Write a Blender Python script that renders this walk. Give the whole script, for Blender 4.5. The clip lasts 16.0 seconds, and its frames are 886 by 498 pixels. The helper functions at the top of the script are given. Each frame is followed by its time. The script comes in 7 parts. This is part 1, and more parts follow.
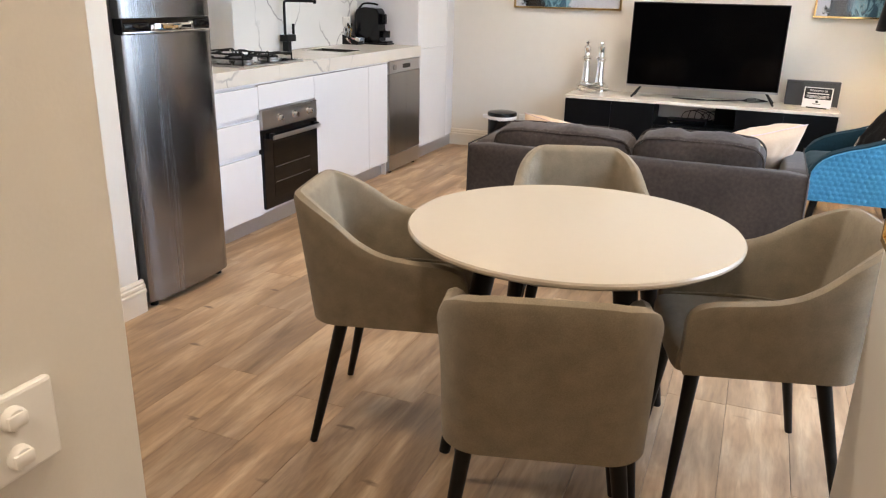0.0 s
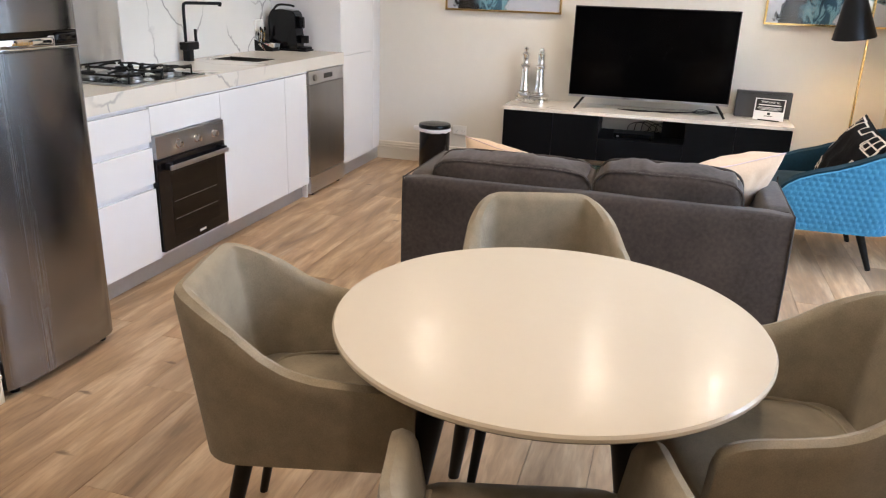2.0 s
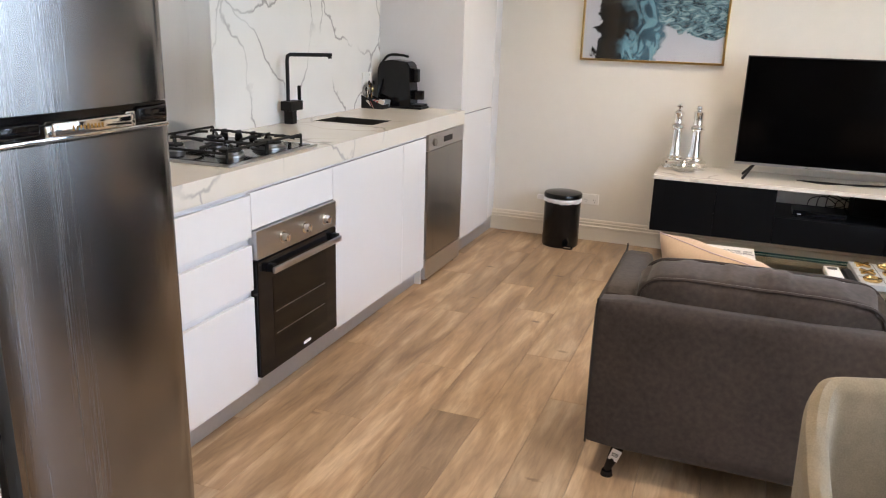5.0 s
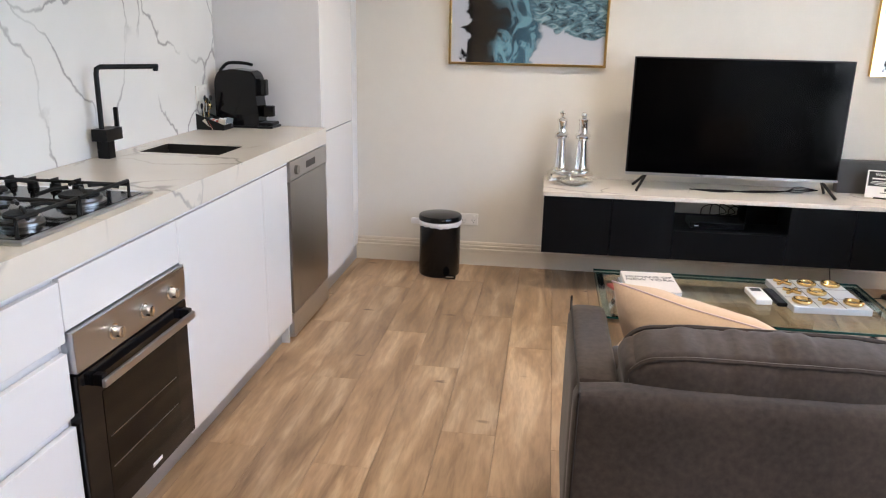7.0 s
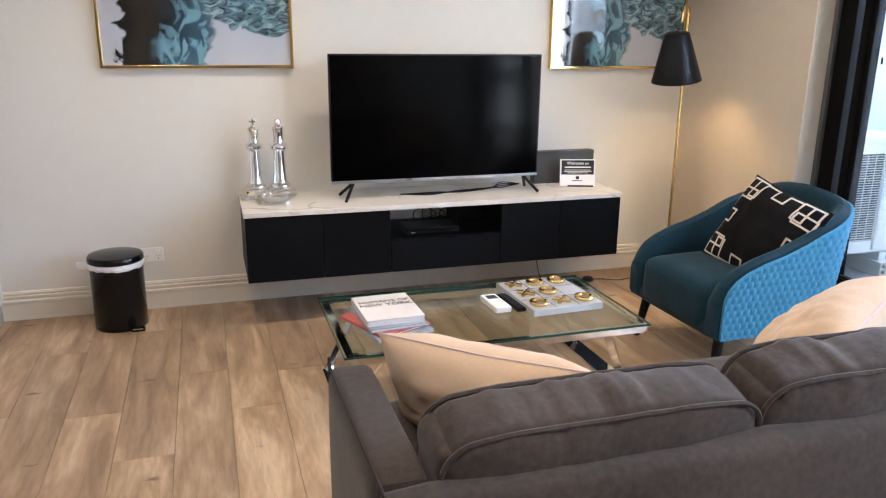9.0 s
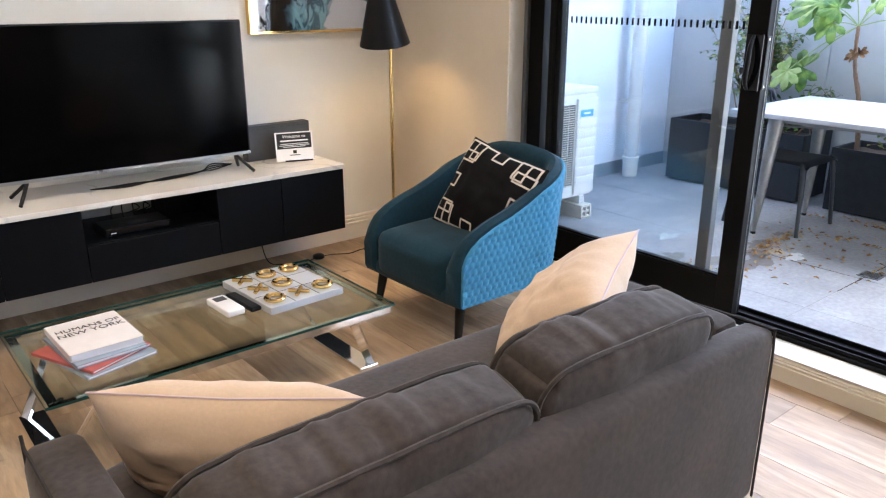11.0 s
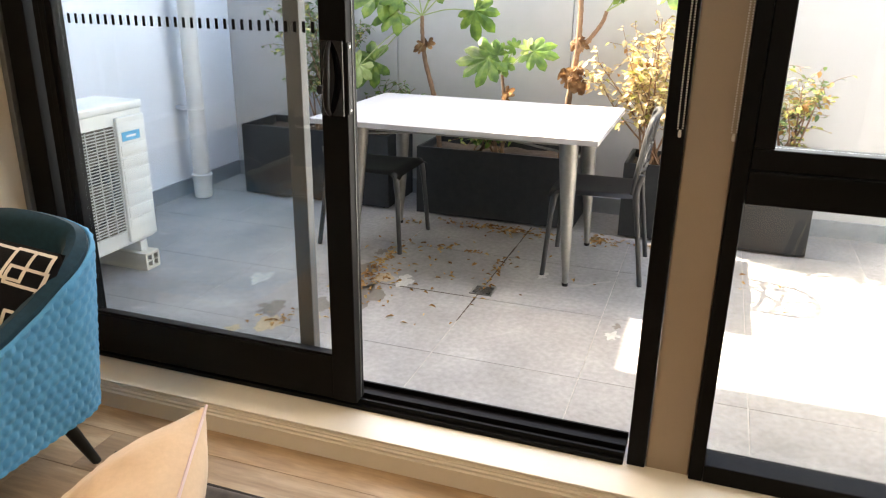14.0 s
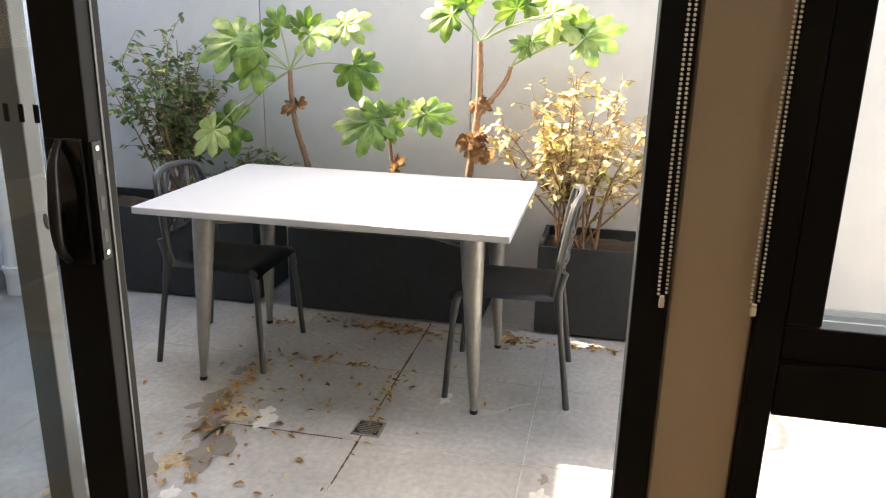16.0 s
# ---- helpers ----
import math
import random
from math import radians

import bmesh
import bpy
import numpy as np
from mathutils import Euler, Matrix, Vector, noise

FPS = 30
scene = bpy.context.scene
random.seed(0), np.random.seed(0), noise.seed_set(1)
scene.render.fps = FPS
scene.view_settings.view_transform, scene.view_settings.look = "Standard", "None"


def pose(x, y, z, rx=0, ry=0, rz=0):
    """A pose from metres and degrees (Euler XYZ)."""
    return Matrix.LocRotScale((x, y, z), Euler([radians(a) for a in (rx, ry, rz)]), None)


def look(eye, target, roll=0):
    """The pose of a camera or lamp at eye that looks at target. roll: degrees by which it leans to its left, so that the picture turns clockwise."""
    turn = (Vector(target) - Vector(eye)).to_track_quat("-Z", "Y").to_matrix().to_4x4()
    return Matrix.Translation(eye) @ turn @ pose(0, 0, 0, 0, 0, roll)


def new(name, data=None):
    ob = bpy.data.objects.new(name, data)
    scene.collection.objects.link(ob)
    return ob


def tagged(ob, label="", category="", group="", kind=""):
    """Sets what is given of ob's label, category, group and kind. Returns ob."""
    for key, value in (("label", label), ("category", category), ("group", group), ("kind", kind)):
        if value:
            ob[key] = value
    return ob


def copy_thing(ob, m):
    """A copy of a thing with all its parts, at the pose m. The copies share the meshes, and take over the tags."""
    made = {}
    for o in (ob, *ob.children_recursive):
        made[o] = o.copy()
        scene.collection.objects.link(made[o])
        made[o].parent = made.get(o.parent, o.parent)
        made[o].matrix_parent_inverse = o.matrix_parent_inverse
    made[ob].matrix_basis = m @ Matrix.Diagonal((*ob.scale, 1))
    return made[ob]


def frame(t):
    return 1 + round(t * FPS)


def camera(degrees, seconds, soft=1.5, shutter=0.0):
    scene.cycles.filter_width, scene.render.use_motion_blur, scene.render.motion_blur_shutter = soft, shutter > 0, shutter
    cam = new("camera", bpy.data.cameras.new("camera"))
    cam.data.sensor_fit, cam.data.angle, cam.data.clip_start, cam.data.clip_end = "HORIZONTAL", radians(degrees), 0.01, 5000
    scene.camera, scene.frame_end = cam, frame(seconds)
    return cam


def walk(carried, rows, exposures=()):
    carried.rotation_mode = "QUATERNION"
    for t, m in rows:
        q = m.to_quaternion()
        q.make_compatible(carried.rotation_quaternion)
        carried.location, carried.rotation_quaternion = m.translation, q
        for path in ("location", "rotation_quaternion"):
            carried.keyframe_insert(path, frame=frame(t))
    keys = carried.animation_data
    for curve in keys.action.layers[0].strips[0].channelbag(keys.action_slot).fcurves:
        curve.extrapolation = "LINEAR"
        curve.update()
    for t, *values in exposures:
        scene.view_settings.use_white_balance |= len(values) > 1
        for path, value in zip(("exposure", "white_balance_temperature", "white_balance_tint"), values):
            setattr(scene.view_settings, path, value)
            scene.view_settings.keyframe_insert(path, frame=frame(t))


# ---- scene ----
cam = camera(60.5, 16.0, 1.2)
PATH = [
    (0, (0.339, 0.281, 1.35), (-0.369, 2.037, 0.706), 1.3),
    (0.5, (0.28, 0.405, 1.361), (-0.324, 2.193, 0.7), 1.3),
    (1, (0.216, 0.537, 1.36), (-0.322, 2.345, 0.694), 1.6),
    (1.5, (0.167, 0.7, 1.392), (-0.347, 2.515, 0.726), 1.8),
    (2, (0.091, 0.839, 1.41), (-0.436, 2.653, 0.753), 1.9),
    (2.5, (-0.027, 0.987, 1.412), (-0.597, 2.795, 0.773), 2.0),
    (3, (-0.134, 1.159, 1.425), (-0.758, 2.955, 0.805), 2.0),
    (3.5, (-0.228, 1.306, 1.428), (-0.897, 3.091, 0.824), 2.0),
    (4, (-0.355, 1.402, 1.44), (-1.056, 3.18, 0.851), 2.0),
    (4.2, (-0.409, 1.445, 1.427), (-1.12, 3.223, 0.848), 1.7),
    (6.3, (-0.995, 2.012, 1.409), (-1.466, 3.875, 0.853), 1.6),
    (6.5, (-1.033, 2.085, 1.408), (-1.443, 3.962, 0.851), 1.5),
    (7, (-1.084, 2.258, 1.414), (-1.34, 4.163, 0.861), 1.2),
    (7.5, (-1.161, 2.415, 1.419), (-1.223, 4.336, 0.866), 0.9),
    (8, (-1.228, 2.548, 1.405), (-1.071, 4.466, 0.86), 0.8),
    (8.5, (-1.239, 2.687, 1.403), (-0.869, 4.574, 0.855), 0.7),
    (9, (-1.23, 2.794, 1.395), (-0.655, 4.632, 0.852), 0.6),
    (9.2, (-1.224, 2.831, 1.386), (-0.572, 4.642, 0.843), 0.5),
    (11.3, (-1.115, 3.097, 1.43), (0.177, 4.476, 0.775), 0.0),
    (11.5, (-1.055, 3.129, 1.435), (0.297, 4.445, 0.771), 0.0),
    (12, (-0.913, 3.198, 1.429), (0.557, 4.373, 0.751), 0.1),
    (12.5, (-0.788, 3.31, 1.436), (0.785, 4.337, 0.749), 0.1),
    (13, (-0.66, 3.428, 1.447), (1.003, 4.299, 0.756), 0.4),
    (13.5, (-0.49, 3.521, 1.45), (1.239, 4.255, 0.765), 0.7),
    (14, (-0.301, 3.582, 1.442), (1.475, 4.206, 0.767), 0.8),
    (14.5, (-0.113, 3.646, 1.455), (1.697, 4.185, 0.798), 1.0),
    (15, (0.083, 3.692, 1.458), (1.919, 4.171, 0.826), 1.1),
    (15.5, (0.336, 3.715, 1.475), (2.194, 4.141, 0.871), 1.2),
    (16, (0.573, 3.747, 1.462), (2.448, 4.145, 0.891), 1.3),
]
EXPOSURES = [(0, 4.13, 6100, 10), (2, 4.05, 6000, 10), (3, 3.97, 5650, 10), (3.5, 3.99, 5750, 10), (4, 4.03, 6150, 10), (9, 4.06, 5680, 10), (11.3, 3.97, 5850, 10), (13, 3.67, 6850, 10), (14.5, 3.62, 7900, 10), (15.5, 3.38, 7900, 10), (16, 3.38, 8000, 10)]
walk(cam, [(t, look(eye, target, roll)) for t, eye, target, roll in PATH], EXPOSURES)

# ---- world and light ----
world = bpy.data.worlds.new("world")
scene.world = world
world.use_nodes = True
wn = world.node_tree
sky = wn.nodes.new("ShaderNodeTexSky")
sky.sky_type = "NISHITA"
sky.sun_disc = False
sky.dust_density, sky.ozone_density = 3.0, 0.4
SUN_WAY = Vector((-0.20, -0.98, -1.0)).normalized()
sky.sun_elevation = math.asin(-SUN_WAY.z)
sky.sun_rotation = math.atan2(-SUN_WAY.x, -SUN_WAY.y)
wn.links.new(sky.outputs[0], wn.nodes["Background"].inputs[0])
wn.nodes["Background"].inputs[1].default_value = 0.15

sun = new("sun", bpy.data.lights.new("sun", "SUN"))
sun.data.energy = 3.3
sun.data.angle = radians(0.5)
sun.data.color = (1.0, 0.95, 0.86)
sun.matrix_world = look((8, 12, 14), Vector((8, 12, 14)) + SUN_WAY)


def area_lamp(name, place, target, sx, sy, power, colour):
    lamp = new(name, bpy.data.lights.new(name, "AREA"))
    lamp.data.shape, lamp.data.size, lamp.data.size_y = "RECTANGLE", sx, sy
    lamp.data.energy, lamp.data.color = power, colour
    lamp.matrix_world = look(place, target)
    return lamp


# the sky's light in the glass front's two openings
area_lamp("door_daylight", (1.80, 4.75, 1.42), (0.0, 4.75, 1.2), 2.0, 1.7, 2.0, (0.90, 0.95, 1.0))
area_lamp("window_daylight", (1.80, 2.95, 1.42), (0.0, 2.95, 1.2), 1.0, 1.7, 1.9, (0.90, 0.95, 1.0))

# Row y 5.65 follows from table reflections; the other rows are added for brightness.
DOWNLIGHTS = [(-1.42, 5.65), (-0.21, 5.65), (0.60, 5.65), (-1.37, 3.3), (-0.20, 3.3), (-1.37, 1.4), (0.25, 1.4), (0.25, -0.4)]
for dx, dy in DOWNLIGHTS:
    lamp = new("downlight_beam", bpy.data.lights.new("downlight_beam", "SPOT"))
    lamp.data.energy, lamp.data.color = 2.7, (1.0, 0.78, 0.56)
    lamp.data.spot_size, lamp.data.spot_blend, lamp.data.shadow_soft_size = radians(130), 0.8, 0.04
    lamp.matrix_world = look((dx, dy, 2.47), (dx, dy + 0.001, 0))
bulb_light = new("floor_lamp_light", bpy.data.lights.new("floor_lamp_light", "POINT"))
bulb_light.data.energy, bulb_light.data.color, bulb_light.data.shadow_soft_size = 0.9, (1.0, 0.66, 0.32), 0.035
bulb_light.location = (1.12, 6.30, 1.30)

# ---- materials ----
def mat(name, build=None, base=(0.8, 0.8, 0.8), rough=0.5, metal=0.0, bump=0.0, scale=40.0, vary=0.06, spec=0.5, stretch=(1, 1, 1), coat=0.0, sheen=0.0):
    """A material with colour that wanders at two scales and fine relief."""
    m = bpy.data.materials.new(name)
    m.use_nodes = True
    nt = m.node_tree
    n, l = nt.nodes, nt.links
    p = n["Principled BSDF"]
    p.inputs["Roughness"].default_value = rough
    p.inputs["Metallic"].default_value = metal
    p.inputs["Specular IOR Level"].default_value = spec
    p.inputs["Coat Weight"].default_value = coat
    p.inputs["Coat Roughness"].default_value = 0.05
    p.inputs["Sheen Weight"].default_value = sheen
    p.inputs["Base Color"].default_value = (*base, 1)
    tc = n.new("ShaderNodeTexCoord")
    mp = n.new("ShaderNodeMapping")
    mp.inputs["Scale"].default_value = stretch
    l.new(tc.outputs["Object"], mp.inputs[0])
    fine = n.new("ShaderNodeTexNoise")
    fine.inputs["Scale"].default_value = scale
    fine.inputs["Detail"].default_value = 4
    l.new(mp.outputs[0], fine.inputs["Vector"])
    wide = n.new("ShaderNodeTexNoise")
    wide.inputs["Scale"].default_value = scale * 0.06
    wide.inputs["Detail"].default_value = 3
    l.new(mp.outputs[0], wide.inputs["Vector"])
    if vary > 0:
        both = n.new("ShaderNodeMath")
        both.operation = "ADD"
        l.new(fine.outputs[0], both.inputs[0])
        l.new(wide.outputs[0], both.inputs[1])
        ramp = n.new("ShaderNodeValToRGB")
        ramp.color_ramp.elements[0].position, ramp.color_ramp.elements[1].position = 0.3, 0.7
        ramp.color_ramp.elements[0].color = (*[c * (1 - vary) for c in base], 1)
        ramp.color_ramp.elements[1].color = (*[min(1, c * (1 + vary)) for c in base], 1)
        half = n.new("ShaderNodeMath")
        half.operation = "MULTIPLY"
        half.inputs[1].default_value = 0.5
        l.new(both.outputs[0], half.inputs[0])
        l.new(half.outputs[0], ramp.inputs[0])
        l.new(ramp.outputs[0], p.inputs["Base Color"])
    if bump > 0:
        b = n.new("ShaderNodeBump")
        b.inputs["Strength"].default_value = bump
        b.inputs["Distance"].default_value = 0.004
        l.new(fine.outputs[0], b.inputs["Height"])
        l.new(b.outputs[0], p.inputs["Normal"])
    if build:
        build(nt, p, mp, fine, wide)
    return m


def ramp_node(nt, stops):
    r = nt.nodes.new("ShaderNodeValToRGB")
    e = r.color_ramp.elements
    while len(e) < len(stops):
        e.new(0.5)
    for item, (pos, col) in zip(e, stops):
        item.position, item.color = pos, (*col, 1)
    return r


def mix_node(nt, fac, a, b, kind="MIX"):
    m = nt.nodes.new("ShaderNodeMix")
    m.data_type, m.blend_type = "RGBA", kind
    for socket, value in ((m.inputs[0], fac), (m.inputs[6], a), (m.inputs[7], b)):
        if isinstance(value, (int, float)):
            socket.default_value = value
        elif isinstance(value, tuple):
            socket.default_value = (*value, 1)
        else:
            nt.links.new(value, socket)
    return m.outputs[2]


def wood_floor(nt, p, mp, fine, wide):
    """Grain along each plank, shifted plank by plank, with pale streaks and dark knots."""
    n, l = nt.nodes, nt.links
    info = n.new("ShaderNodeObjectInfo")
    tc = n.new("ShaderNodeTexCoord")
    shift = n.new("ShaderNodeVectorMath")
    shift.operation = "ADD"
    spread = n.new("ShaderNodeVectorMath")
    spread.operation = "SCALE"
    spread.inputs[0].default_value = (37.0, 91.0, 13.0)
    l.new(info.outputs["Random"], spread.inputs["Scale"])
    l.new(tc.outputs["Object"], shift.inputs[0])
    l.new(spread.outputs[0], shift.inputs[1])
    grain_map = n.new("ShaderNodeMapping")
    grain_map.inputs["Scale"].default_value = (1.0, 0.13, 1.0)
    l.new(shift.outputs[0], grain_map.inputs[0])
    grain = n.new("ShaderNodeTexNoise")
    grain.inputs["Scale"].default_value, grain.inputs["Detail"].default_value, grain.inputs["Distortion"].default_value = 70, 6, 0.5
    l.new(grain_map.outputs[0], grain.inputs["Vector"])
    streak_map = n.new("ShaderNodeMapping")
    streak_map.inputs["Scale"].default_value = (1.0, 0.17, 1.0)
    l.new(shift.outputs[0], streak_map.inputs[0])
    streak = n.new("ShaderNodeTexNoise")
    streak.inputs["Scale"].default_value, streak.inputs["Detail"].default_value, streak.inputs["Distortion"].default_value = 9, 5, 0.9
    l.new(streak_map.outputs[0], streak.inputs["Vector"])
    tone = ramp_node(nt, [(0.30, (0.232, 0.151, 0.088)), (0.42, (0.330, 0.222, 0.131)), (0.50, (0.372, 0.252, 0.151)), (0.54, (0.405, 0.280, 0.170)), (0.66, (0.500, 0.367, 0.237))])
    l.new(streak.outputs[0], tone.inputs[0])
    fine_tone = ramp_node(nt, [(0.33, (0.82, 0.80, 0.78)), (0.62, (1.07, 1.07, 1.07))])
    l.new(grain.outputs[0], fine_tone.inputs[0])
    c1 = mix_node(nt, 1.0, tone.outputs[0], fine_tone.outputs[0], "MULTIPLY")
    plank_tone = ramp_node(nt, [(0.0, (0.80, 0.80, 0.81)), (0.5, (1.0, 0.99, 0.97)), (1.0, (1.16, 1.14, 1.11))])
    l.new(info.outputs["Random"], plank_tone.inputs[0])
    c2 = mix_node(nt, 1.0, c1, plank_tone.outputs[0], "MULTIPLY")
    knot_map = n.new("ShaderNodeMapping")
    knot_map.inputs["Scale"].default_value = (0.75, 1.9, 1.0)
    l.new(shift.outputs[0], knot_map.inputs[0])
    warp = n.new("ShaderNodeTexNoise")
    warp.inputs["Scale"].default_value = 30
    l.new(knot_map.outputs[0], warp.inputs["Vector"])
    warped = n.new("ShaderNodeVectorMath")
    warped.operation = "MULTIPLY_ADD"
    warped.inputs[1].default_value = (0.05, 0.03, 0.0)
    l.new(warp.outputs["Color"], warped.inputs[0])
    l.new(knot_map.outputs[0], warped.inputs[2])
    knots = n.new("ShaderNodeTexVoronoi")
    knots.inputs["Scale"].default_value = 3.0
    l.new(warped.outputs[0], knots.inputs["Vector"])
    spot = ramp_node(nt, [(0.03, (0.85, 0.85, 0.85)), (0.085, (0.0, 0.0, 0.0))])
    l.new(knots.outputs["Distance"], spot.inputs[0])
    c3 = mix_node(nt, spot.outputs[0], c2, (0.105, 0.062, 0.036))
    l.new(c3, p.inputs["Base Color"])
    gloss = ramp_node(nt, [(0.3, (0.40, 0.40, 0.40)), (0.7, (0.56, 0.56, 0.56))])
    l.new(grain.outputs[0], gloss.inputs[0])
    l.new(gloss.outputs[0], p.inputs["Roughness"])
    b = n.new("ShaderNodeBump")
    b.inputs["Strength"].default_value, b.inputs["Distance"].default_value = 0.12, 0.002
    l.new(grain.outputs[0], b.inputs["Height"])
    l.new(b.outputs[0], p.inputs["Normal"])


def marble(scale, gate_at, vein, ground):
    """White stone with a few long grey veins and thin threads."""
    def build(nt, p, mp, fine, wide):
        n, l = nt.nodes, nt.links
        tc = n.new("ShaderNodeTexCoord")
        rot = n.new("ShaderNodeMapping")
        rot.inputs["Rotation"].default_value = (radians(42), radians(20), radians(25))
        rot.inputs["Scale"].default_value = (1.0, 1.0, 0.85)
        l.new(tc.outputs["Object"], rot.inputs[0])
        warp = n.new("ShaderNodeTexNoise")
        warp.inputs["Scale"].default_value, warp.inputs["Detail"].default_value = 3.2, 5
        l.new(rot.outputs[0], warp.inputs["Vector"])
        add = n.new("ShaderNodeVectorMath")
        add.operation = "MULTIPLY_ADD"
        add.inputs[1].default_value = (0.34, 0.34, 0.34)
        l.new(warp.outputs["Color"], add.inputs[0])
        l.new(rot.outputs[0], add.inputs[2])
        veins = n.new("ShaderNodeTexVoronoi")
        veins.feature = "DISTANCE_TO_EDGE"
        veins.inputs["Scale"].default_value = scale
        l.new(add.outputs[0], veins.inputs["Vector"])
        thin = ramp_node(nt, [(0.0, (1, 1, 1)), (0.007, (0.75, 0.75, 0.75)), (0.018, (0, 0, 0))])
        l.new(veins.outputs["Distance"], thin.inputs[0])
        gate = n.new("ShaderNodeTexNoise")
        gate.inputs["Scale"].default_value = 2.4
        l.new(tc.outputs["Object"], gate.inputs["Vector"])
        some = ramp_node(nt, [(gate_at, (0.0, 0.0, 0.0)), (gate_at + 0.16, (1, 1, 1))])
        l.new(gate.outputs[0], some.inputs[0])
        fac = n.new("ShaderNodeMath")
        fac.operation = "MULTIPLY"
        l.new(thin.outputs[0], fac.inputs[0])
        l.new(some.outputs[0], fac.inputs[1])
        cloud = ramp_node(nt, [(0.35, tuple(c * 0.95 for c in ground)), (0.65, ground)])
        l.new(warp.outputs[0], cloud.inputs[0])
        l.new(mix_node(nt, fac.outputs[0], cloud.outputs[0], vein), p.inputs["Base Color"])
    return build


def brushed(axis, sheen=0.10, mid=0.29):
    def build(nt, p, mp, fine, wide):
        n, l = nt.nodes, nt.links
        sc = [420.0, 420.0, 420.0]
        sc[axis] = 1.5
        tc = n.new("ShaderNodeTexCoord")
        mp2 = n.new("ShaderNodeMapping")
        mp2.inputs["Scale"].default_value = sc
        l.new(tc.outputs["Object"], mp2.inputs[0])
        lines = n.new("ShaderNodeTexNoise")
        lines.inputs["Scale"].default_value, lines.inputs["Detail"].default_value = 2.0, 3
        l.new(mp2.outputs[0], lines.inputs["Vector"])
        sc2 = [7.0, 7.0, 7.0]
        sc2[axis] = 0.3
        mp3 = n.new("ShaderNodeMapping")
        mp3.inputs["Scale"].default_value = sc2
        l.new(tc.outputs["Object"], mp3.inputs[0])
        broad = n.new("ShaderNodeTexNoise")
        broad.inputs["Scale"].default_value, broad.inputs["Detail"].default_value = 1.0, 4
        l.new(mp3.outputs[0], broad.inputs["Vector"])
        both = n.new("ShaderNodeMath")
        both.operation = "MULTIPLY_ADD"
        both.inputs[1].default_value = 0.4
        l.new(lines.outputs[0], both.inputs[0])
        l.new(broad.outputs[0], both.inputs[2])
        r = ramp_node(nt, [(0.5, (mid - 0.7 * sheen,) * 3), (0.9, (mid + 0.7 * sheen,) * 3)])
        l.new(both.outputs[0], r.inputs[0])
        # Broad bands in the base colour imitate soft reflections along the grain.
        shade = ramp_node(nt, [(0.36, tuple(c * (1 - sheen) for c in p.inputs["Base Color"].default_value[:3])), (0.64, tuple(min(1, c * (1 + sheen)) for c in p.inputs["Base Color"].default_value[:3]))])
        l.new(broad.outputs[0], shade.inputs[0])
        l.new(shade.outputs[0], p.inputs["Base Color"])
        l.new(r.outputs[0], p.inputs["Roughness"])
        b = n.new("ShaderNodeBump")
        b.inputs["Strength"].default_value, b.inputs["Distance"].default_value = 0.02, 0.0005
        l.new(lines.outputs[0], b.inputs["Height"])
        l.new(b.outputs[0], p.inputs["Normal"])
    return build


def weave(size, strength):
    def build(nt, p, mp, fine, wide):
        n, l = nt.nodes, nt.links
        tc = n.new("ShaderNodeTexCoord")
        heights = []
        for k in range(2):
            w = n.new("ShaderNodeTexWave")
            w.bands_direction = ("X", "Z")[k]
            w.inputs["Scale"].default_value = size
            w.inputs["Distortion"].default_value = 1.6
            w.inputs["Detail"].default_value = 2
            l.new(tc.outputs["Object"], w.inputs["Vector"])
            heights.append(w.outputs["Fac"])
        a = n.new("ShaderNodeMath")
        a.operation = "ADD"
        l.new(heights[0], a.inputs[0])
        l.new(heights[1], a.inputs[1])
        c = n.new("ShaderNodeMath")
        c.operation = "ADD"
        l.new(a.outputs[0], c.inputs[0])
        l.new(fine.outputs[0], c.inputs[1])
        b = n.new("ShaderNodeBump")
        b.inputs["Strength"].default_value, b.inputs["Distance"].default_value = strength, 0.0015
        l.new(c.outputs[0], b.inputs["Height"])
        l.new(b.outputs[0], p.inputs["Normal"])
    return build


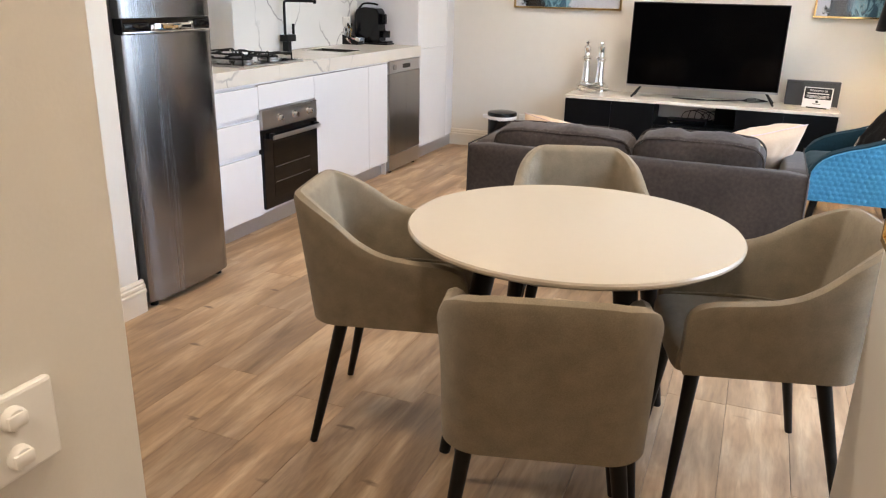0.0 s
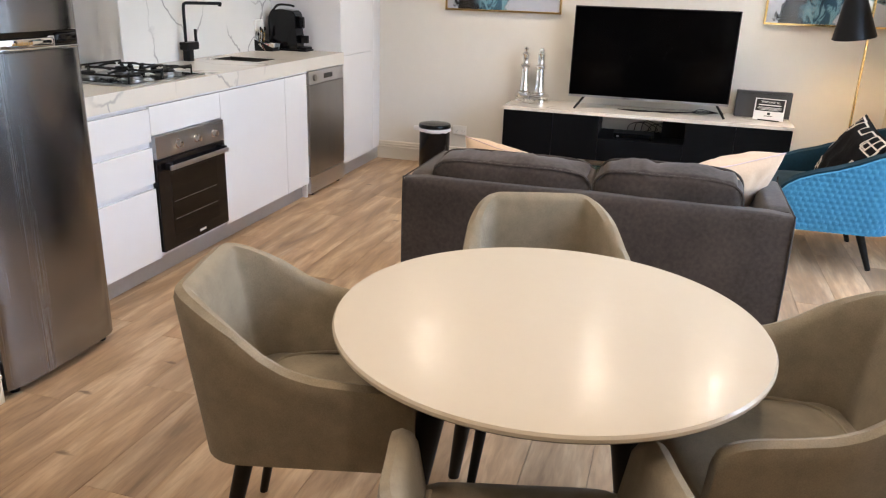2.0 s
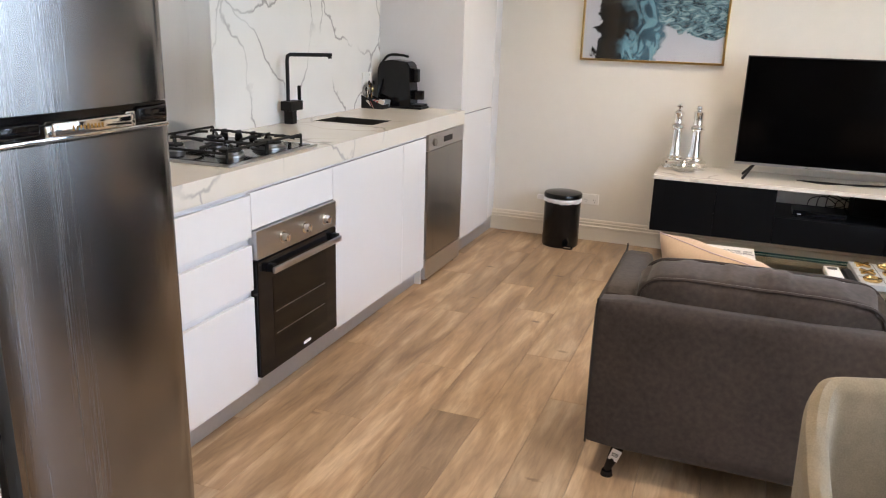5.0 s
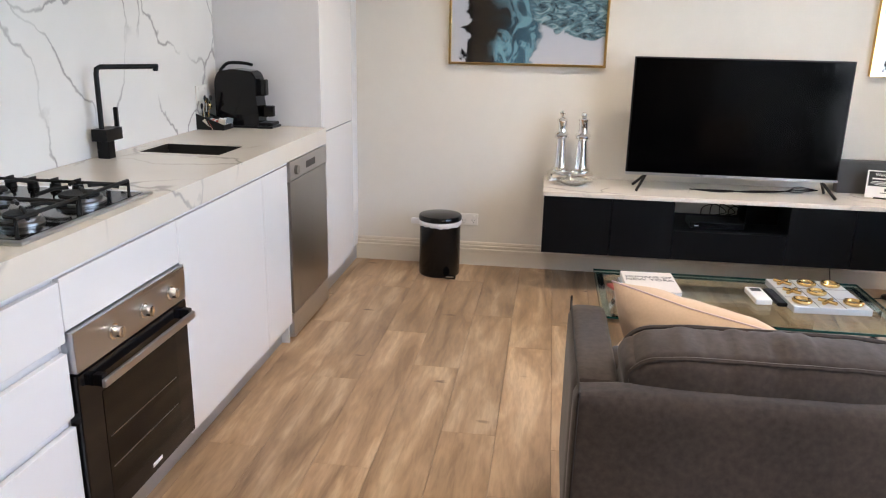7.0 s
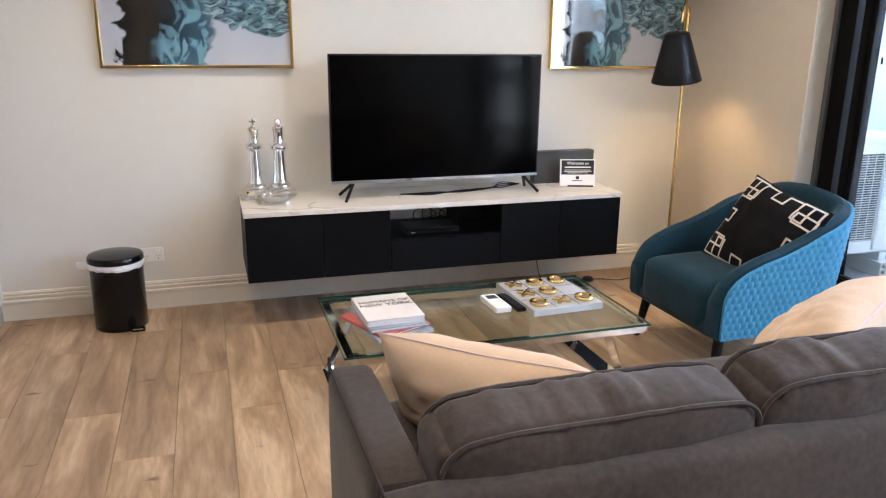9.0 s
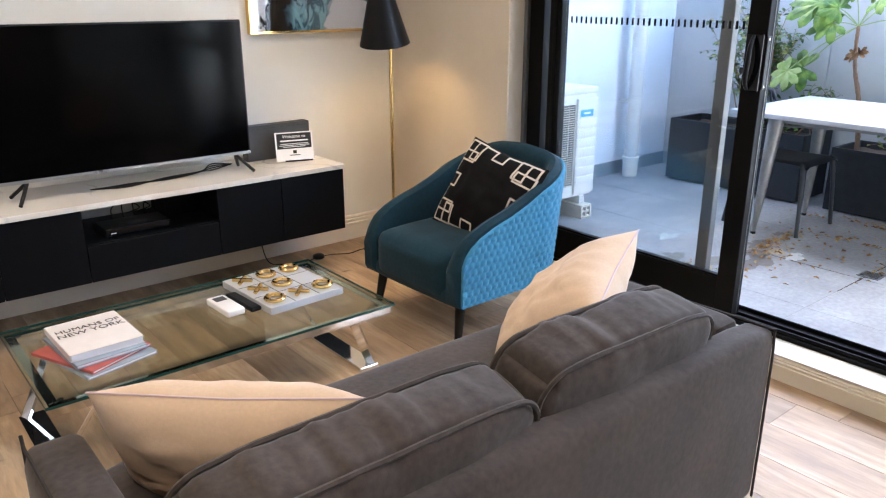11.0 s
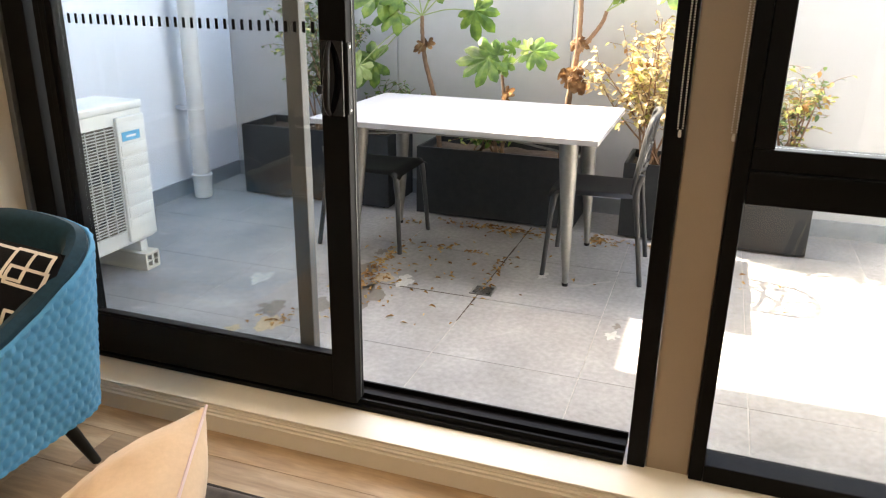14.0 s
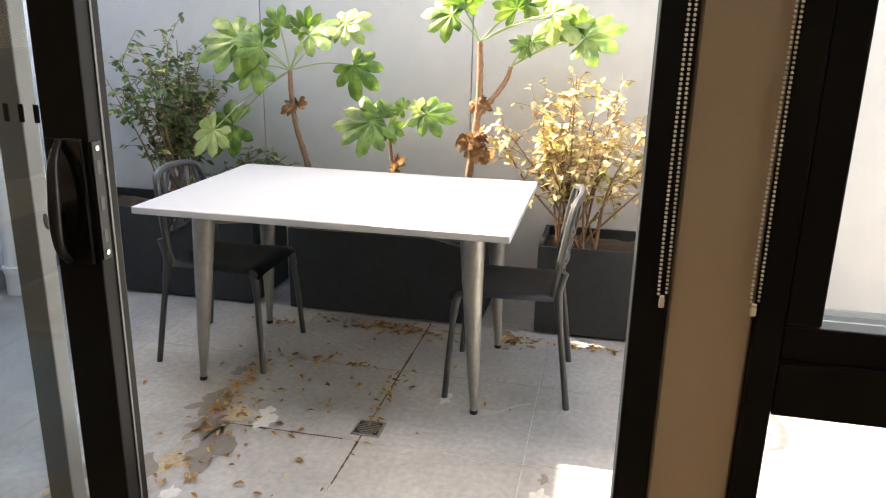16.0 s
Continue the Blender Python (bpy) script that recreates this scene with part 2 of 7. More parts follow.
def painting(nt, p, mp, fine, wide):
    """Abstract print: a dark mass and pale blue strokes on a lilac ground, grey-blue scumble in the upper right."""
    n, l = nt.nodes, nt.links
    tc = n.new("ShaderNodeTexCoord")
    def noise_at(scale, detail, distortion, stretch=(1, 1, 1), turn=0):
        m = n.new("ShaderNodeMapping")
        m.inputs["Scale"].default_value = stretch
        m.inputs["Rotation"].default_value = (0, radians(turn), 0)
        l.new(tc.outputs["Generated"], m.inputs[0])
        t = n.new("ShaderNodeTexNoise")
        t.inputs["Scale"].default_value, t.inputs["Detail"].default_value, t.inputs["Distortion"].default_value = scale, detail, distortion
        l.new(m.outputs[0], t.inputs["Vector"])
        return t.outputs[0]
    def mad(a, b, c):
        m = n.new("ShaderNodeMath")
        m.operation = "MULTIPLY_ADD"
        for socket, value in zip(m.inputs, (a, b, c)):
            if isinstance(value, (int, float)):
                socket.default_value = value
            else:
                l.new(value, socket)
        return m.outputs[0]
    sep = n.new("ShaderNodeSeparateXYZ")
    l.new(tc.outputs["Generated"], sep.inputs[0])
    x, z = sep.outputs["X"], sep.outputs["Z"]
    edge = noise_at(5.0, 7, 0.9)
    # across: lilac, dark mass, blue strokes, lilac
    ax = mad(edge, 0.34, mad(z, -0.12, mad(x, 1.0, -0.13)))
    across = ramp_node(nt, [(0.0, (0.56, 0.56, 0.62)), (0.095, (0.56, 0.56, 0.62)), (0.105, (0.012, 0.012, 0.014)), (0.20, (0.035, 0.026, 0.019)), (0.34, (0.020, 0.022, 0.028)), (0.44, (0.05, 0.11, 0.16)), (0.56, (0.07, 0.14, 0.20)), (0.60, (0.58, 0.58, 0.64))])
    l.new(ax, across.inputs[0])
    strokes = noise_at(1.7, 8, 2.4, (5.0, 1.0, 2.6), 28)
    lit = ramp_node(nt, [(0.47, (0, 0, 0)), (0.54, (1, 1, 1))])
    l.new(strokes, lit.inputs[0])
    band = ramp_node(nt, [(0.27, (0, 0, 0)), (0.42, (0.95, 0.95, 0.95)), (0.55, (0.95, 0.95, 0.95)), (0.59, (0, 0, 0))])
    l.new(ax, band.inputs[0])
    c1 = mix_node(nt, mix_node(nt, 1.0, lit.outputs[0], band.outputs[0], "MULTIPLY"), across.outputs[0], (0.22, 0.40, 0.49))
    # upper right: scumbled grey-blue with a torn lower edge
    up = mad(edge, 0.30, mad(x, 0.22, z))
    upper = ramp_node(nt, [(0.585, (0, 0, 0)), (0.60, (1, 1, 1))])
    l.new(up, upper.inputs[0])
    side = ramp_node(nt, [(0.50, (0, 0, 0)), (0.56, (1, 1, 1))])
    l.new(x, side.inputs[0])
    scum = ramp_node(nt, [(0.36, (0.025, 0.040, 0.055)), (0.46, (0.10, 0.17, 0.21)), (0.56, (0.20, 0.33, 0.38)), (0.66, (0.42, 0.52, 0.56))])
    l.new(noise_at(3.0, 9, 1.8, (4.0, 1.0, 7.0), -20), scum.inputs[0])
    l.new(mix_node(nt, mix_node(nt, 1.0, upper.outputs[0], side.outputs[0], "MULTIPLY"), c1, scum.outputs[0]), p.inputs["Base Color"])


def glass_mat(name, tint=(0.95, 0.98, 0.97), rough=0.0):
    m = bpy.data.materials.new(name)
    m.use_nodes = True
    n, l = m.node_tree.nodes, m.node_tree.links
    n.remove(n["Principled BSDF"])
    clear, shine, mix, fres = n.new("ShaderNodeBsdfTransparent"), n.new("ShaderNodeBsdfGlossy"), n.new("ShaderNodeMixShader"), n.new("ShaderNodeLayerWeight")
    clear.inputs[0].default_value = (*tint, 1)
    shine.inputs["Roughness"].default_value = rough
    steep, part_ = n.new("ShaderNodeMath"), n.new("ShaderNodeMath")
    steep.operation, steep.inputs[1].default_value = "POWER", 5.0
    part_.operation, part_.inputs[1].default_value, part_.inputs[2].default_value = "MULTIPLY_ADD", 0.75, 0.035
    l.new(fres.outputs["Facing"], steep.inputs[0])
    l.new(steep.outputs[0], part_.inputs[0])
    l.new(part_.outputs[0], mix.inputs[0])
    l.new(clear.outputs[0], mix.inputs[1])
    l.new(shine.outputs[0], mix.inputs[2])
    l.new(mix.outputs[0], n["Material Output"].inputs[0])
    return m


def glow(name, colour, strength):
    m = bpy.data.materials.new(name)
    m.use_nodes = True
    p = m.node_tree.nodes["Principled BSDF"]
    p.inputs["Emission Color"].default_value = (*colour, 1)
    p.inputs["Emission Strength"].default_value = strength
    return m


def leaf_tones(stops):
    def build(nt, p, mp, fine, wide):
        r = ramp_node(nt, stops)
        spots = nt.nodes.new("ShaderNodeTexNoise")
        spots.inputs["Scale"].default_value = 16
        tc = nt.nodes.new("ShaderNodeTexCoord")
        nt.links.new(tc.outputs["Object"], spots.inputs["Vector"])
        nt.links.new(spots.outputs[0], r.inputs[0])
        nt.links.new(r.outputs[0], p.inputs["Base Color"])
        thin, both = nt.nodes.new("ShaderNodeBsdfTranslucent"), nt.nodes.new("ShaderNodeMixShader")
        nt.links.new(r.outputs[0], thin.inputs[0])
        both.inputs[0].default_value = 0.42
        nt.links.new(p.outputs[0], both.inputs[1])
        nt.links.new(thin.outputs[0], both.inputs[2])
        nt.links.new(both.outputs[0], nt.nodes["Material Output"].inputs[0])
    return build


def paving(nt, p, mp, fine, wide):
    """Grey outdoor stoneware with blotches, pale water marks and dust."""
    n, l = nt.nodes, nt.links
    tc, info = n.new("ShaderNodeTexCoord"), n.new("ShaderNodeObjectInfo")
    where = n.new("ShaderNodeVectorMath")
    where.operation = "ADD"
    l.new(tc.outputs["Object"], where.inputs[0])
    l.new(info.outputs["Location"], where.inputs[1])
    blot = n.new("ShaderNodeTexNoise")
    blot.inputs["Scale"].default_value, blot.inputs["Detail"].default_value = 2.2, 6
    l.new(where.outputs[0], blot.inputs["Vector"])
    c = ramp_node(nt, [(0.30, (0.205, 0.199, 0.192)), (0.52, (0.272, 0.265, 0.257)), (0.72, (0.35, 0.341, 0.328))])
    l.new(blot.outputs[0], c.inputs[0])
    speck = n.new("ShaderNodeTexNoise")
    speck.inputs["Scale"].default_value, speck.inputs["Detail"].default_value = 40, 5
    l.new(where.outputs[0], speck.inputs["Vector"])
    s = ramp_node(nt, [(0.35, (0.86, 0.86, 0.86)), (0.7, (1.1, 1.1, 1.1))])
    l.new(speck.outputs[0], s.inputs[0])
    a = mix_node(nt, 1.0, c.outputs[0], s.outputs[0], "MULTIPLY")
    marks = n.new("ShaderNodeTexNoise")
    marks.inputs["Scale"].default_value, marks.inputs["Detail"].default_value, marks.inputs["Distortion"].default_value = 3.4, 4, 1.6
    l.new(where.outputs[0], marks.inputs["Vector"])
    pale = ramp_node(nt, [(0.66, (0, 0, 0)), (0.74, (0.55, 0.55, 0.55))])
    l.new(marks.outputs[0], pale.inputs[0])
    l.new(mix_node(nt, pale.outputs[0], a, (0.42, 0.40, 0.36)), p.inputs["Base Color"])


M_WALL = mat("wall_paint", base=(0.70, 0.665, 0.60), rough=0.75, bump=0.05, scale=220, vary=0.02)
M_CEIL = mat("ceiling_paint", base=(0.82, 0.81, 0.79), rough=0.8, bump=0.03, scale=200, vary=0.02)
M_TRIM = mat("trim_enamel", base=(0.68, 0.615, 0.51), rough=0.35, bump=0.02, scale=60, vary=0.02)
M_FLOOR = mat("oak_look_plank", wood_floor, rough=0.45, vary=0)
M_GROUT = mat("dark_grout", base=(0.20, 0.145, 0.10), rough=0.9, scale=80)
M_CAB = mat("gloss_white_laminate", base=(0.78, 0.77, 0.77), rough=0.12, vary=0.01, scale=20, coat=0.5)
M_CABSIDE = mat("satin_white_laminate", base=(0.72, 0.71, 0.72), rough=0.35, vary=0.015, scale=30)
M_KICK = mat("aluminium_kickboard", base=(0.50, 0.50, 0.51), rough=0.38, metal=0.7, scale=60)
M_MARBLE = mat("veined_white_stone", marble(2.3, 0.34, (0.36, 0.355, 0.345), (0.80, 0.79, 0.765)), rough=0.16, vary=0)
M_BENCH = mat("faintly_veined_stone", marble(1.7, 0.45, (0.42, 0.40, 0.37), (0.72, 0.675, 0.60)), rough=0.20, vary=0)
# Darker than the level steel; its upright colour bands imitate reflections on the fridge.
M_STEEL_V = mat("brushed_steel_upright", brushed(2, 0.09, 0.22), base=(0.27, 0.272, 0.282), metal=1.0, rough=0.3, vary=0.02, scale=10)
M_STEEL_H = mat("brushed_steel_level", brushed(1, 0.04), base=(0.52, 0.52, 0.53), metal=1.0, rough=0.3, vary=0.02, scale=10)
M_STEEL_DARK = mat("smoked_steel", brushed(2, 0.03), base=(0.34, 0.335, 0.33), metal=1.0, rough=0.34, vary=0.02, scale=10)
# Paler copy of the steel; the brightness it reflects is put into the colour.
M_STEEL_SHEET = mat("steel_sheet_with_reflection", brushed(2, 0.03), base=(0.74, 0.75, 0.77), metal=1.0, rough=0.25, vary=0.02, scale=10)
M_CHROME = mat("chrome", base=(0.80, 0.80, 0.80), metal=1.0, rough=0.06, vary=0.01)
M_SILVER = mat("silvered_glaze", base=(0.86, 0.85, 0.83), metal=1.0, rough=0.09, vary=0.03, scale=30)
M_BLACK = mat("black_plastic", base=(0.005, 0.005, 0.006), spec=0.22, rough=0.35, vary=0.1, bump=0.03, scale=200)
M_BLACKGLOSS = mat("black_gloss", base=(0.004, 0.004, 0.005), spec=0.3, rough=0.08, vary=0.05)
M_IRON = mat("black_cast_iron", spec=0.25, base=(0.010, 0.010, 0.010), rough=0.6, bump=0.2, scale=300)
M_SCREEN = mat("dark_screen", base=(0.001, 0.001, 0.0012), spec=0.06, rough=0.12, vary=0.0)
M_OVENGLASS = mat("oven_glass", base=(0.006, 0.005, 0.004), spec=0.2, rough=0.06, vary=0.05)
M_FRAME = mat("black_powder_coat", base=(0.004, 0.0037, 0.0037), spec=0.10, rough=0.5, bump=0.03, scale=400, vary=0.1)
M_GREYFRAME = mat("grey_powder_coat", base=(0.07, 0.072, 0.072), rough=0.4, scale=200)
M_GLASS = glass_mat("clear_pane", (0.975, 0.99, 0.995))
M_TABLEGLASS = glass_mat("green_edge_glass", (0.90, 0.955, 0.93))
M_GLASSEDGE = mat("glass_edge", base=(0.015, 0.055, 0.045), rough=0.08, vary=0.05)
M_TABLETOP = mat("white_lacquer_top", base=(0.52, 0.450, 0.350), rough=0.20, vary=0.01, scale=30)
M_LEG = mat("black_stained_wood", base=(0.005, 0.0045, 0.004), spec=0.25, rough=0.45, bump=0.08, scale=60, stretch=(1, 1, 0.2), vary=0.2)
M_TAUPE = mat("taupe_woven_fabric", weave(420, 0.22), spec=0.2, base=(0.230, 0.190, 0.132), rough=0.95, vary=0.22, scale=330, sheen=0.15)
M_SOFA = mat("charcoal_velvet", base=(0.050, 0.039, 0.0335), rough=0.9, vary=0.45, scale=60, bump=0.16, sheen=0.15, spec=0.2)
M_PIPING = mat("dark_piping", base=(0.020, 0.016, 0.015), rough=0.85, scale=300)
M_TEAL = mat("teal_velvet", base=(0.005, 0.027, 0.042), rough=0.85, vary=0.30, scale=60, bump=0.06, sheen=0.08, spec=0.2)
M_QUILT = mat("blue_quilted_fabric", weave(300, 0.25), base=(0.050, 0.215, 0.365), rough=0.8, vary=0.08, scale=300, sheen=0.12, spec=0.25)
M_PEACH = mat("peach_velvet", base=(0.60, 0.435, 0.295), rough=0.85, vary=0.07, scale=120, bump=0.06, sheen=0.15)
M_ZIP = mat("pale_zip", base=(0.60, 0.46, 0.46), rough=0.6)
M_CUSHBLACK = mat("black_cotton", weave(320, 0.3), base=(0.006, 0.0055, 0.006), spec=0.15, rough=0.9, vary=0.1, scale=300)
M_CUSHWHITE = mat("cream_embroidery", base=(0.62, 0.54, 0.44), rough=0.9, bump=0.2, scale=500)
M_GOLD = mat("polished_brass", base=(0.80, 0.55, 0.22), metal=1.0, rough=0.16, vary=0.04)
M_ART = mat("abstract_print", painting, rough=0.12, vary=0)
M_STANDBLACK = mat("black_oak_veneer", base=(0.0038, 0.0044, 0.0056), spec=0.09, rough=0.45, bump=0.06, scale=50, stretch=(1, 1, 0.1), vary=0.15)
M_BIN = mat("black_enamel", base=(0.004, 0.004, 0.0045), spec=0.3, rough=0.14, vary=0.05)
M_BAG = mat("white_bin_bag", base=(0.80, 0.79, 0.80), rough=0.35, bump=0.3, scale=60)
M_WHITEPLASTIC = mat("white_plastic", base=(0.80, 0.78, 0.74), rough=0.3, vary=0.01)
M_PAPER = mat("white_card", base=(0.80, 0.79, 0.79), rough=0.6, vary=0.02)
M_INK = mat("black_ink", base=(0.010, 0.010, 0.012), rough=0.5, vary=0.0)
M_BOOKPINK = mat("faded_cover", base=(0.74, 0.69, 0.65), rough=0.4, vary=0.06, scale=30)
M_BOOKRED = mat("red_cover", base=(0.45, 0.10, 0.08), rough=0.4, vary=0.15, scale=20)
M_BOOKBLUE = mat("grey_blue_cover", base=(0.28, 0.33, 0.38), rough=0.4, vary=0.25, scale=20)
M_BOX = mat("dark_grey_leatherette", base=(0.045, 0.046, 0.050), rough=0.5, bump=0.1, scale=300)
M_PATIO = mat("grey_paving", paving, rough=0.6, bump=0.03, scale=160, vary=0)
M_PATIOGROUT = mat("pale_grout", base=(0.36, 0.34, 0.31), rough=0.95, vary=0.3, scale=30)
M_FENCE = mat("pale_grey_panel", base=(0.43, 0.433, 0.435), rough=0.6, vary=0.05, scale=12, bump=0.03)
M_RENDER = mat("white_render", base=(0.79, 0.81, 0.84), rough=0.75, vary=0.05, scale=14, bump=0.06)
M_SKIRT = mat("grey_skirting", base=(0.24, 0.26, 0.28), rough=0.7, vary=0.12, scale=20)
M_PLANTER = mat("charcoal_planter", spec=0.3, base=(0.018, 0.020, 0.022), rough=0.55, vary=0.35, scale=26, bump=0.12)
M_SOIL = mat("potting_soil", base=(0.060, 0.040, 0.026), rough=1.0, vary=0.5, scale=60, bump=0.8)
M_ACWHITE = mat("ac_enamel", base=(0.74, 0.735, 0.69), rough=0.4, vary=0.03, scale=20)
M_ACGRILLE = mat("ac_grille", base=(0.62, 0.61, 0.56), rough=0.45, vary=0.05)
M_ACDARK = mat("ac_inside", base=(0.10, 0.085, 0.065), rough=0.8, vary=0.3, scale=20)
M_BLUELABEL = mat("blue_label", base=(0.10, 0.42, 0.66), rough=0.4)
M_PIPE = mat("painted_pipe", base=(0.60, 0.60, 0.58), rough=0.5, vary=0.05, scale=20)
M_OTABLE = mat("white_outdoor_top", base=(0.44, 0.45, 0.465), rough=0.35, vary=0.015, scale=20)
M_RAWSTEEL = mat("dull_steel", base=(0.23, 0.225, 0.21), rough=0.42, metal=0.65, vary=0.18, scale=40, bump=0.04)
M_OCHAIR = mat("charcoal_moulded_plastic", base=(0.026, 0.027, 0.029), rough=0.5, vary=0.1, scale=60, bump=0.02)
M_BARK = mat("scarred_bark", base=(0.21, 0.125, 0.075), rough=0.9, vary=0.45, scale=70, bump=0.6)
M_STALK = mat("green_stalk", base=(0.26, 0.33, 0.12), rough=0.6, vary=0.1)
M_LEAF = mat("aralia_leaf", leaf_tones([(0.35, (0.060, 0.125, 0.018)), (0.5, (0.105, 0.20, 0.026)), (0.65, (0.19, 0.29, 0.045))]), rough=0.42)
M_LEAFPALE = mat("pale_leaf", leaf_tones([(0.35, (0.27, 0.36, 0.10)), (0.65, (0.42, 0.50, 0.20))]), rough=0.5)
M_SHRUB = mat("shrub_leaf", leaf_tones([(0.35, (0.055, 0.095, 0.035)), (0.5, (0.095, 0.155, 0.055)), (0.65, (0.18, 0.24, 0.10))]), rough=0.5)
M_DRY = mat("dry_leaf", leaf_tones([(0.32, (0.20, 0.09, 0.03)), (0.5, (0.36, 0.20, 0.07)), (0.66, (0.52, 0.36, 0.16))]), rough=0.8)
M_YELLOWGREEN = mat("yellowing_leaf", leaf_tones([(0.35, (0.30, 0.30, 0.06)), (0.5, (0.40, 0.40, 0.12)), (0.65, (0.55, 0.50, 0.22))]), rough=0.6)
M_CONCRETE = mat("concrete", base=(0.42, 0.41, 0.40), rough=0.9, vary=0.1, scale=20, bump=0.1)
M_BLOCK = mat("cream_foot_block", base=(0.62, 0.58, 0.48), rough=0.8, vary=0.1, scale=30)
M_LAMPINSIDE = glow("lit_bulb", (1.0, 0.62, 0.25), 14.0)
M_DOWNLIGHT = glow("downlight_lens", (1.0, 0.82, 0.62), 18.0)
M_BEAD = mat("white_bead_chain", base=(0.55, 0.51, 0.45), rough=0.35)
M_STRAW = mat("straw_leaf", leaf_tones([(0.32, (0.45, 0.33, 0.15)), (0.5, (0.62, 0.50, 0.28)), (0.66, (0.74, 0.66, 0.44))]), rough=0.8)
M_MUD = mat("dried_mud", base=(0.36, 0.29, 0.19), rough=0.95, vary=0.35, scale=60, bump=0.3)
M_PALEMARK = mat("lime_mark", base=(0.46, 0.45, 0.43), rough=0.9, vary=0.2, scale=50)
M_DAMP = mat("damp_paving", base=(0.135, 0.118, 0.098), rough=0.55, vary=0.35, scale=24)
M_SINK = mat("satin_sink_steel", base=(0.060, 0.054, 0.047), metal=0.6, rough=0.40, vary=0.1, scale=40)
M_WITHER = mat("withered_leaf_brown", leaf_tones([(0.32, (0.11, 0.055, 0.025)), (0.5, (0.22, 0.115, 0.05)), (0.66, (0.36, 0.23, 0.12))]), rough=0.85)
# Darker, warmer wall colour that holds the corner's shade away from the window.
M_CORNER = mat("shaded_corner_wall_paint", base=(0.56, 0.485, 0.385), rough=0.75, bump=0.05, scale=220, vary=0.03)
# Wall paint darkened to taupe, with the post's shade put into the colour.
M_POST = mat("taupe_shaded_wall_paint", base=(0.315, 0.243, 0.176), rough=0.7, bump=0.05, scale=220, vary=0.03)

# ---- building blocks ----
def root_offset(parent):
    off = Vector((0, 0, 0))
    while parent is not None:
        off += parent.location
        parent = parent.parent
    return off


def done(name, bm, material, parent=None, smooth=False, kind="", label=""):
    """Closes a bmesh, given in world places (or places from the origin for a thing still to be posed), into an object."""
    off = root_offset(parent)
    if off.length > 0:
        bmesh.ops.translate(bm, verts=bm.verts, vec=-off)
    bmesh.ops.recalc_face_normals(bm, faces=bm.faces)
    me = bpy.data.meshes.new(name)
    bm.to_mesh(me)
    bm.free()
    for m in material if isinstance(material, (list, tuple)) else [material]:
        me.materials.append(m)
    if smooth:
        for f in me.polygons:
            f.use_smooth = True
        me.set_sharp_from_angle(angle=radians(38))
    ob = new(name, me)
    if parent is not None:
        ob.parent = parent
    return tagged(ob, label=label, kind=kind)


def thing(name, place, label, category, group=""):
    ob = new(name)
    ob.empty_display_size = 0.05
    ob.location = place
    return tagged(ob, label=label, category=category, group=group)


def bx(bm, lo, hi, bevel=0.0, seg=2):
    lo, hi = [min(a, b) for a, b in zip(lo, hi)], [max(a, b) for a, b in zip(lo, hi)]
    m = Matrix.Translation([(a + b) / 2 for a, b in zip(lo, hi)]) @ Matrix.Diagonal([*(b - a for a, b in zip(lo, hi)), 1])
    vs = bmesh.ops.create_cube(bm, size=1, matrix=m)["verts"]
    if bevel > 0:
        es = list({e for v in vs for e in v.link_edges})
        bmesh.ops.bevel(bm, geom=es, offset=min(bevel, 0.45 * min(b - a for a, b in zip(lo, hi))), segments=seg, affect="EDGES", profile=0.5)
    return bm


def cy(bm, p0, p1, r0, r1=None, n=16, caps=True):
    p0, p1 = Vector(p0), Vector(p1)
    d = p1 - p0
    m = Matrix.Translation((p0 + p1) / 2) @ d.to_track_quat("Z", "Y").to_matrix().to_4x4()
    bmesh.ops.create_cone(bm, cap_ends=caps, segments=n, radius1=r0, radius2=r0 if r1 is None else r1, depth=d.length, matrix=m)
    return bm


def lathe(bm, profile, centre=(0, 0, 0), n=24):
    c = Vector(centre)
    rings = []
    for r, z in profile:
        rings.append([bm.verts.new(c + Vector((r * math.cos(2 * math.pi * k / n), r * math.sin(2 * math.pi * k / n), z))) for k in range(n)])
    for a, b in zip(rings, rings[1:]):
        for k in range(n):
            bm.faces.new((a[k], a[(k + 1) % n], b[(k + 1) % n], b[k]))
    bm.faces.new(rings[0])
    bm.faces.new(rings[-1])
    return bm


def tube(bm, pts, r, n=8, closed=False):
    pts = [Vector(p) for p in pts]
    rings, last = [], None
    for i, p in enumerate(pts):
        a, b = (pts[i - 1], pts[(i + 1) % len(pts)]) if closed else (pts[max(i - 1, 0)], pts[min(i + 1, len(pts) - 1)])
        t = (b - a).normalized()
        side = last - t * last.dot(t) if last else t.orthogonal()
        side.normalize()
        last = side
        up = t.cross(side)
        rr = r[i] if isinstance(r, (list, tuple)) else r
        rings.append([bm.verts.new(p + rr * (math.cos(2 * math.pi * k / n) * side + math.sin(2 * math.pi * k / n) * up)) for k in range(n)])
    pairs = list(zip(rings, rings[1:])) + ([(rings[-1], rings[0])] if closed else [])
    for a, b in pairs:
        for k in range(n):
            bm.faces.new((a[k], a[(k + 1) % n], b[(k + 1) % n], b[k]))
    if not closed:
        bm.faces.new(rings[0])
        bm.faces.new(rings[-1])
    return bm


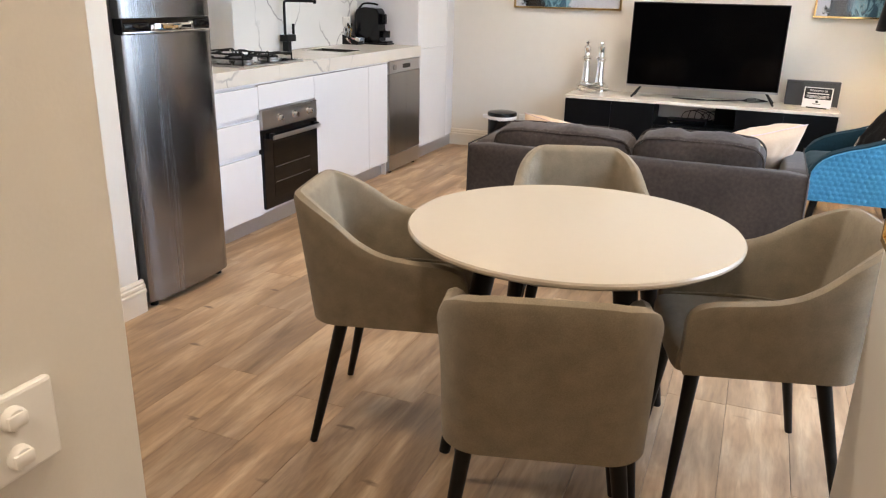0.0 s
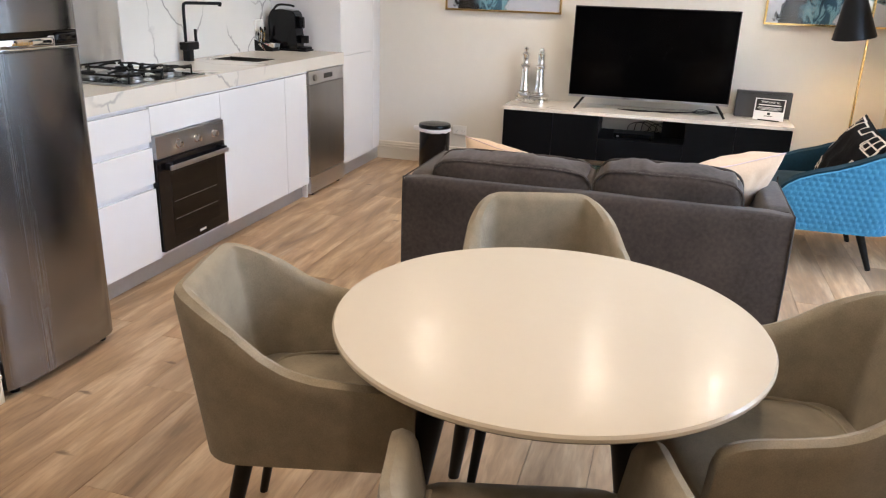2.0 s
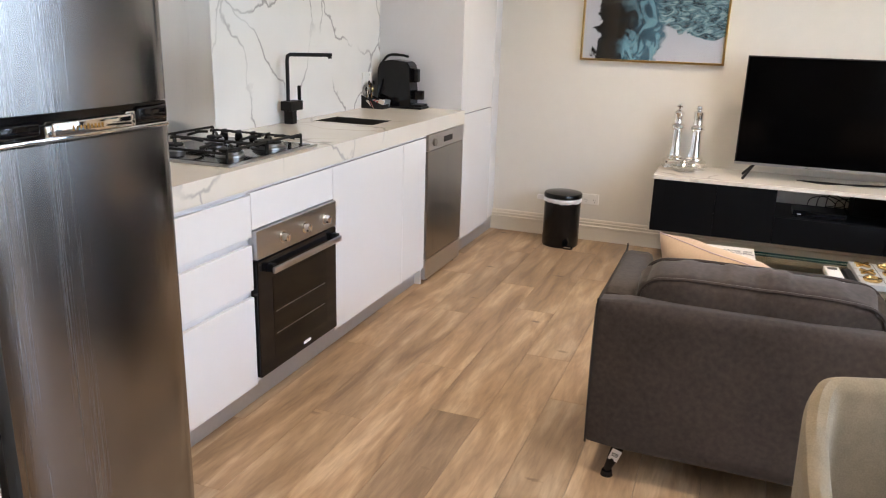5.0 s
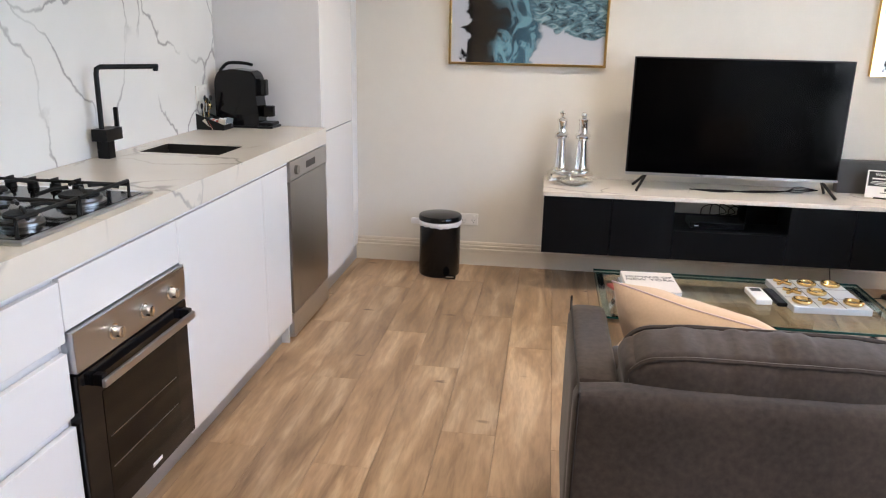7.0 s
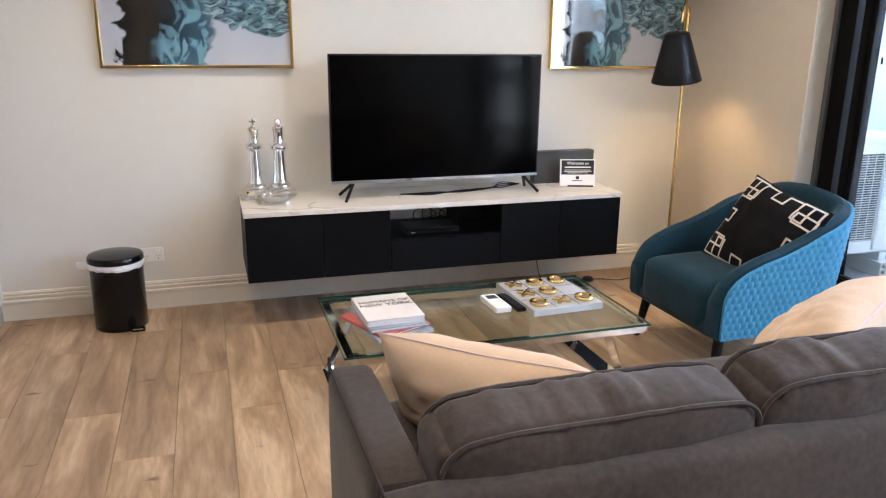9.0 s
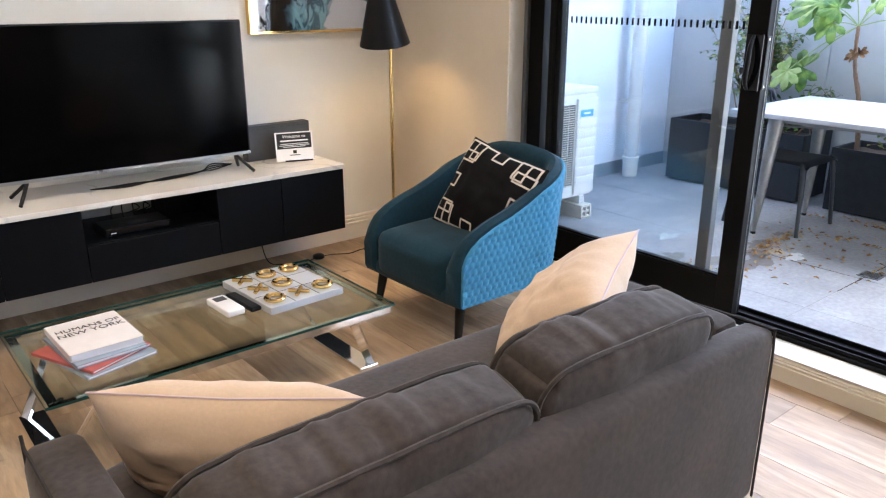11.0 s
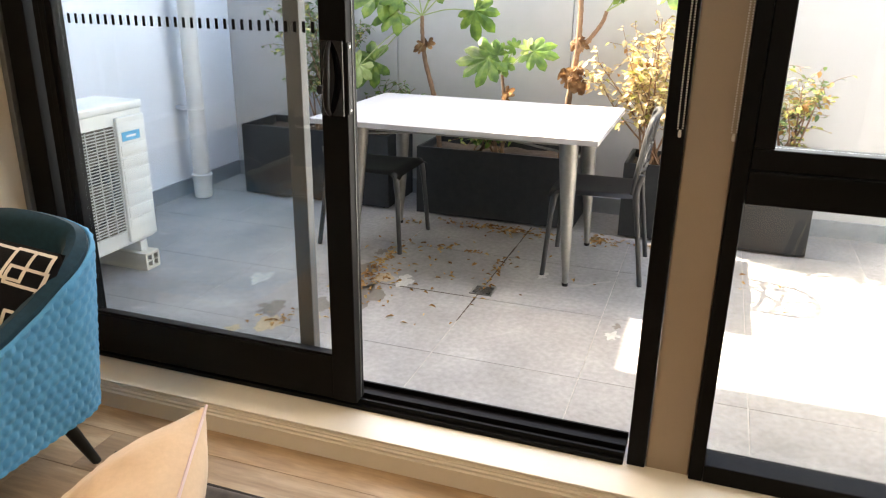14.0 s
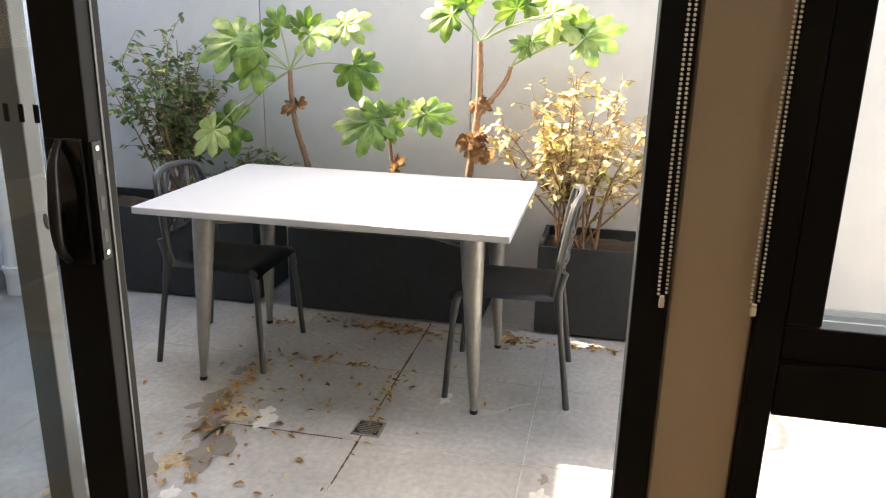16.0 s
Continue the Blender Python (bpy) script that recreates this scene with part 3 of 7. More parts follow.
def curve_points(pts, steps=8):
    """Catmull-Rom points through the given ones."""
    pts = [Vector(p) for p in pts]
    pts = [2 * pts[0] - pts[1]] + pts + [2 * pts[-1] - pts[-2]]
    out = []
    for i in range(1, len(pts) - 2):
        p0, p1, p2, p3 = pts[i - 1 : i + 3]
        for k in range(steps):
            t = k / steps
            out.append(0.5 * (2 * p1 + (p2 - p0) * t + (2 * p0 - 5 * p1 + 4 * p2 - p3) * t * t + (3 * p1 - p0 - 3 * p2 + p3) * t**3))
    return out + [pts[-2]]


def surface(bm, f, nu, nv, wrap_u=False):
    """A sheet of quads from f(u, v), u and v from 0 to 1."""
    g = [[bm.verts.new(f(i / nu, j / nv)) for j in range(nv + 1)] for i in range(nu if wrap_u else nu + 1)]
    for i in range(nu):
        a, b = g[i], g[(i + 1) % len(g)]
        for j in range(nv):
            bm.faces.new((a[j], b[j], b[j + 1], a[j + 1]))
    return g


def smoothstep(a, b, x):
    t = min(1, max(0, (x - a) / (b - a)))
    return t * t * (3 - 2 * t)


def prism(bm, outline, axis, a, b):
    """An outline of two coordinates, pushed along an axis (0, 1, 2) from a to b."""
    def at(p, w):
        q = list(p)
        q.insert(axis, w)
        return bm.verts.new(q)
    lo, hi = [at(p, a) for p in outline], [at(p, b) for p in outline]
    n = len(lo)
    for k in range(n):
        bm.faces.new((lo[k], lo[(k + 1) % n], hi[(k + 1) % n], hi[k]))
    bm.faces.new(lo)
    bm.faces.new(hi)
    return bm


def wall(name, lo, hi, material=None, label="", bevel=0.004):
    ob = done(name, bx(bmesh.new(), lo, hi, bevel, 1), material or M_WALL)
    return tagged(ob, label=label or "cream painted plaster wall", category="wall", kind="structure")


# ---- the room ----
FAR, GLASS, CEIL = 6.83, 1.668, 2.52
floor = tagged(done("floor", bx(bmesh.new(), (-3.2, -2.2, -0.12), (1.52, FAR + 0.02, -0.012)), M_GROUT), "wood-look plank floor in warm greyish oak", "floor", kind="structure")
wall("wall_north", (-3.2, FAR, 0), (1.9, FAR + 0.2, CEIL), label="cream painted wall behind the television")
wall("wall_west", (-3.2, -2.2, 0), (-2.78, FAR, CEIL))
wall("wall_fridge_nib", (-2.78, 2.475, 0), (-2.0, 2.605, CEIL), label="cream painted nib wall beside the refrigerator")
wall("wall_hall_west", (-0.30, -2.2, 0), (-0.164, 0.762, CEIL), label="cream painted passage wall with a light switch")
wall("wall_hall_east", (0.666, -2.2, 0), (0.80, 2.25, CEIL), label="cream painted passage wall with a framed picture")
wall("wall_dining_south", (0.80, 2.10, 0), (1.90, 2.25, CEIL))
wall("wall_south", (-3.2, -2.35, 0), (0.8, -2.2, CEIL))
wall("wall_east_corner", (1.525, 5.812, 0), (1.9, FAR, CEIL), M_CORNER, label="cream painted wall lit by the floor lamp, with shade in its colour")
wall("wall_sill", (1.525, 2.25, 0), (1.80, 5.812, 0.095), label="low painted upstand under the glass front")
wall("wall_post", (GLASS, 3.520, 0.095), (1.80, 3.639, CEIL), M_POST, "taupe post between door and window, with shade in its colour")
wall("wall_over_glass", (1.525, 2.25, 2.30), (1.80, 5.812, CEIL))
tagged(done("sill_board", bx(bmesh.new(), (1.512, 2.25, 0.095), (1.80, 5.812, 0.104), 0.002), M_TRIM), "cream painted sill board", "sill", kind="structure")
tagged(done("ceiling", bx(bmesh.new(), (-3.2, -2.35, CEIL), (1.9, FAR + 0.2, CEIL + 0.15)), M_CEIL), "white painted ceiling", "ceiling", kind="structure")

SKIRT = [(0, 0), (0.016, 0), (0.016, 0.088), (0.022, 0.092), (0.022, 0.103), (0.015, 0.108), (0.018, 0.114), (0.018, 0.124), (0.011, 0.129), (0.013, 0.136), (0.008, 0.146), (0, 0.148)]


def skirting(name, axis, wall_at, out, a, b, k=1.0):
    """Moulded skirting along axis (0 or 1) on the wall's face, facing out (+1 or -1)."""
    bm = bmesh.new()
    if axis == 0:
        prism(bm, [(wall_at + out * d, z * k) for d, z in SKIRT], 0, a, b)
    else:
        prism(bm, [(wall_at + out * d, z * k) for d, z in SKIRT], 1, a, b)
    return tagged(done(name, bm, M_TRIM), "cream enamelled moulded skirting board", "skirting", kind="structure")


skirting("baseboard_north", 0, FAR, -1, -2.30, 1.509)
skirting("baseboard_corner", 1, 1.525, -1, 5.80, FAR - 0.023)
skirting("baseboard_sill", 1, 1.525, -1, 2.27, 5.798, 0.62)
skirting("baseboard_nib_end", 1, -2.0, 1, 2.455, 2.622)
skirting("baseboard_nib_face", 0, 2.475, -1, -2.78, -1.98)
skirting("baseboard_dining", 0, 2.25, 1, 0.67, 1.50)

# recessed downlights, the added ones included
for dx, dy in DOWNLIGHTS:
    d = thing("downlight", (dx, dy, CEIL), "recessed white ceiling downlight, switched on, of a partly added set", "downlight", "ceiling downlights")
    done("ring", lathe(bmesh.new(), [(0.034, -0.001), (0.036, -0.004), (0.046, -0.004), (0.048, 0.0)], (dx, dy, CEIL - 0.001), 20), M_WHITEPLASTIC, d, True)
    done("lens", cy(bmesh.new(), (dx, dy, CEIL - 0.003), (dx, dy, CEIL - 0.001), 0.033, n=20), M_DOWNLIGHT, d)

# ---- the glass front ----
def pane(name, lo, hi, parent, material=None):
    p = done(name, bx(bmesh.new(), lo, hi), material or M_GLASS, parent)
    p.visible_shadow = False
    return p


def frame_part(name, lo, hi, parent, material=None, bevel=0.003):
    return done(name, bx(bmesh.new(), lo, hi, bevel), material or M_FRAME, parent)


door = thing("door_frame", (GLASS, 4.8, 0.104), "black aluminium sliding door frame with floor track", "door frame")
tagged(door, kind="structure")
frame_part("jamb", (1.640, 5.695, 0.104), (1.700, 5.786, 2.30), door)
frame_part("jamb_trim", (1.622, 5.787, 0.104), (1.668, 5.811, 2.30), door, M_GREYFRAME)
frame_part("jamb", (1.701, 5.790, 0.104), (1.80, 5.811, 2.30), door)
frame_part("jamb", (1.658, 3.641, 0.104), (1.735, 3.692, 2.30), door)
frame_part("head", (1.64, 3.702, 2.24), (1.80, 5.694, 2.30), door)
frame_part("track", (1.648, 3.702, 0.104), (1.80, 5.694, 0.120), door)
for rx_ in (1.665, 1.705, 1.775):
    frame_part("rail", (rx_ - 0.004, 3.702, 0.120), (rx_ + 0.004, 5.694, 0.138), door, bevel=0.001)

fixed = thing("fixed_door_panel", (1.735, 5.2, 0.146), "fixed glazed door panel in a grey aluminium frame", "glass door")
tagged(fixed, kind="structure")
frame_part("stile", (1.715, 4.742, 0.139), (1.755, 4.796, 2.24), fixed, M_GREYFRAME)
frame_part("rail", (1.715, 4.797, 0.139), (1.755, 5.789, 0.235), fixed)
frame_part("rail", (1.715, 4.797, 2.17), (1.755, 5.789, 2.24), fixed)
pane("pane", (1.732, 4.797, 0.235), (1.738, 5.789, 2.17), fixed)

slider = thing("sliding_door", (1.66, 5.1, 0.139), "black framed glass sliding door, slid open", "sliding door")
frame_part("stile", (1.628, 4.549, 0.139), (1.688, 4.632, 2.238), slider)
frame_part("edge_strip", (1.662, 4.5465, 0.145), (1.667, 4.5492, 2.232), slider, M_GREYFRAME, 0.0006)
frame_part("stile", (1.640, 5.580, 0.139), (1.688, 5.655, 2.238), slider)
frame_part("stile_ridge", (1.634, 5.604, 0.150), (1.641, 5.626, 2.230), slider, bevel=0.002)
frame_part("bottom_rail", (1.632, 4.633, 0.139), (1.688, 5.579, 0.287), slider)
frame_part("glazing_bead", (1.638, 4.633, 0.2875), (1.665, 5.579, 0.297), slider, bevel=0.002)
frame_part("top_rail", (1.632, 4.633, 2.16), (1.688, 5.579, 2.238), slider)
pane("pane", (1.667, 4.633, 0.288), (1.673, 5.579, 2.16), slider)
bm = bmesh.new()
for k in range(31):
    y0 = 4.665 + k * 0.029
    bx(bm, (1.6655, y0, 1.288), (1.6668, y0 + 0.010, 1.318))
done("dotted_safety_strip", bm, M_FRAME, slider, label="row of small dark safety marks")
handle = done("handle", bx(bmesh.new(), (1.618, 4.556, 1.065), (1.6275, 4.624, 1.275), 0.003), M_BLACKGLOSS, slider)
bm = bmesh.new()
grip_pts = curve_points([(1.616, 4.594, 1.270), (1.594, 4.592, 1.235), (1.584, 4.589, 1.185), (1.584, 4.592, 1.140), (1.596, 4.598, 1.095), (1.616, 4.600, 1.070)], 6)
tube(bm, grip_pts, [0.0055 + 0.0045 * math.sin(math.pi * k / (len(grip_pts) - 1)) for k in range(len(grip_pts))], 12)
cy(bm, (1.614, 4.614, 1.140), (1.600, 4.622, 1.140), 0.013, n=18)
done("grip", bm, M_BLACK, handle, True)
done("lock_plate", bx(bmesh.new(), (1.630, 4.5452, 1.072), (1.652, 4.5490, 1.268), 0.001), M_BLACK, handle)
bm = bmesh.new()
for zz in (1.10, 1.155, 1.215):
    bx(bm, (1.637, 4.5446, zz), (1.646, 4.5453, zz + 0.022))
done("slot", bm, M_INK, handle)
for zz in (1.083, 1.257):
    done("screw", cy(bmesh.new(), (1.641, 4.5438, zz), (1.641, 4.5453, zz), 0.0045, n=10), M_CHROME, handle)

win = thing("window_1", (GLASS, 2.9, 0.104), "black aluminium window with an awning sash over a fixed pane", "window")
tagged(win, kind="structure")
frame_part("stile", (1.650, 3.481, 0.104), (1.74, 3.519, 2.30), win)
frame_part("stile", (1.650, 2.252, 0.104), (1.74, 2.312, 2.30), win)
frame_part("sill_rail", (1.650, 2.312, 0.104), (1.74, 3.480, 0.160), win)
frame_part("transom", (1.650, 2.312, 0.922), (1.74, 3.480, 1.005), win)
frame_part("head", (1.650, 2.312, 2.24), (1.74, 3.480, 2.30), win)
frame_part("sash_rail", (1.658, 2.312, 1.007), (1.725, 3.480, 1.060), win)
frame_part("sash_stile", (1.658, 3.430, 1.061), (1.725, 3.480, 2.239), win)
frame_part("sash_stile", (1.658, 2.313, 1.061), (1.725, 2.38, 2.239), win)
pane("pane", (1.690, 2.312, 0.160), (1.696, 3.480, 0.922), win)
pane("pane", (1.690, 2.38, 1.061), (1.696, 3.429, 2.239), win)
bm = bmesh.new()
bx(bm, (1.636, 3.06, 0.985), (1.650, 3.16, 1.013), 0.003)
tube(bm, [(1.633, 3.15, 0.999), (1.620, 3.12, 0.999), (1.620, 3.02, 0.995)], 0.007, 8)
done("winder", bm, M_BLACK, win)

# ---- the patio ----
P0, P1, PY0, PY1 = 1.80, 4.55, -0.6, 6.95
patio = tagged(done("patio_bed", bx(bmesh.new(), (1.525, PY0, -0.25), (P1 + 0.1, PY1 + 0.1, -0.0016)), M_PATIOGROUT), "patio paved with large grey tiles", "pavement", kind="structure")
tagged(done("ground", bx(bmesh.new(), (-60, -60, -0.45), (60, 60, -0.26)), M_CONCRETE), "plain concrete ground round the building", "ground", kind="structure")
fence = thing("fence", (P1 + 0.05, 3.0, 0), "pale grey panelled boundary wall behind the planters", "fence")
tagged(fence, kind="structure")
ys = [PY1, 5.63, 4.46, 3.29, 2.12, 0.95, -0.22, PY0]
for a, b in zip(ys[1:], ys):
    done("panel", bx(bmesh.new(), (P1, a + 0.0025, 0), (P1 + 0.10, b - 0.0025, 2.1), 0.002, 1), M_FENCE, fence)
done("core", bx(bmesh.new(), (P1 + 0.02, PY0, 0), (P1 + 0.09, PY1, 2.09)), M_SKIRT, fence)
wall("wall_patio_north", (P0, PY1, -0.1), (P1 + 0.1, PY1 + 0.2, 3.21), M_RENDER, "white rendered patio side wall")
wall("wall_patio_south", (P0, PY0 - 0.2, -0.1), (P1 + 0.1, PY0, 2.4), M_RENDER, "white rendered patio end wall")
wall("wall_outside_south", (1.80, PY0, 0), (1.95, 2.25, 2.72), M_RENDER, "white rendered outer wall")
wall("wall_outside_north", (1.902, 5.95, 0), (1.95, PY1, 2.72), M_RENDER, "white rendered outer wall")
# Unseen slab, added so its shadow bounds the sun patch on the paving.
wall("balcony_slab", (-3.2, -2.35, 2.72), (2.97, PY1, 2.92), M_CEIL, "unseen white slab overhead, added to shade the paving by the glass")
tagged(done("trim_patio", bx(bmesh.new(), (1.952, PY1 - 0.014, -0.01), (P1, PY1, 0.105), 0.003), M_SKIRT), "grey painted skirting along the patio wall", "skirting", kind="structure")
tagged(done("trim_fence", bx(bmesh.new(), (P1 - 0.014, PY0, -0.01), (P1, PY1 - 0.015, 0.105), 0.003), M_SKIRT), "grey painted skirting along the boundary wall", "skirting", kind="structure")

# ---- kitchen ----
KX, KB = -2.20, -2.765
splash = tagged(done("splashback", bx(bmesh.new(), (KB - 0.012, 4.372, 0.93), (KB, 6.0, 2.1), 0.001), M_MARBLE), "white stone splashback with grey veins", "splashback", kind="structure")
tagged(done("steel_splashback", bx(bmesh.new(), (KB - 0.012, 3.17, 0.93), (KB + 0.001, 4.370, 2.1), 0.001), M_STEEL_SHEET), "brushed steel sheet behind the cooktop", "splashback", kind="structure")

fridge = thing("refrigerator", (-2.35, 2.9, 0), "tall brushed steel refrigerator with a top freezer", "refrigerator")
FY0, FY1, FXF = 2.635, 3.165, -1.955


def fridge_door(name, z0, z1):
    bm = bmesh.new()
    def f(u, v):
        bow = 0.016 * (1 - (2 * u - 1) ** 2)
        edge = 0.012 * (abs(2 * u - 1) ** 14)
        return Vector((FXF - 0.012 + bow - edge, FY0 + (FY1 - FY0) * u, z0 + (z1 - z0) * v))
    g = surface(bm, f, 28, 1)
    back = [[bm.verts.new((FXF - 0.065, FY0 + (FY1 - FY0) * i / 28, z)) for z in (z0, z1)] for i in range(29)]
    for i in range(28):
        bm.faces.new((g[i][0], back[i][0], back[i + 1][0], g[i + 1][0]))
        bm.faces.new((g[i][1], g[i + 1][1], back[i + 1][1], back[i][1]))
    for i in (0, 28):
        bm.faces.new((g[i][0], g[i][1], back[i][1], back[i][0]))
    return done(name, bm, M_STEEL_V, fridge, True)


done("body", bx(bmesh.new(), (-2.74, FY0 + 0.004, 0.03), (FXF - 0.07, FY1 - 0.004, 1.70), 0.004), M_STEEL_DARK, fridge)
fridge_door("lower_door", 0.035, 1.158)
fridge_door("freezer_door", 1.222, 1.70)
bm = bmesh.new()
bx(bm, (FXF - 0.065, FY0 + 0.004, 1.160), (FXF - 0.020, FY1 - 0.004, 1.220), 0.002)
done("handle_recess", bm, M_BLACKGLOSS, fridge)
bm = bmesh.new()
bx(bm, (FXF - 0.030, FY0 + 0.006, 1.1595), (FXF - 0.008, FY1 - 0.010, 1.170), 0.003)
bx(bm, (FXF - 0.032, FY0 + 0.17, 1.168), (FXF - 0.006, FY1 - 0.135, 1.200), 0.005, 3)
bx(bm, (FXF - 0.034, FY1 - 0.150, 1.166), (FXF - 0.010, FY1 - 0.118, 1.206), 0.006, 3)
bx(bm, (FXF - 0.034, FY0 + 0.155, 1.166), (FXF - 0.010, FY0 + 0.180, 1.196), 0.006, 3)
done("handle_trim", bm, M_CHROME, fridge, True)
bm = bmesh.new()
bx(bm, (FXF - 0.030, FY1 - 0.112, 1.176), (FXF - 0.010, FY1 - 0.010, 1.212), 0.008, 3)
done("handle", bm, M_BLACKGLOSS, fridge, True)
done("handle", bx(bmesh.new(), (FXF - 0.034, FY0 + 0.012, 1.172), (FXF - 0.014, FY0 + 0.150, 1.205), 0.008, 3), M_BLACKGLOSS, fridge, True)
bm = bmesh.new()
for k in range(9):
    bx(bm, (FXF - 0.0062, 2.855 + 0.010 * k, 1.178), (FXF - 0.0056, 2.861 + 0.010 * k, 1.188 + 0.002 * (k in (0, 4))))
done("badge", bm, M_GOLD, fridge, label="small gilt maker's mark")
for fy in (FY0 + 0.06, FY1 - 0.03):
    done("foot", cy(bmesh.new(), (FXF - 0.06, fy, 0), (FXF - 0.06, fy, 0.034), 0.018, n=12), M_BLACK, fridge)

DOOR_T = 0.018


def cabinet(name, y0, y1, fronts, label, z0=0.10, z1=0.848):
    """A base unit with a carcass and its fronts (name, z0, z1, y0, y1)."""
    c = thing(name, ((KX + KB) / 2, (y0 + y1) / 2, z0), label, "kitchen cabinet", "kitchen base cabinets")
    done("body", bx(bmesh.new(), (KB, y0 + 0.001, z0), (KX - DOOR_T - 0.003, y1 - 0.001, z1)), M_CABSIDE, c)
    for nm, a, b, ya, yb in fronts:
        done(nm, bx(bmesh.new(), (KX - DOOR_T, ya + 0.0015, a), (KX, yb - 0.0015, b), 0.0015), M_CAB, c)
    return c


drawers = cabinet("drawer_cabinet", 3.185, 3.808, [("drawer_front", 0.104, 0.452, 3.185, 3.808), ("drawer_front", 0.480, 0.648, 3.185, 3.808), ("drawer_front", 0.676, 0.828, 3.185, 3.808)], "white gloss three-drawer kitchen cabinet with finger grooves")
for z in (0.466, 0.662):
    done("finger_groove", bx(bmesh.new(), (KX - 0.034, 3.187, z - 0.012), (KX - 0.024, 3.806, z + 0.012)), M_CABSIDE, drawers)
cabinet("oven_cabinet", 3.808, 4.390, [("fascia", 0.702, 0.836, 3.808, 4.390)], "white gloss kitchen cabinet holding the oven")
cabinet("sink_cabinet", 4.390, 5.425, [("door", 0.104, 0.836, 4.390, 5.110), ("door", 0.104, 0.836, 5.110, 5.408)], "white gloss two-door kitchen cabinet under the sink", 0.10, 0.745)
tagged(done("end_panel", bx(bmesh.new(), (KB, 5.409, 0.0), (KX - 0.02, 5.424, 0.848), 0.001), M_CAB), "white gloss panel between cabinet and dishwasher", "panel", kind="structure")
tagged(done("bench_rail", bx(bmesh.new(), (KX - 0.022, 3.186, 0.8385), (KX - 0.006, 5.424, 0.8495), 0.001), M_CABSIDE), "white rail between the cabinet fronts and the benchtop", "rail", kind="structure")
tagged(done("kickboard", bx(bmesh.new(), (KB, 3.185, 0), (KX - 0.055, 5.408, 0.098), 0.001), M_KICK), "brushed aluminium kickboard under the cabinets", "kickboard", kind="structure")
tagged(done("kickboard_tall", bx(bmesh.new(), (KB, 6.0, 0), (KX - 0.055, FAR - 0.001, 0.098), 0.001), M_KICK), "brushed aluminium kickboard under the tall cabinet", "kickboard", kind="structure")

oven = thing("oven", (KX, 4.1, 0.12), "built-in steel and black glass oven with three knobs", "oven")
OX = KX + 0.004
done("control_panel", bx(bmesh.new(), (KX - 0.02, 3.813, 0.590), (OX + 0.012, 4.386, 0.698), 0.002), M_STEEL_H, oven)
done("door", bx(bmesh.new(), (KX - 0.02, 3.813, 0.128), (OX + 0.010, 4.386, 0.584), 0.003), M_BLACKGLOSS, oven)
done("window", bx(bmesh.new(), (OX + 0.009, 3.905, 0.185), (OX + 0.0115, 4.300, 0.500), 0.001), M_OVENGLASS, oven)
for z in (0.27, 0.36):
    done("shelf_line", bx(bmesh.new(), (OX + 0.0115, 3.92, z), (OX + 0.0119, 4.285, z + 0.003)), M_STEEL_DARK, oven)
bm = bmesh.new()
bx(bm, (OX + 0.034, 3.87, 0.528), (OX + 0.046, 4.375, 0.552), 0.004)
done("handle", bm, M_STEEL_H, oven)
for hy in (3.885, 4.36):
    done("handle_bracket", bx(bmesh.new(), (OX + 0.008, hy - 0.012, 0.530), (OX + 0.036, hy + 0.012, 0.562), 0.003), M_BLACK, oven)
for ky in (3.975, 4.130, 4.283):
    bm = bmesh.new()
    cy(bm, (OX + 0.012, ky, 0.640), (OX + 0.018, ky, 0.640), 0.022, n=24)
    cy(bm, (OX + 0.018, ky, 0.640), (OX + 0.040, ky, 0.640), 0.017, 0.015, 24)
    bx(bm, (OX + 0.038, ky - 0.003, 0.625), (OX + 0.043, ky + 0.003, 0.656), 0.001)
    done("knob", bm, M_CHROME, oven, True)
    done("knob_collar", lathe(bmesh.new(), [(0.020, 0), (0.026, 0.001), (0.026, 0.0035), (0.020, 0.004)], (0, 0, 0), 24), M_BLACK, oven, True).matrix_local = Matrix.Translation(Vector((OX + 0.012, ky, 0.640)) - root_offset(oven)) @ pose(0, 0, 0, 0, 90, 0)
done("badge", bx(bmesh.new(), (OX + 0.0105, 4.11, 0.150), (OX + 0.0112, 4.165, 0.162)), M_PAPER, oven, label="small white maker's mark")

dish = thing("dishwasher", (KX, 5.72, 0), "brushed steel freestanding dishwasher under the bench", "dishwasher")
done("body", bx(bmesh.new(), (KB, 5.435, 0.09), (KX - 0.035, 5.995, 0.846)), M_CABSIDE, dish)
done("door", bx(bmesh.new(), (KX - 0.03, 5.436, 0.140), (KX + 0.002, 5.994, 0.755), 0.004), M_STEEL_DARK, dish)
done("control_panel", bx(bmesh.new(), (KX - 0.03, 5.436, 0.758), (KX + 0.004, 5.994, 0.846), 0.004), M_STEEL_H, dish)
done("pocket_handle", bx(bmesh.new(), (KX + 0.001, 5.66, 0.782), (KX + 0.0052, 5.80, 0.815), 0.002), M_BLACK, dish)
done("knob", cy(bmesh.new(), (KX, 5.51, 0.80), (KX + 0.018, 5.51, 0.80), 0.021, n=20), M_STEEL_DARK, dish, True)
done("plinth", bx(bmesh.new(), (KX - 0.03, 5.436, 0.02), (KX, 5.994, 0.136), 0.003), M_STEEL_H, dish)
for y0 in (5.5, 5.93):
    done("foot", cy(bmesh.new(), (KX - 0.03, y0, 0), (KX - 0.03, y0, 0.022), 0.014, n=10), M_BLACK, dish)

tall = thing("tall_cabinet", (KX - 0.3, 6.3, 0.10), "tall white gloss kitchen cabinet with two doors", "kitchen cabinet")
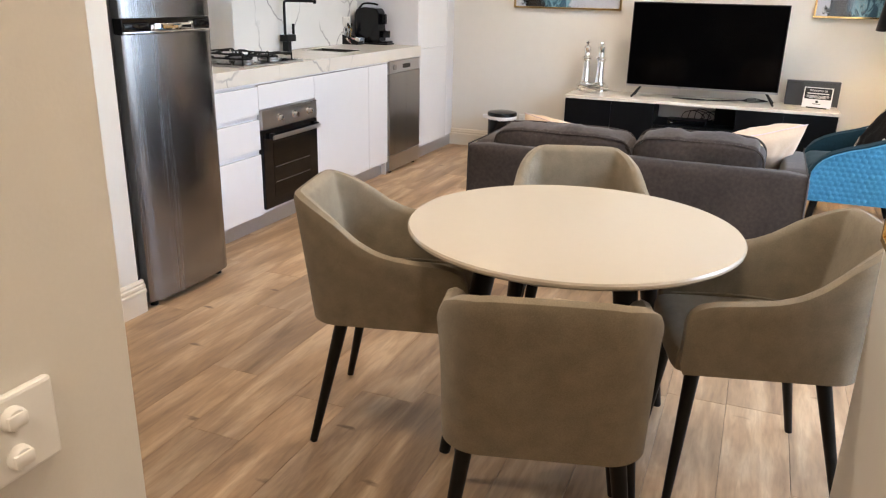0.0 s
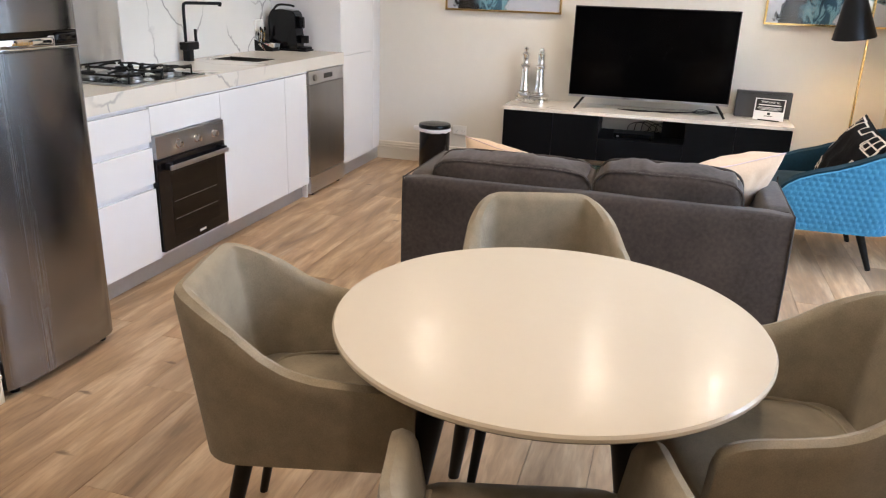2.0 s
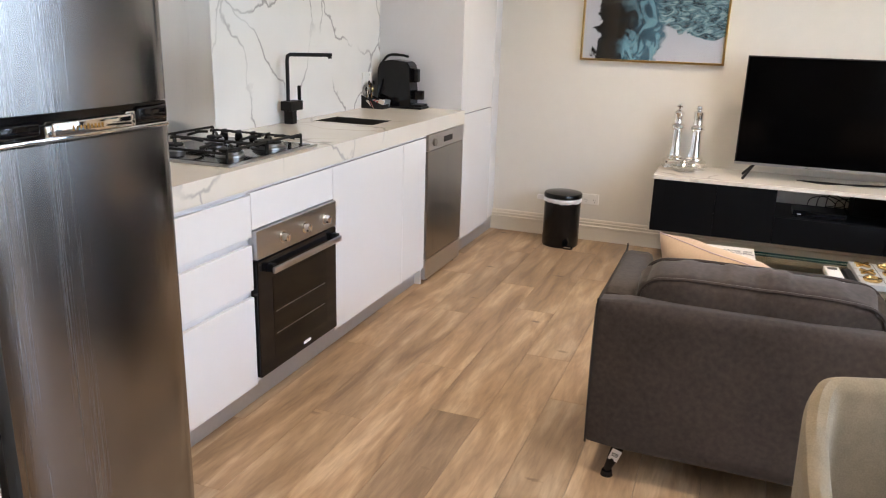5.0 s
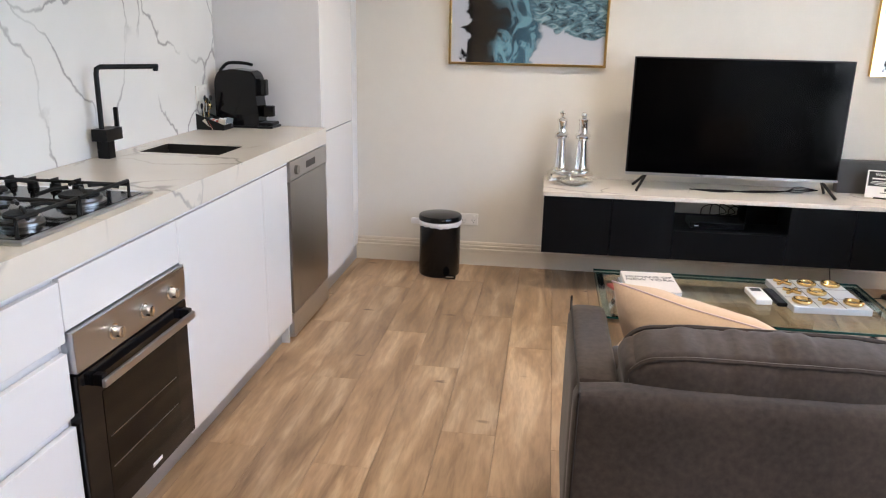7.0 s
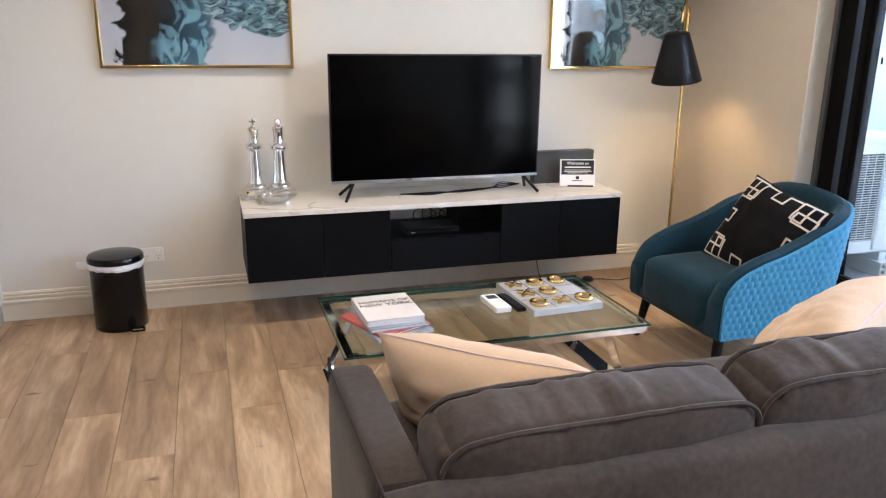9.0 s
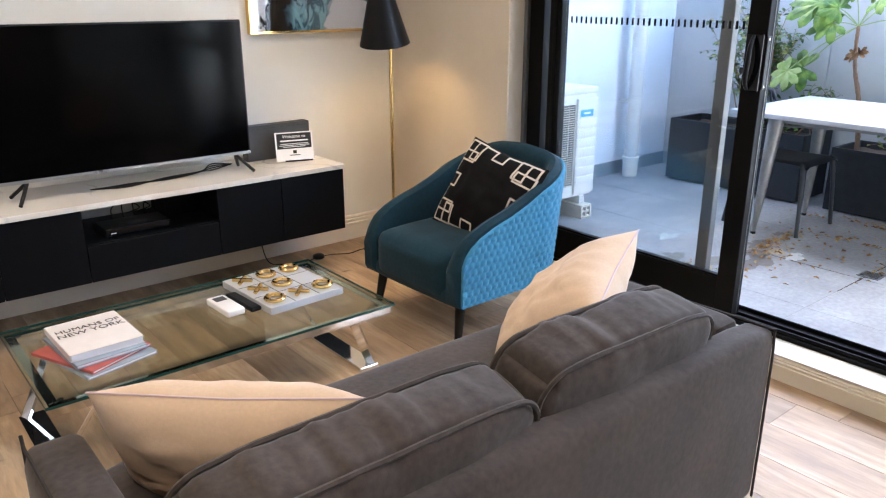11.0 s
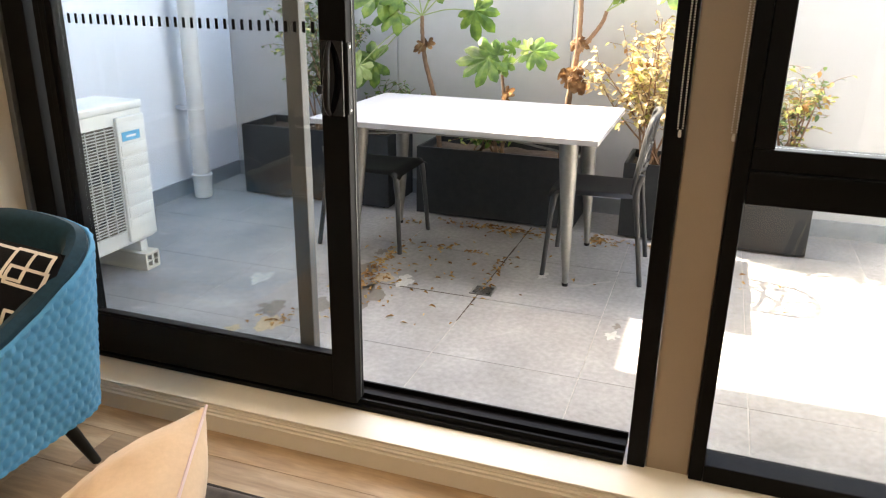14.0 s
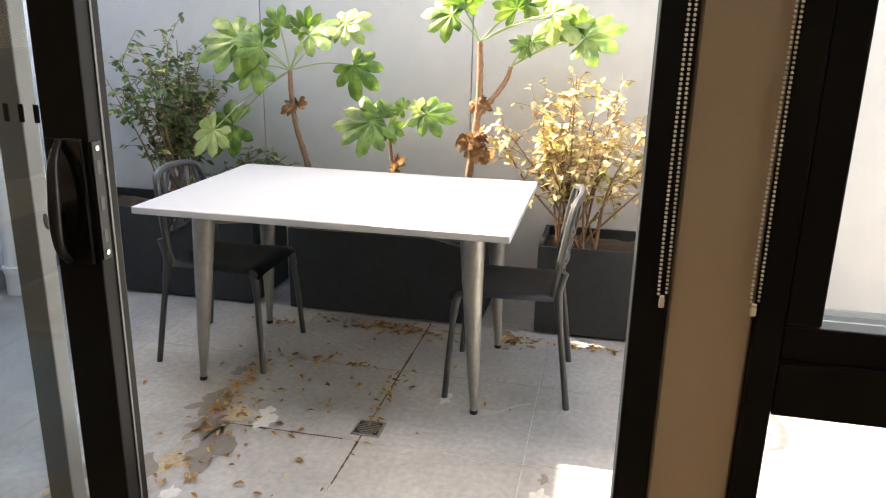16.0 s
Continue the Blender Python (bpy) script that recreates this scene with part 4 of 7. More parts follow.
done("body", bx(bmesh.new(), (KB - 0.012, 6.003, 0.100), (KX - 0.045, FAR - 0.001, 2.3)), M_CABSIDE, tall)
done("end_panel", bx(bmesh.new(), (KB - 0.012, 6.001, 0.100), (KX - 0.022, 6.0028, 2.3)), M_CABSIDE, tall)
done("door", bx(bmesh.new(), (KX - 0.040, 6.004, 0.104), (KX - 0.020, 6.615, 0.898), 0.0015), M_CAB, tall)
done("door", bx(bmesh.new(), (KX - 0.040, 6.004, 0.903), (KX - 0.020, 6.615, 2.3), 0.0015), M_CAB, tall)

# benchtop with the sink's cut-out
SX0, SX1, SY0, SY1 = -2.685, -2.345, 5.050, 5.295
top = thing("benchtop", ((KX + KB) / 2, 4.6, 0.85), "thick white veined stone benchtop", "benchtop")
bm = bmesh.new()
for lo, hi in (((KB, 3.175, 0.85), (KX + 0.004, SY0, 0.93)), ((KB, SY1, 0.85), (KX + 0.004, 5.998, 0.93)), ((KB, SY0, 0.85), (SX0, SY1, 0.93)), ((SX1, SY0, 0.85), (KX + 0.004, SY1, 0.93))):
    bx(bm, lo, hi)
bmesh.ops.remove_doubles(bm, verts=bm.verts, dist=0.0001)
done("slab", bm, M_BENCH, top)
sink = thing("sink", ((SX0 + SX1) / 2, (SY0 + SY1) / 2, 0.75), "small brushed steel undermount kitchen sink", "sink")
bm = bmesh.new()
t = 0.003
bx(bm, (SX0 - 0.012, SY0 - 0.012, 0.752), (SX1 + 0.012, SY1 + 0.012, 0.756))
bx(bm, (SX0 - 0.012, SY0 - 0.012, 0.756), (SX0 - 0.002, SY1 + 0.012, 0.849))
bx(bm, (SX1 + 0.002, SY0 - 0.012, 0.756), (SX1 + 0.012, SY1 + 0.012, 0.849))
bx(bm, (SX0 - 0.002, SY0 - 0.012, 0.756), (SX1 + 0.002, SY0 - 0.002, 0.849))
bx(bm, (SX0 - 0.002, SY1 + 0.002, 0.756), (SX1 + 0.002, SY1 + 0.012, 0.849))
for lo, hi in (((SX0, SY0, 0.850), (SX0 + t, SY1, 0.928)), ((SX1 - t, SY0, 0.850), (SX1, SY1, 0.928)), ((SX0 + t, SY0, 0.850), (SX1 - t, SY0 + t, 0.928)), ((SX0 + t, SY1 - t, 0.850), (SX1 - t, SY1, 0.928))):
    bx(bm, [c + 0.0006 for c in lo], [c - 0.0006 for c in hi])
done("bowl", bm, M_SINK, sink)
done("waste", lathe(bmesh.new(), [(0.03, 0.0), (0.034, 0.003), (0.040, 0.003), (0.042, 0.0)], ((SX0 + SX1) / 2, (SY0 + SY1) / 2, 0.756), 20), M_CHROME, sink, True)

tap = thing("kitchen_tap", (-2.71, 4.885, 0.93), "matt black square-necked kitchen mixer tap", "tap")
bm = bmesh.new()
bx(bm, (-2.735, 4.862, 0.93), (-2.688, 4.905, 0.995), 0.002)
bx(bm, (-2.742, 4.845, 0.995), (-2.682, 4.955, 1.040), 0.002)
done("body", bm, M_BLACK, tap)
bm = bmesh.new()
tube(bm, [(-2.712, 4.868, 1.04), (-2.712, 4.868, 1.235), (-2.712, 4.873, 1.255), (-2.705, 4.885, 1.262), (-2.62, 4.968, 1.262), (-2.558, 5.028, 1.262)], 0.0095, 10)
cy(bm, (-2.565, 5.022, 1.262), (-2.565, 5.022, 1.245), 0.010, n=12)
done("spout", bm, M_BLACK, tap, True)
bm = bmesh.new()
cy(bm, (-2.712, 4.955, 1.018), (-2.712, 4.975, 1.018), 0.018, n=16)
bx(bm, (-2.720, 4.965, 1.018), (-2.704, 4.977, 1.110), 0.002)
done("lever", bm, M_BLACK, tap)

# cooktop
hob = thing("gas_cooktop", (-2.44, 4.05, 0.93), "four-burner steel gas cooktop with black trivets", "cooktop")
HX0, HX1, HY0, HY1 = -2.715, -2.232, 3.745, 4.328
done("plate", bx(bmesh.new(), (HX0, HY0, 0.930), (HX1, HY1, 0.940), 0.004), M_STEEL_H, hob)
done("well", bx(bmesh.new(), (HX0 + 0.016, HY0 + 0.016, 0.9395), (HX1 - 0.016, HY1 - 0.030, 0.9415), 0.001), M_BLACKGLOSS, hob)
BURNERS = [(-2.345, 3.90, 0.046), (-2.345, 4.14, 0.060), (-2.595, 3.90, 0.040), (-2.595, 4.14, 0.036)]
for bxp, byp, br in BURNERS:
    b = done("burner", lathe(bmesh.new(), [(br * 1.15, 0), (br * 1.15, 0.006), (br, 0.010), (br, 0.018)], (bxp, byp, 0.9415), 24), M_STEEL_DARK, hob, True)
    done("cap", lathe(bmesh.new(), [(br * 0.86, 0), (br * 0.88, 0.004), (br * 0.8, 0.009), (0.005, 0.010)], (bxp, byp, 0.9595), 24), M_IRON, hob, True)
for (ga, gb) in ((3.772, 4.005), (4.015, 4.248)):
    bm = bmesh.new()
    zt = 0.985
    x0, x1 = HX0 + 0.03, HX1 - 0.03
    tube(bm, [(x0, ga, 0.942), (x0, ga, zt), (x0, gb, zt), (x0, gb, 0.942)], 0.005, 6)
    tube(bm, [(x1, ga, 0.942), (x1, ga, zt), (x1, gb, zt), (x1, gb, 0.942)], 0.005, 6)
    for yy in (ga, gb):
        tube(bm, [(x0, yy, zt - 0.012), (x1, yy, zt - 0.012)], 0.005, 6)
    for bxp, byp, br in BURNERS:
        if ga < byp < gb:
            for k in range(4):
                a = math.pi / 4 + k * math.pi / 2
                ca, sa = math.cos(a), math.sin(a)
                tube(bm, [(bxp + 0.105 * ca, byp + 0.105 * sa, zt - 0.012), (bxp + 0.06 * ca, byp + 0.06 * sa, zt), (bxp + 0.025 * ca, byp + 0.025 * sa, zt)], 0.0055, 6)
    done("trivet", bm, M_IRON, hob)
for k in range(4):
    xx = -2.66 + k * 0.072
    bm = bmesh.new()
    cy(bm, (xx, 4.288, 0.9415), (xx, 4.288, 0.958), 0.017, 0.015, 18)
    bx(bm, (xx - 0.003, 4.273, 0.957), (xx + 0.003, 4.303, 0.974), 0.001)
    done("knob", bm, M_BLACK, hob, True)

# coffee machine and condiment tray
coffee = thing("coffee_machine", (-2.62, 5.92, 0.93), "black pod coffee machine on the bench", "coffee machine")
bm = bmesh.new()
prof = [(x + 0.035, z - 0.014) for x, z in ((-2.755, 0.95), (-2.535, 0.95), (-2.535, 1.03), (-2.543, 1.10), (-2.540, 1.19), (-2.562, 1.218), (-2.66, 1.228), (-2.735, 1.214), (-2.755, 1.17))]
prism(bm, prof, 1, 5.868, 5.985)
bmesh.ops.bevel(bm, geom=bm.edges[:], offset=0.006, segments=2, affect="EDGES")
done("body", bm, M_BLACKGLOSS, coffee, True)
done("base", bx(bmesh.new(), (-2.725, 5.862, 0.93), (-2.427, 5.990, 0.942), 0.004), M_BLACK, coffee)
done("drip_tray", bx(bmesh.new(), (-2.510, 5.875, 0.942), (-2.433, 5.978, 0.958), 0.004), M_BLACK, coffee)
done("spout", bx(bmesh.new(), (-2.520, 5.905, 1.085), (-2.470, 5.950, 1.165), 0.008), M_BLACKGLOSS, coffee)
bm = bmesh.new()
lathe(bm, [(0.034, 0), (0.036, 0.004), (0.036, 0.05), (0.033, 0.052)], (-2.473, 5.93, 0.985), 20)
done("pod_cup", bm, M_BLACKGLOSS, coffee, True)
done("lever", tube(bmesh.new(), curve_points([(-2.710, 5.925, 1.20), (-2.665, 5.925, 1.238), (-2.585, 5.925, 1.240), (-2.540, 5.925, 1.232)], 5), 0.008, 8), M_BLACK, coffee, True)

tray = thing("condiment_tray", (-2.70, 5.80, 0.93), "black tray with tea bags, spoons and sachets", "tray")
bm = bmesh.new()
bx(bm, (-2.775, 5.745, 0.93), (-2.625, 5.855, 0.937))
prism(bm, [(-2.775, 0.937), (-2.625, 0.937), (-2.625, 0.955), (-2.775, 1.01)], 1, 5.745, 5.749)
prism(bm, [(-2.775, 0.937), (-2.625, 0.937), (-2.625, 0.955), (-2.775, 1.01)], 1, 5.851, 5.855)
bx(bm, (-2.775, 5.749, 0.937), (-2.771, 5.851, 1.01))
bx(bm, (-2.629, 5.749, 0.937), (-2.625, 5.851, 0.955))
bx(bm, (-2.73, 5.749, 0.937), (-2.727, 5.851, 0.985))
done("holder", bm, M_BLACK, tray)
rnd = random.Random(5)
for k in range(16):
    px, py = rnd.uniform(-2.72, -2.64), rnd.uniform(5.755, 5.845)
    bm = bmesh.new()
    bx(bm, (-0.016, -0.004, 0), (0.016, 0.004, 0.045), 0.001)
    bmesh.ops.transform(bm, matrix=Matrix.Translation((px, py, 0.937)) @ Euler((rnd.uniform(-0.5, 0.5), rnd.uniform(-0.6, 0.2), rnd.uniform(-0.8, 0.8))).to_matrix().to_4x4(), verts=bm.verts)
    done("sachet", bm, (M_PAPER, M_CUSHWHITE, M_BOOKBLUE, M_BOOKRED)[k % 4], tray)
for k in range(7):
    px, py = rnd.uniform(-2.765, -2.735), rnd.uniform(5.755, 5.845)
    tip = (px + rnd.uniform(-0.01, 0.05), py + rnd.uniform(-0.03, 0.03), 0.937 + rnd.uniform(0.10, 0.145))
    bm = tube(bmesh.new(), [(px, py, 0.937), tip], 0.0025, 6)
    bmesh.ops.create_uvsphere(bm, u_segments=8, v_segments=6, radius=0.011, matrix=Matrix.Translation(tip) @ Matrix.Diagonal((0.5, 1, 1.4, 1)))
    done("spoon", bm, M_GOLD if k % 3 == 0 else M_BLACK, tray, True)


def socket(name, centre, normal_axis, sign, w, h, label, group=""):
    """A switch or socket plate that stands 9 mm proud of its wall."""
    s = thing(name, centre, label, "wall plate", group)
    d = [w / 2, w / 2, h / 2]
    d[normal_axis] = 0.0045
    c = Vector(centre)
    c[normal_axis] += sign * 0.0045
    done("plate", bx(bmesh.new(), c - Vector(d), c + Vector(d), 0.003), M_WHITEPLASTIC, s)
    return s


s1 = socket("power_point", (-1.54, FAR, 0.29), 1, -1, 0.115, 0.074, "white double power point above the skirting")
for dx in (-0.03, 0.03):
    done("rocker", bx(bmesh.new(), (-1.54 + dx - 0.008, FAR - 0.013, 0.302), (-1.54 + dx + 0.008, FAR - 0.008, 0.318), 0.002), M_WHITEPLASTIC, s1)
    bm = bmesh.new()
    for ax, az in ((-0.008, 0.006), (0.008, 0.006), (0, -0.008)):
        bx(bm, (-1.54 + dx + ax - 0.0012, FAR - 0.0096, 0.278 + az - 0.004), (-1.54 + dx + ax + 0.0012, FAR - 0.0088, 0.278 + az + 0.004))
    done("slot", bm, M_INK, s1)
s2 = socket("power_point", (KB, 5.81, 1.10), 0, 1, 0.115, 0.074, "white double power point on the splashback")
for dy in (-0.03, 0.03):
    done("rocker", bx(bmesh.new(), (KB + 0.008, 5.81 + dy - 0.008, 1.112), (KB + 0.013, 5.81 + dy + 0.008, 1.128), 0.002), M_WHITEPLASTIC, s2)
s3 = socket("light_switch", (-0.164, 0.617, 1.015), 0, 1, 0.104, 0.072, "white two-gang light switch on the passage wall")
for dz in (-0.017, 0.017):
    bm = bmesh.new()
    lathe(bm, [(0.0105, 0), (0.0105, 0.004), (0.0085, 0.007)], (0, 0, 0), 20)
    bx(bm, (-0.006, -0.009, 0.004), (0.006, 0.009, 0.009), 0.003)
    bmesh.ops.transform(bm, matrix=pose(-0.155, 0.629, 1.015 + dz, 0, 90, 0), verts=bm.verts)
    done("rocker", bm, M_WHITEPLASTIC, s3, True)

# ---- soft shapes ----
def u_shell(bm, w, yb, yf, rc, z0, h_arm, h_back, th, lean_side, lean_back, rise, n=56, nz=10, quilt=None, front_drop=0.0, tops=None, taper=None):
    """A wrap-round chair shell: arms along x = +-w from yf back to yb, open to +y. Its top runs from h_arm at
    the arms' ends up to h_back across the back; rise sets where along the arm it starts to climb."""
    straight, arc = yf - (yb + rc), math.pi / 2 * rc
    back = 2 * (w - rc)
    total = 2 * straight + 2 * arc + back
    def plan(s):
        d = s * total
        if d < straight:
            return Vector((w, yf - d, 0)), Vector((1, 0, 0))
        d -= straight
        if d < arc:
            a = d / rc
            nrm = Vector((math.cos(a), -math.sin(a), 0))
            return Vector((w - rc, yb + rc, 0)) + rc * nrm, nrm
        d -= arc
        if d < back:
            return Vector((w - rc - d, yb, 0)), Vector((0, -1, 0))
        d -= back
        if d < arc:
            a = d / rc
            nrm = Vector((-math.sin(a), -math.cos(a), 0))
            return Vector((-(w - rc), yb + rc, 0)) + rc * nrm, nrm
        d -= arc
        return Vector((-w, yb + rc + d, 0)), Vector((-1, 0, 0))
    rings = []
    mid = 0.5
    reach = (straight + arc + back / 2) / total
    for i in range(n + 1):
        s = i / n
        p, nrm = plan(s)
        k = 1 - abs(s - mid) / reach
        climb = smoothstep(rise[0], rise[1], k)
        top = h_arm + (h_back - h_arm) * climb - front_drop * (1 - smoothstep(0, 0.16, k)) ** 2
        if tops:
            d = min(s, 1 - s) * total
            top = tops[-1][1]
            for (d0, h0), (d1, h1) in zip(tops, tops[1:]):
                if d0 <= d <= d1:
                    top = h0 + (h1 - h0) * (d - d0) / (d1 - d0)
        side = lean_side if taper is None else lean_side + (taper - lean_side) * climb
        tilt = Vector((nrm.x * side, nrm.y * lean_back, 0))
        ring = []
        for j in range(nz + 1):
            v = j / nz
            z = z0 + (top - th * 0.5 - z0) * v
            q = p + tilt * (z - z0)
            if quilt:
                q = q + nrm * quilt(s * total, z)
            ring.append(q + Vector((0, 0, z)))
        crown = p + tilt * (top - z0)
        for a in (45, 90, 135):
            c, sn = math.cos(radians(a)), math.sin(radians(a))
            ring.append(crown + nrm * (-th / 2 + th / 2 * c) + Vector((0, 0, top - th * 0.5 + th * 0.5 * sn)))
        for j in range(4, -1, -1):
            z = z0 + (top - th * 0.5 - z0) * j / 4
            ring.append(p + tilt * (z - z0) - nrm * th + Vector((0, 0, z)))
        rings.append([bm.verts.new(q) for q in ring])
    m = len(rings[0])
    for a, b in zip(rings, rings[1:]):
        for k in range(m):
            bm.faces.new((a[k], a[(k + 1) % m], b[(k + 1) % m], b[k]))
    for ring, way in ((rings[0], 1), (rings[-1], 1)):
        c = sum((v.co for v in ring), Vector()) / m + Vector((0, way * th * 0.30, 0))
        inner = [bm.verts.new(c + (v.co - c) * 0.72 + Vector((0, th * 0.12, 0))) for v in ring]
        for k in range(m):
            bm.faces.new((ring[k], ring[(k + 1) % m], inner[(k + 1) % m], inner[k]))
        bm.faces.new(inner)
    return m, nz


def pillow_at(w, h, depth, u, v, side, pinch=0.10):
    """A place on a knife-edged pillow of w by h: u and v run from -1 to 1; side is +1 or -1."""
    shrink_u = 1 - pinch * (1 - v * v) * 0.0 - pinch * (1 - abs(v)) * abs(u) ** 3 * 0.6
    shrink_v = 1 - pinch * (1 - abs(u)) * abs(v) ** 3 * 0.6
    puff = ((1 - abs(u) ** 2.6) * (1 - abs(v) ** 2.6)) ** 0.55
    edge = max(abs(u), abs(v))
    ripple = 0.012 * noise.noise(Vector((u * 2.3, v * 2.3, side * 3.1 + w * 7))) + 0.006 * noise.noise(Vector((u * 6, v * 6, side * 5.7))) + 0.007 * edge * noise.noise(Vector((math.atan2(v, u) * 4.5, edge * 1.5, side + w * 11)))
    return Vector((u * w / 2 * shrink_u, side * (depth / 2 * puff + ripple * puff), v * h / 2 * shrink_v))


def pillow(bm, w, h, depth, n=22, pinch=0.10):
    grids = []
    for side in (1, -1):
        grids.append([[bm.verts.new(pillow_at(w, h, depth, 2 * i / n - 1, 2 * j / n - 1, side, pinch)) for j in range(n + 1)] for i in range(n + 1)])
    for g in grids:
        for i in range(n):
            for j in range(n):
                bm.faces.new((g[i][j], g[i + 1][j], g[i + 1][j + 1], g[i][j + 1]))
    bmesh.ops.remove_doubles(bm, verts=bm.verts, dist=0.0005)
    return bm


def soft_box(bm, lo, hi, r, puff=0.0, seed=0.0, n=14, puffs=None, gathers=0.0):
    """An upholstered block: rounded edges, faces that swell a little and wrinkle."""
    lo, hi = Vector(lo), Vector(hi)
    c, h = (lo + hi) / 2, (hi - lo) / 2
    start = len(bm.verts)
    tmp = bmesh.new()
    bmesh.ops.create_cube(tmp, size=2)
    bmesh.ops.subdivide_edges(tmp, edges=tmp.edges[:], cuts=n, use_grid_fill=True)
    made = {}
    for v in tmp.verts:
        p = Vector([v.co[k] * h[k] for k in range(3)])
        core = Vector([max(-h[k] + r, min(h[k] - r, p[k])) for k in range(3)])
        d = p - core
        q = core + d.normalized() * r if d.length > 1e-6 else p
        f = [1 - min(1, abs(q[k]) / h[k]) ** 2 for k in range(3)]
        out = Vector([0.0, 0.0, 0.0])
        for k in range(3):
            if abs(v.co[k]) > 0.999:
                a, b = [j for j in range(3) if j != k]
                out[k] += math.copysign((puffs[k] if puffs else puff) * (f[a] * f[b]) ** 0.6, v.co[k])
        wr = 0.12 * puff * noise.noise(Vector((q.x * 9 + seed, q.y * 9, q.z * 9)))
        if gathers:
            wr += gathers * noise.noise(Vector((q.x * 26 + seed, q.y * 5, q.z * 5))) * (1 - max(0.0, f[0] * f[2])) + 0.8 * gathers * noise.noise(Vector((q.x * 7, q.y * 7 + seed, q.z * 16)))
        made[v] = bm.verts.new(c + q + out * (1 + 0.25 * noise.noise(q * 6 + Vector((seed, 0, 0)))) + q.normalized() * wr)
    for f in tmp.faces:
        bm.faces.new([made[v] for v in f.verts])
    tmp.free()
    return bm


def rounded_loop(x0, x1, z0, z1, r, y, n=5):
    """A closed rounded rectangle in a plane of constant y."""
    pts = []
    for cx, cz, a0 in ((x1 - r, z1 - r, 0), (x0 + r, z1 - r, 90), (x0 + r, z0 + r, 180), (x1 - r, z0 + r, 270)):
        for k in range(n + 1):
            a = radians(a0 + 90 * k / n)
            pts.append((cx + r * math.cos(a), y, cz + r * math.sin(a)))
    return pts


# ---- dining ----
TC = (-0.119, 2.450, 0)
table = thing("dining_table", TC, "round white dining table on splayed black legs", "dining table")
done("top", lathe(bmesh.new(), [(0.01, 0.671), (0.470, 0.671), (0.486, 0.675), (0.4935, 0.682), (0.4935, 0.689), (0.489, 0.6945), (0.01, 0.695)], TC, 96), M_TABLETOP, table, True)
done("underframe", lathe(bmesh.new(), [(0.01, 0.640), (0.245, 0.640), (0.25, 0.6705), (0.01, 0.6708)], TC, 32), M_LEG, table, True)
for k in range(4):
    a = radians(45 + 90 * k)
    c, s = math.cos(a), math.sin(a)
    bm = bmesh.new()
    p0, p1 = Vector((TC[0] + 0.27 * c, TC[1] + 0.27 * s, 0.66)), Vector((TC[0] + 0.40 * c, TC[1] + 0.40 * s, 0.0))
    cy(bm, p1, p0, 0.017, 0.036, 18)
    done("leg", bm, M_LEG, table, True)

chair = thing("dining_chair", (0, 0, 0), "taupe fabric tub dining chair on black tapered legs", "dining chair", "chairs round the dining table")
CHAIR_TOP = [(0.0, 0.596), (0.02, 0.614), (0.06, 0.624), (0.14, 0.630), (0.20, 0.637), (0.26, 0.652), (0.31, 0.676), (0.36, 0.712), (0.40, 0.744), (0.44, 0.770), (0.48, 0.785), (0.53, 0.791), (0.8, 0.793)]
bm = bmesh.new()
u_shell(bm, 0.226, -0.242, 0.225, 0.095, 0.405, 0.628, 0.790, 0.048, 0.17, 0.15, (0.28, 0.74), n=88, nz=10, taper=-0.02, tops=CHAIR_TOP)
done("shell", bm, M_TAUPE, chair, True)
bm = bmesh.new()
soft_box(bm, (-0.200, -0.20, 0.390), (0.200, 0.245, 0.475), 0.028, 0.012, 3.0, 10)
done("seat", bm, M_TAUPE, chair, True)
for sx in (-1, 1):
    for sy, yy, ft in ((-1, -0.145, -0.235), (1, 0.185, 0.225)):
        done("leg", cy(bmesh.new(), (sx * 0.222, ft, 0), (sx * 0.165, yy, 0.415), 0.0115, 0.021, 16), M_LEG, chair, True)
bm = bmesh.new()
tube(bm, curve_points([(0.18, 0.20, 0.478), (0.19, 0.02, 0.480), (0.14, -0.135, 0.482), (0, -0.155, 0.482), (-0.14, -0.135, 0.482), (-0.19, 0.02, 0.480), (-0.18, 0.20, 0.478)], 6), 0.004, 6)
done("seam", bm, M_TAUPE, chair, True)
chair.matrix_basis = pose(-0.04, 1.885, 0, 0, 0, 15)
copy_thing(chair, pose(-0.625, 2.325, 0, 0, 0, -76))
copy_thing(chair, pose(0.42, 2.46, 0, 0, 0, 105))
copy_thing(chair, pose(-0.192, 2.929, 0, 0, 0, -162))

hall_art = thing("framed_mirror", (0.666, 1.6, 1.3), "gold framed picture on the passage wall", "picture")
bm = bmesh.new()
bx(bm, (0.645, 0.95, 0.83), (0.6655, 2.19, 0.845), 0.002)
bx(bm, (0.645, 0.95, 1.845), (0.6655, 2.19, 1.86), 0.002)
bx(bm, (0.645, 2.175, 0.845), (0.6655, 2.19, 1.845), 0.002)
bx(bm, (0.645, 0.95, 0.845), (0.6655, 0.965, 1.845), 0.002)
done("frame", bm, M_GOLD, hall_art)
done("sheet", bx(bmesh.new(), (0.655, 0.965, 0.845), (0.6655, 2.175, 1.845)), M_PAPER, hall_art)

# ---- sofa ----
SX, SXR, SYB, SYF = -0.966, 0.603, 3.865, 4.60
sofa = thing("sofa", (-0.15, 4.2, 0), "charcoal velvet two-seat sofa with piped edges", "sofa")
bm = soft_box(bmesh.new(), (SX - 0.022, SYB, 0.115), (SXR, SYB + 0.100, 0.622), 0.030, 0.004, 1.0, 16)
